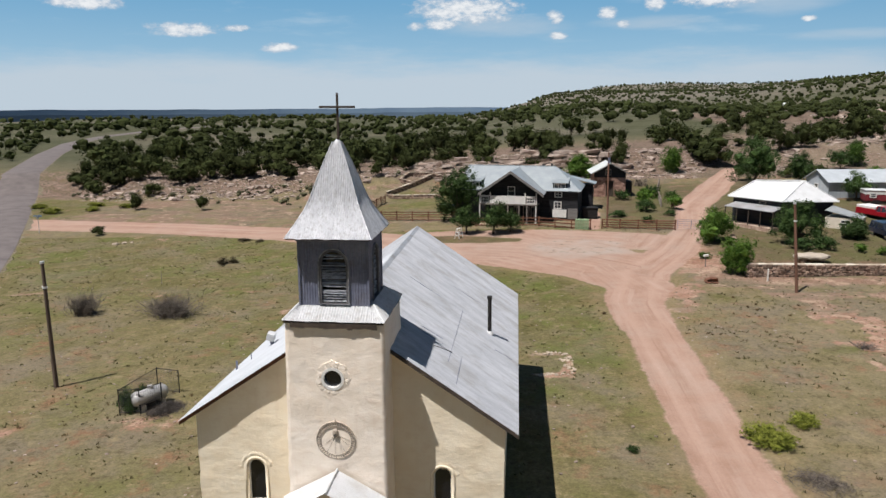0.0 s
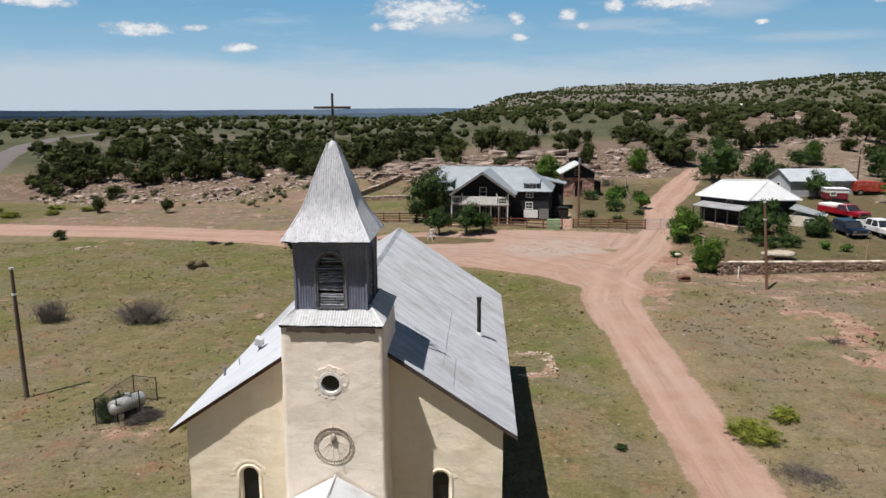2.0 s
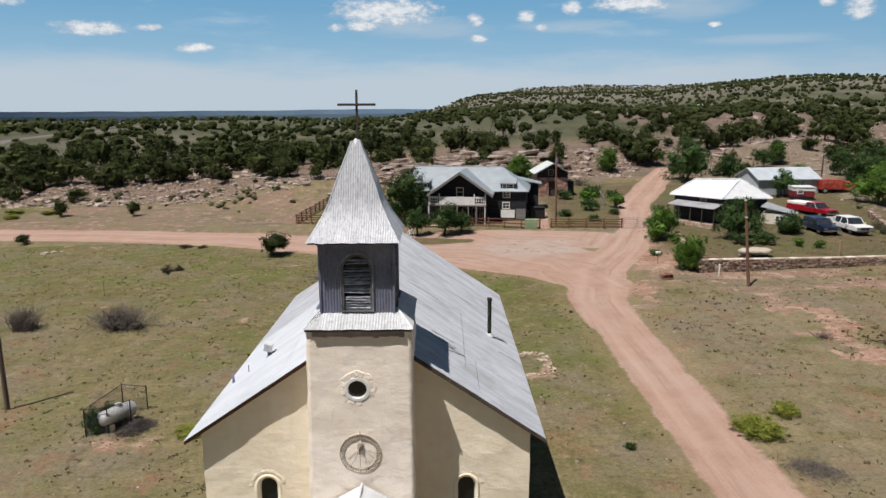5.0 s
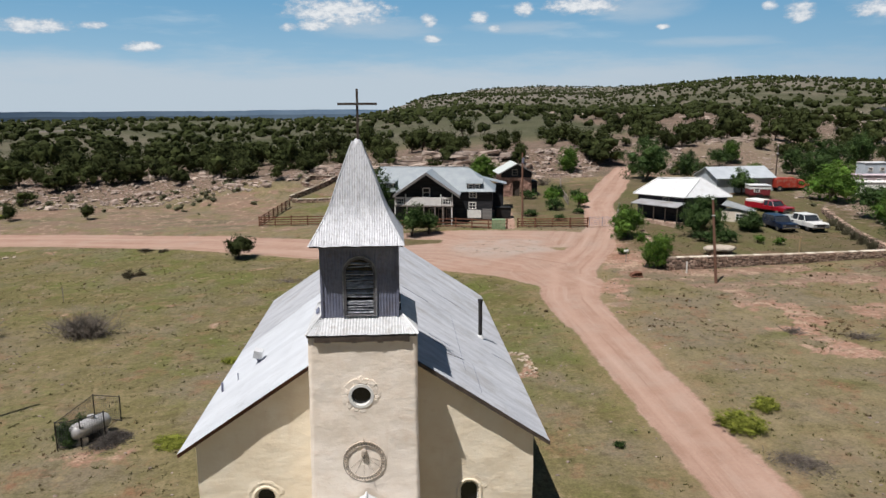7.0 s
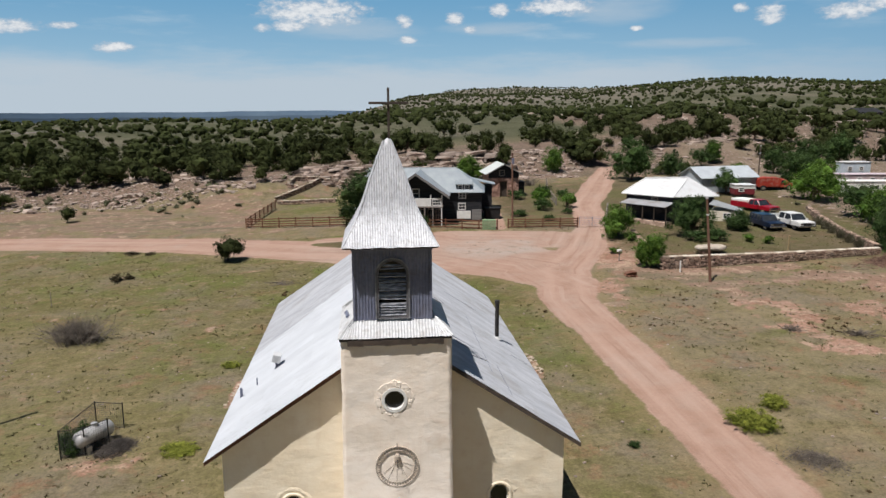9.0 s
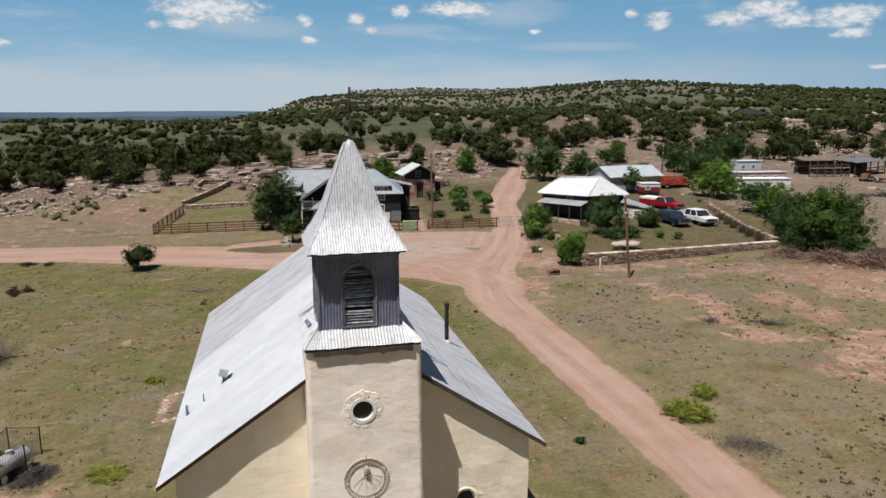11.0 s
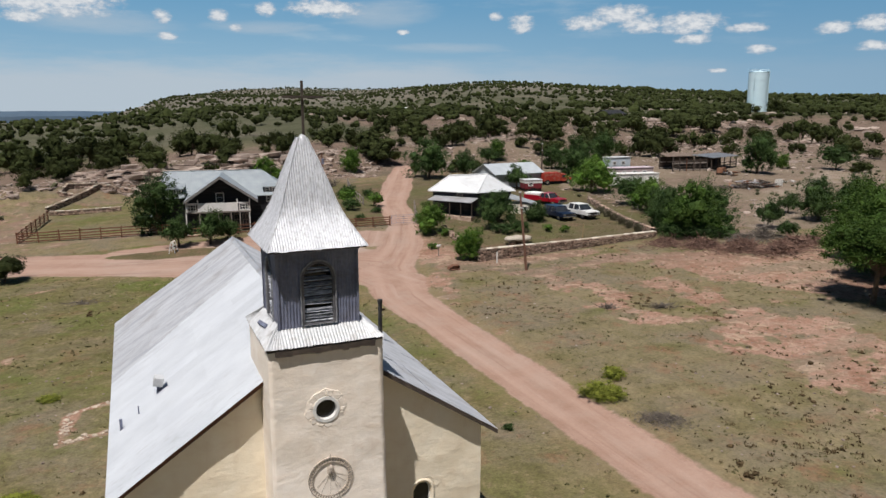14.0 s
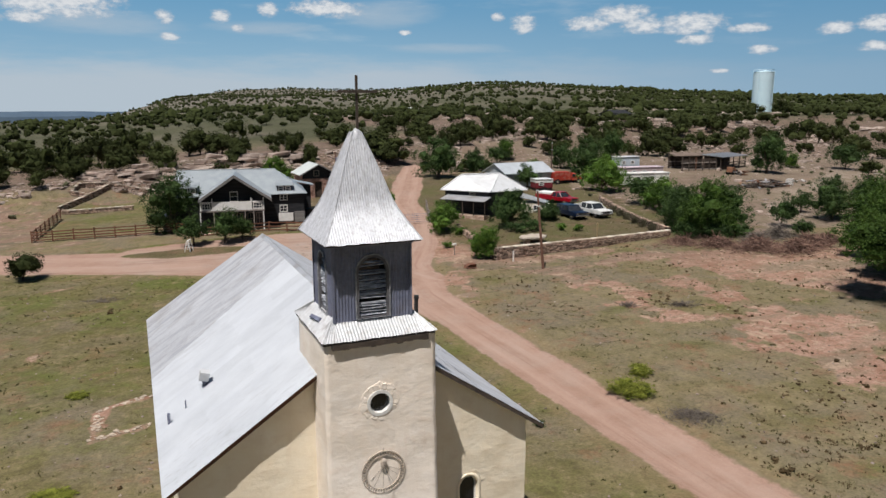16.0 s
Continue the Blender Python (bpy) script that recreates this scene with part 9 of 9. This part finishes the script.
extrude_profile(bm, [(3.42, 0.5), (5.3, 0.5), (5.4, 0.9), (5.25, 1.15), (4.6, 1.22), (4.3, 1.72), (3.42, 1.78)], 0.1, 1.8, 0.12, 1.3)
bmesh.ops.bevel(bm, geom=bm.edges[:], offset=0.09, segments=2, affect='EDGES')
part("cab", bm, orange, van)
bm = bmesh.new()
box(bm, 3.55, 4.15, 0.06, 0.16, 1.22, 1.6)
part("side_window", bm, glass, van)
for x in (0.8, 4.7):
    for y in (0.12, 1.78):
        wheel(van, x, y, 0.42, 0.26)
bm = bmesh.new()
box(bm, 0.1, 5.1, 0.4, 1.5, 0.35, 0.56)
part("chassis", bm, rubber, van)

# junk along the slope
for k, (x, y, n, top) in enumerate(((83.4, 66.8, 12, 0.5), (85.0, 65.2, 18, 0.9), (87.0, 65.4, 20, 1.1), (93.8, 78.4, 12, 0.6), (88.6, 65.0, 12, 0.6), (86.3, 67.6, 14, 0.8))):
    j = thing("scrap_pile", x, y, None, k * 40, "pile of weathered scrap timber and metal on the slope", "scrap", "scrap piles")
    for q in range(n):
        bm = bmesh.new()
        box(bm, -1.4 * random.uniform(0.4, 1), 1.4 * random.uniform(0.4, 1), -0.14, 0.14, -0.05, 0.05, pose(random.gauss(0, 0.55), random.gauss(0, 0.45), 0.05 + top * q / n, random.uniform(-14, 14), random.uniform(-14, 14), random.uniform(0, 180)))
        part("plank", bm, (old_wood, rust, galv_old, dark_wood, dark_wood)[q % 5], j)
chair = thing("timber_rack", 89.6, 63.8, None, 30, "white painted open timber rack beside the scrap", "rack")
for x in (0, 1.5):
    for y in (0, 0.7):
        bm = bmesh.new()
        box(bm, x - 0.05, x + 0.05, y - 0.05, y + 0.05, -0.1, 1.15)
        part("post", bm, white_paint, chair)
    for z in (0.4, 0.75, 1.1):
        bm = bmesh.new()
        box(bm, x - 0.03, x + 0.03, 0.052, 0.648, z, z + 0.09)
        part("cross_rail", bm, white_paint, chair)
for z in (0.35, 0.7, 1.05):
    for y in (0, 0.7):
        bm = bmesh.new()
        box(bm, 0.052, 1.448, y - 0.03, y + 0.03, z, z + 0.10)
        part("rail", bm, white_paint, chair)
for k, (x, y) in enumerate(((95.2, 68.2), (98.0, 68.6), (101.0, 66.2))):
    j = thing("board_stack", x, y, None, 15 + 30 * k, "low stack of bleached pale boards on the slope", "boards", "board stacks")
    for q in range(6):
        bm = bmesh.new()
        box(bm, -1.4, 1.4, -0.12, 0.12, 0, 0.06, pose(random.gauss(0, 0.25), 0.27 * (q % 3) - 0.27, 0.07 * (q // 3), 0, 0, random.uniform(-6, 6)))
        part("board", bm, white_paint if q % 3 == 1 else old_wood, j)
for k, (x, y, h) in enumerate(((80.8, 66.9, 0.7), (84.0, 65.6, 0.9), (88.3, 66.3, 0.5), (91.0, 68.5, 0.5))):
    twig_shrub(x, y, 1.6, h, 60 + k, "tangle of pale scrap wire and branches", 90)
machine = thing("rusty_machine", 92.0, 78.4, None, 20, "small rusty orange farm machine beside the corral", "machine")
bm = bmesh.new()
extrude_profile(bm, [(0, 0.4), (2.2, 0.4), (2.3, 0.8), (1.4, 1.0), (1.2, 1.35), (0.2, 1.3)], 0, 1.1)
bmesh.ops.bevel(bm, geom=bm.edges[:], offset=0.06, segments=2, affect='EDGES')
part("body", bm, rust, machine)
for x in (0.5, 1.8):
    for y in (0.0, 1.1):
        wheel(machine, x, y, 0.42, 0.2)

# stone walls round the cottage yard
stone_wall([(25.9, 42.7), (37.0, 43.1), (48.3, 44.0)], 1.15, 0.5, "dry-stone wall of reddish rubble along the yard", (0.36, 0.2), 300, end=0.62, cap=True)
stone_wall([(26.1, 43.2), (27.2, 48.0), (28.8, 57.6)], 0.6, 0.45, "low rubble wall beside the track", (0.4, 0.23), 140)
stone_wall([(48.6, 44.5), (50.5, 52.7), (52.6, 59.3), (55.0, 66.0)], 0.85, 0.5, "pale rubble wall behind the parked trucks", (0.42, 0.24), 240, end=0.7)
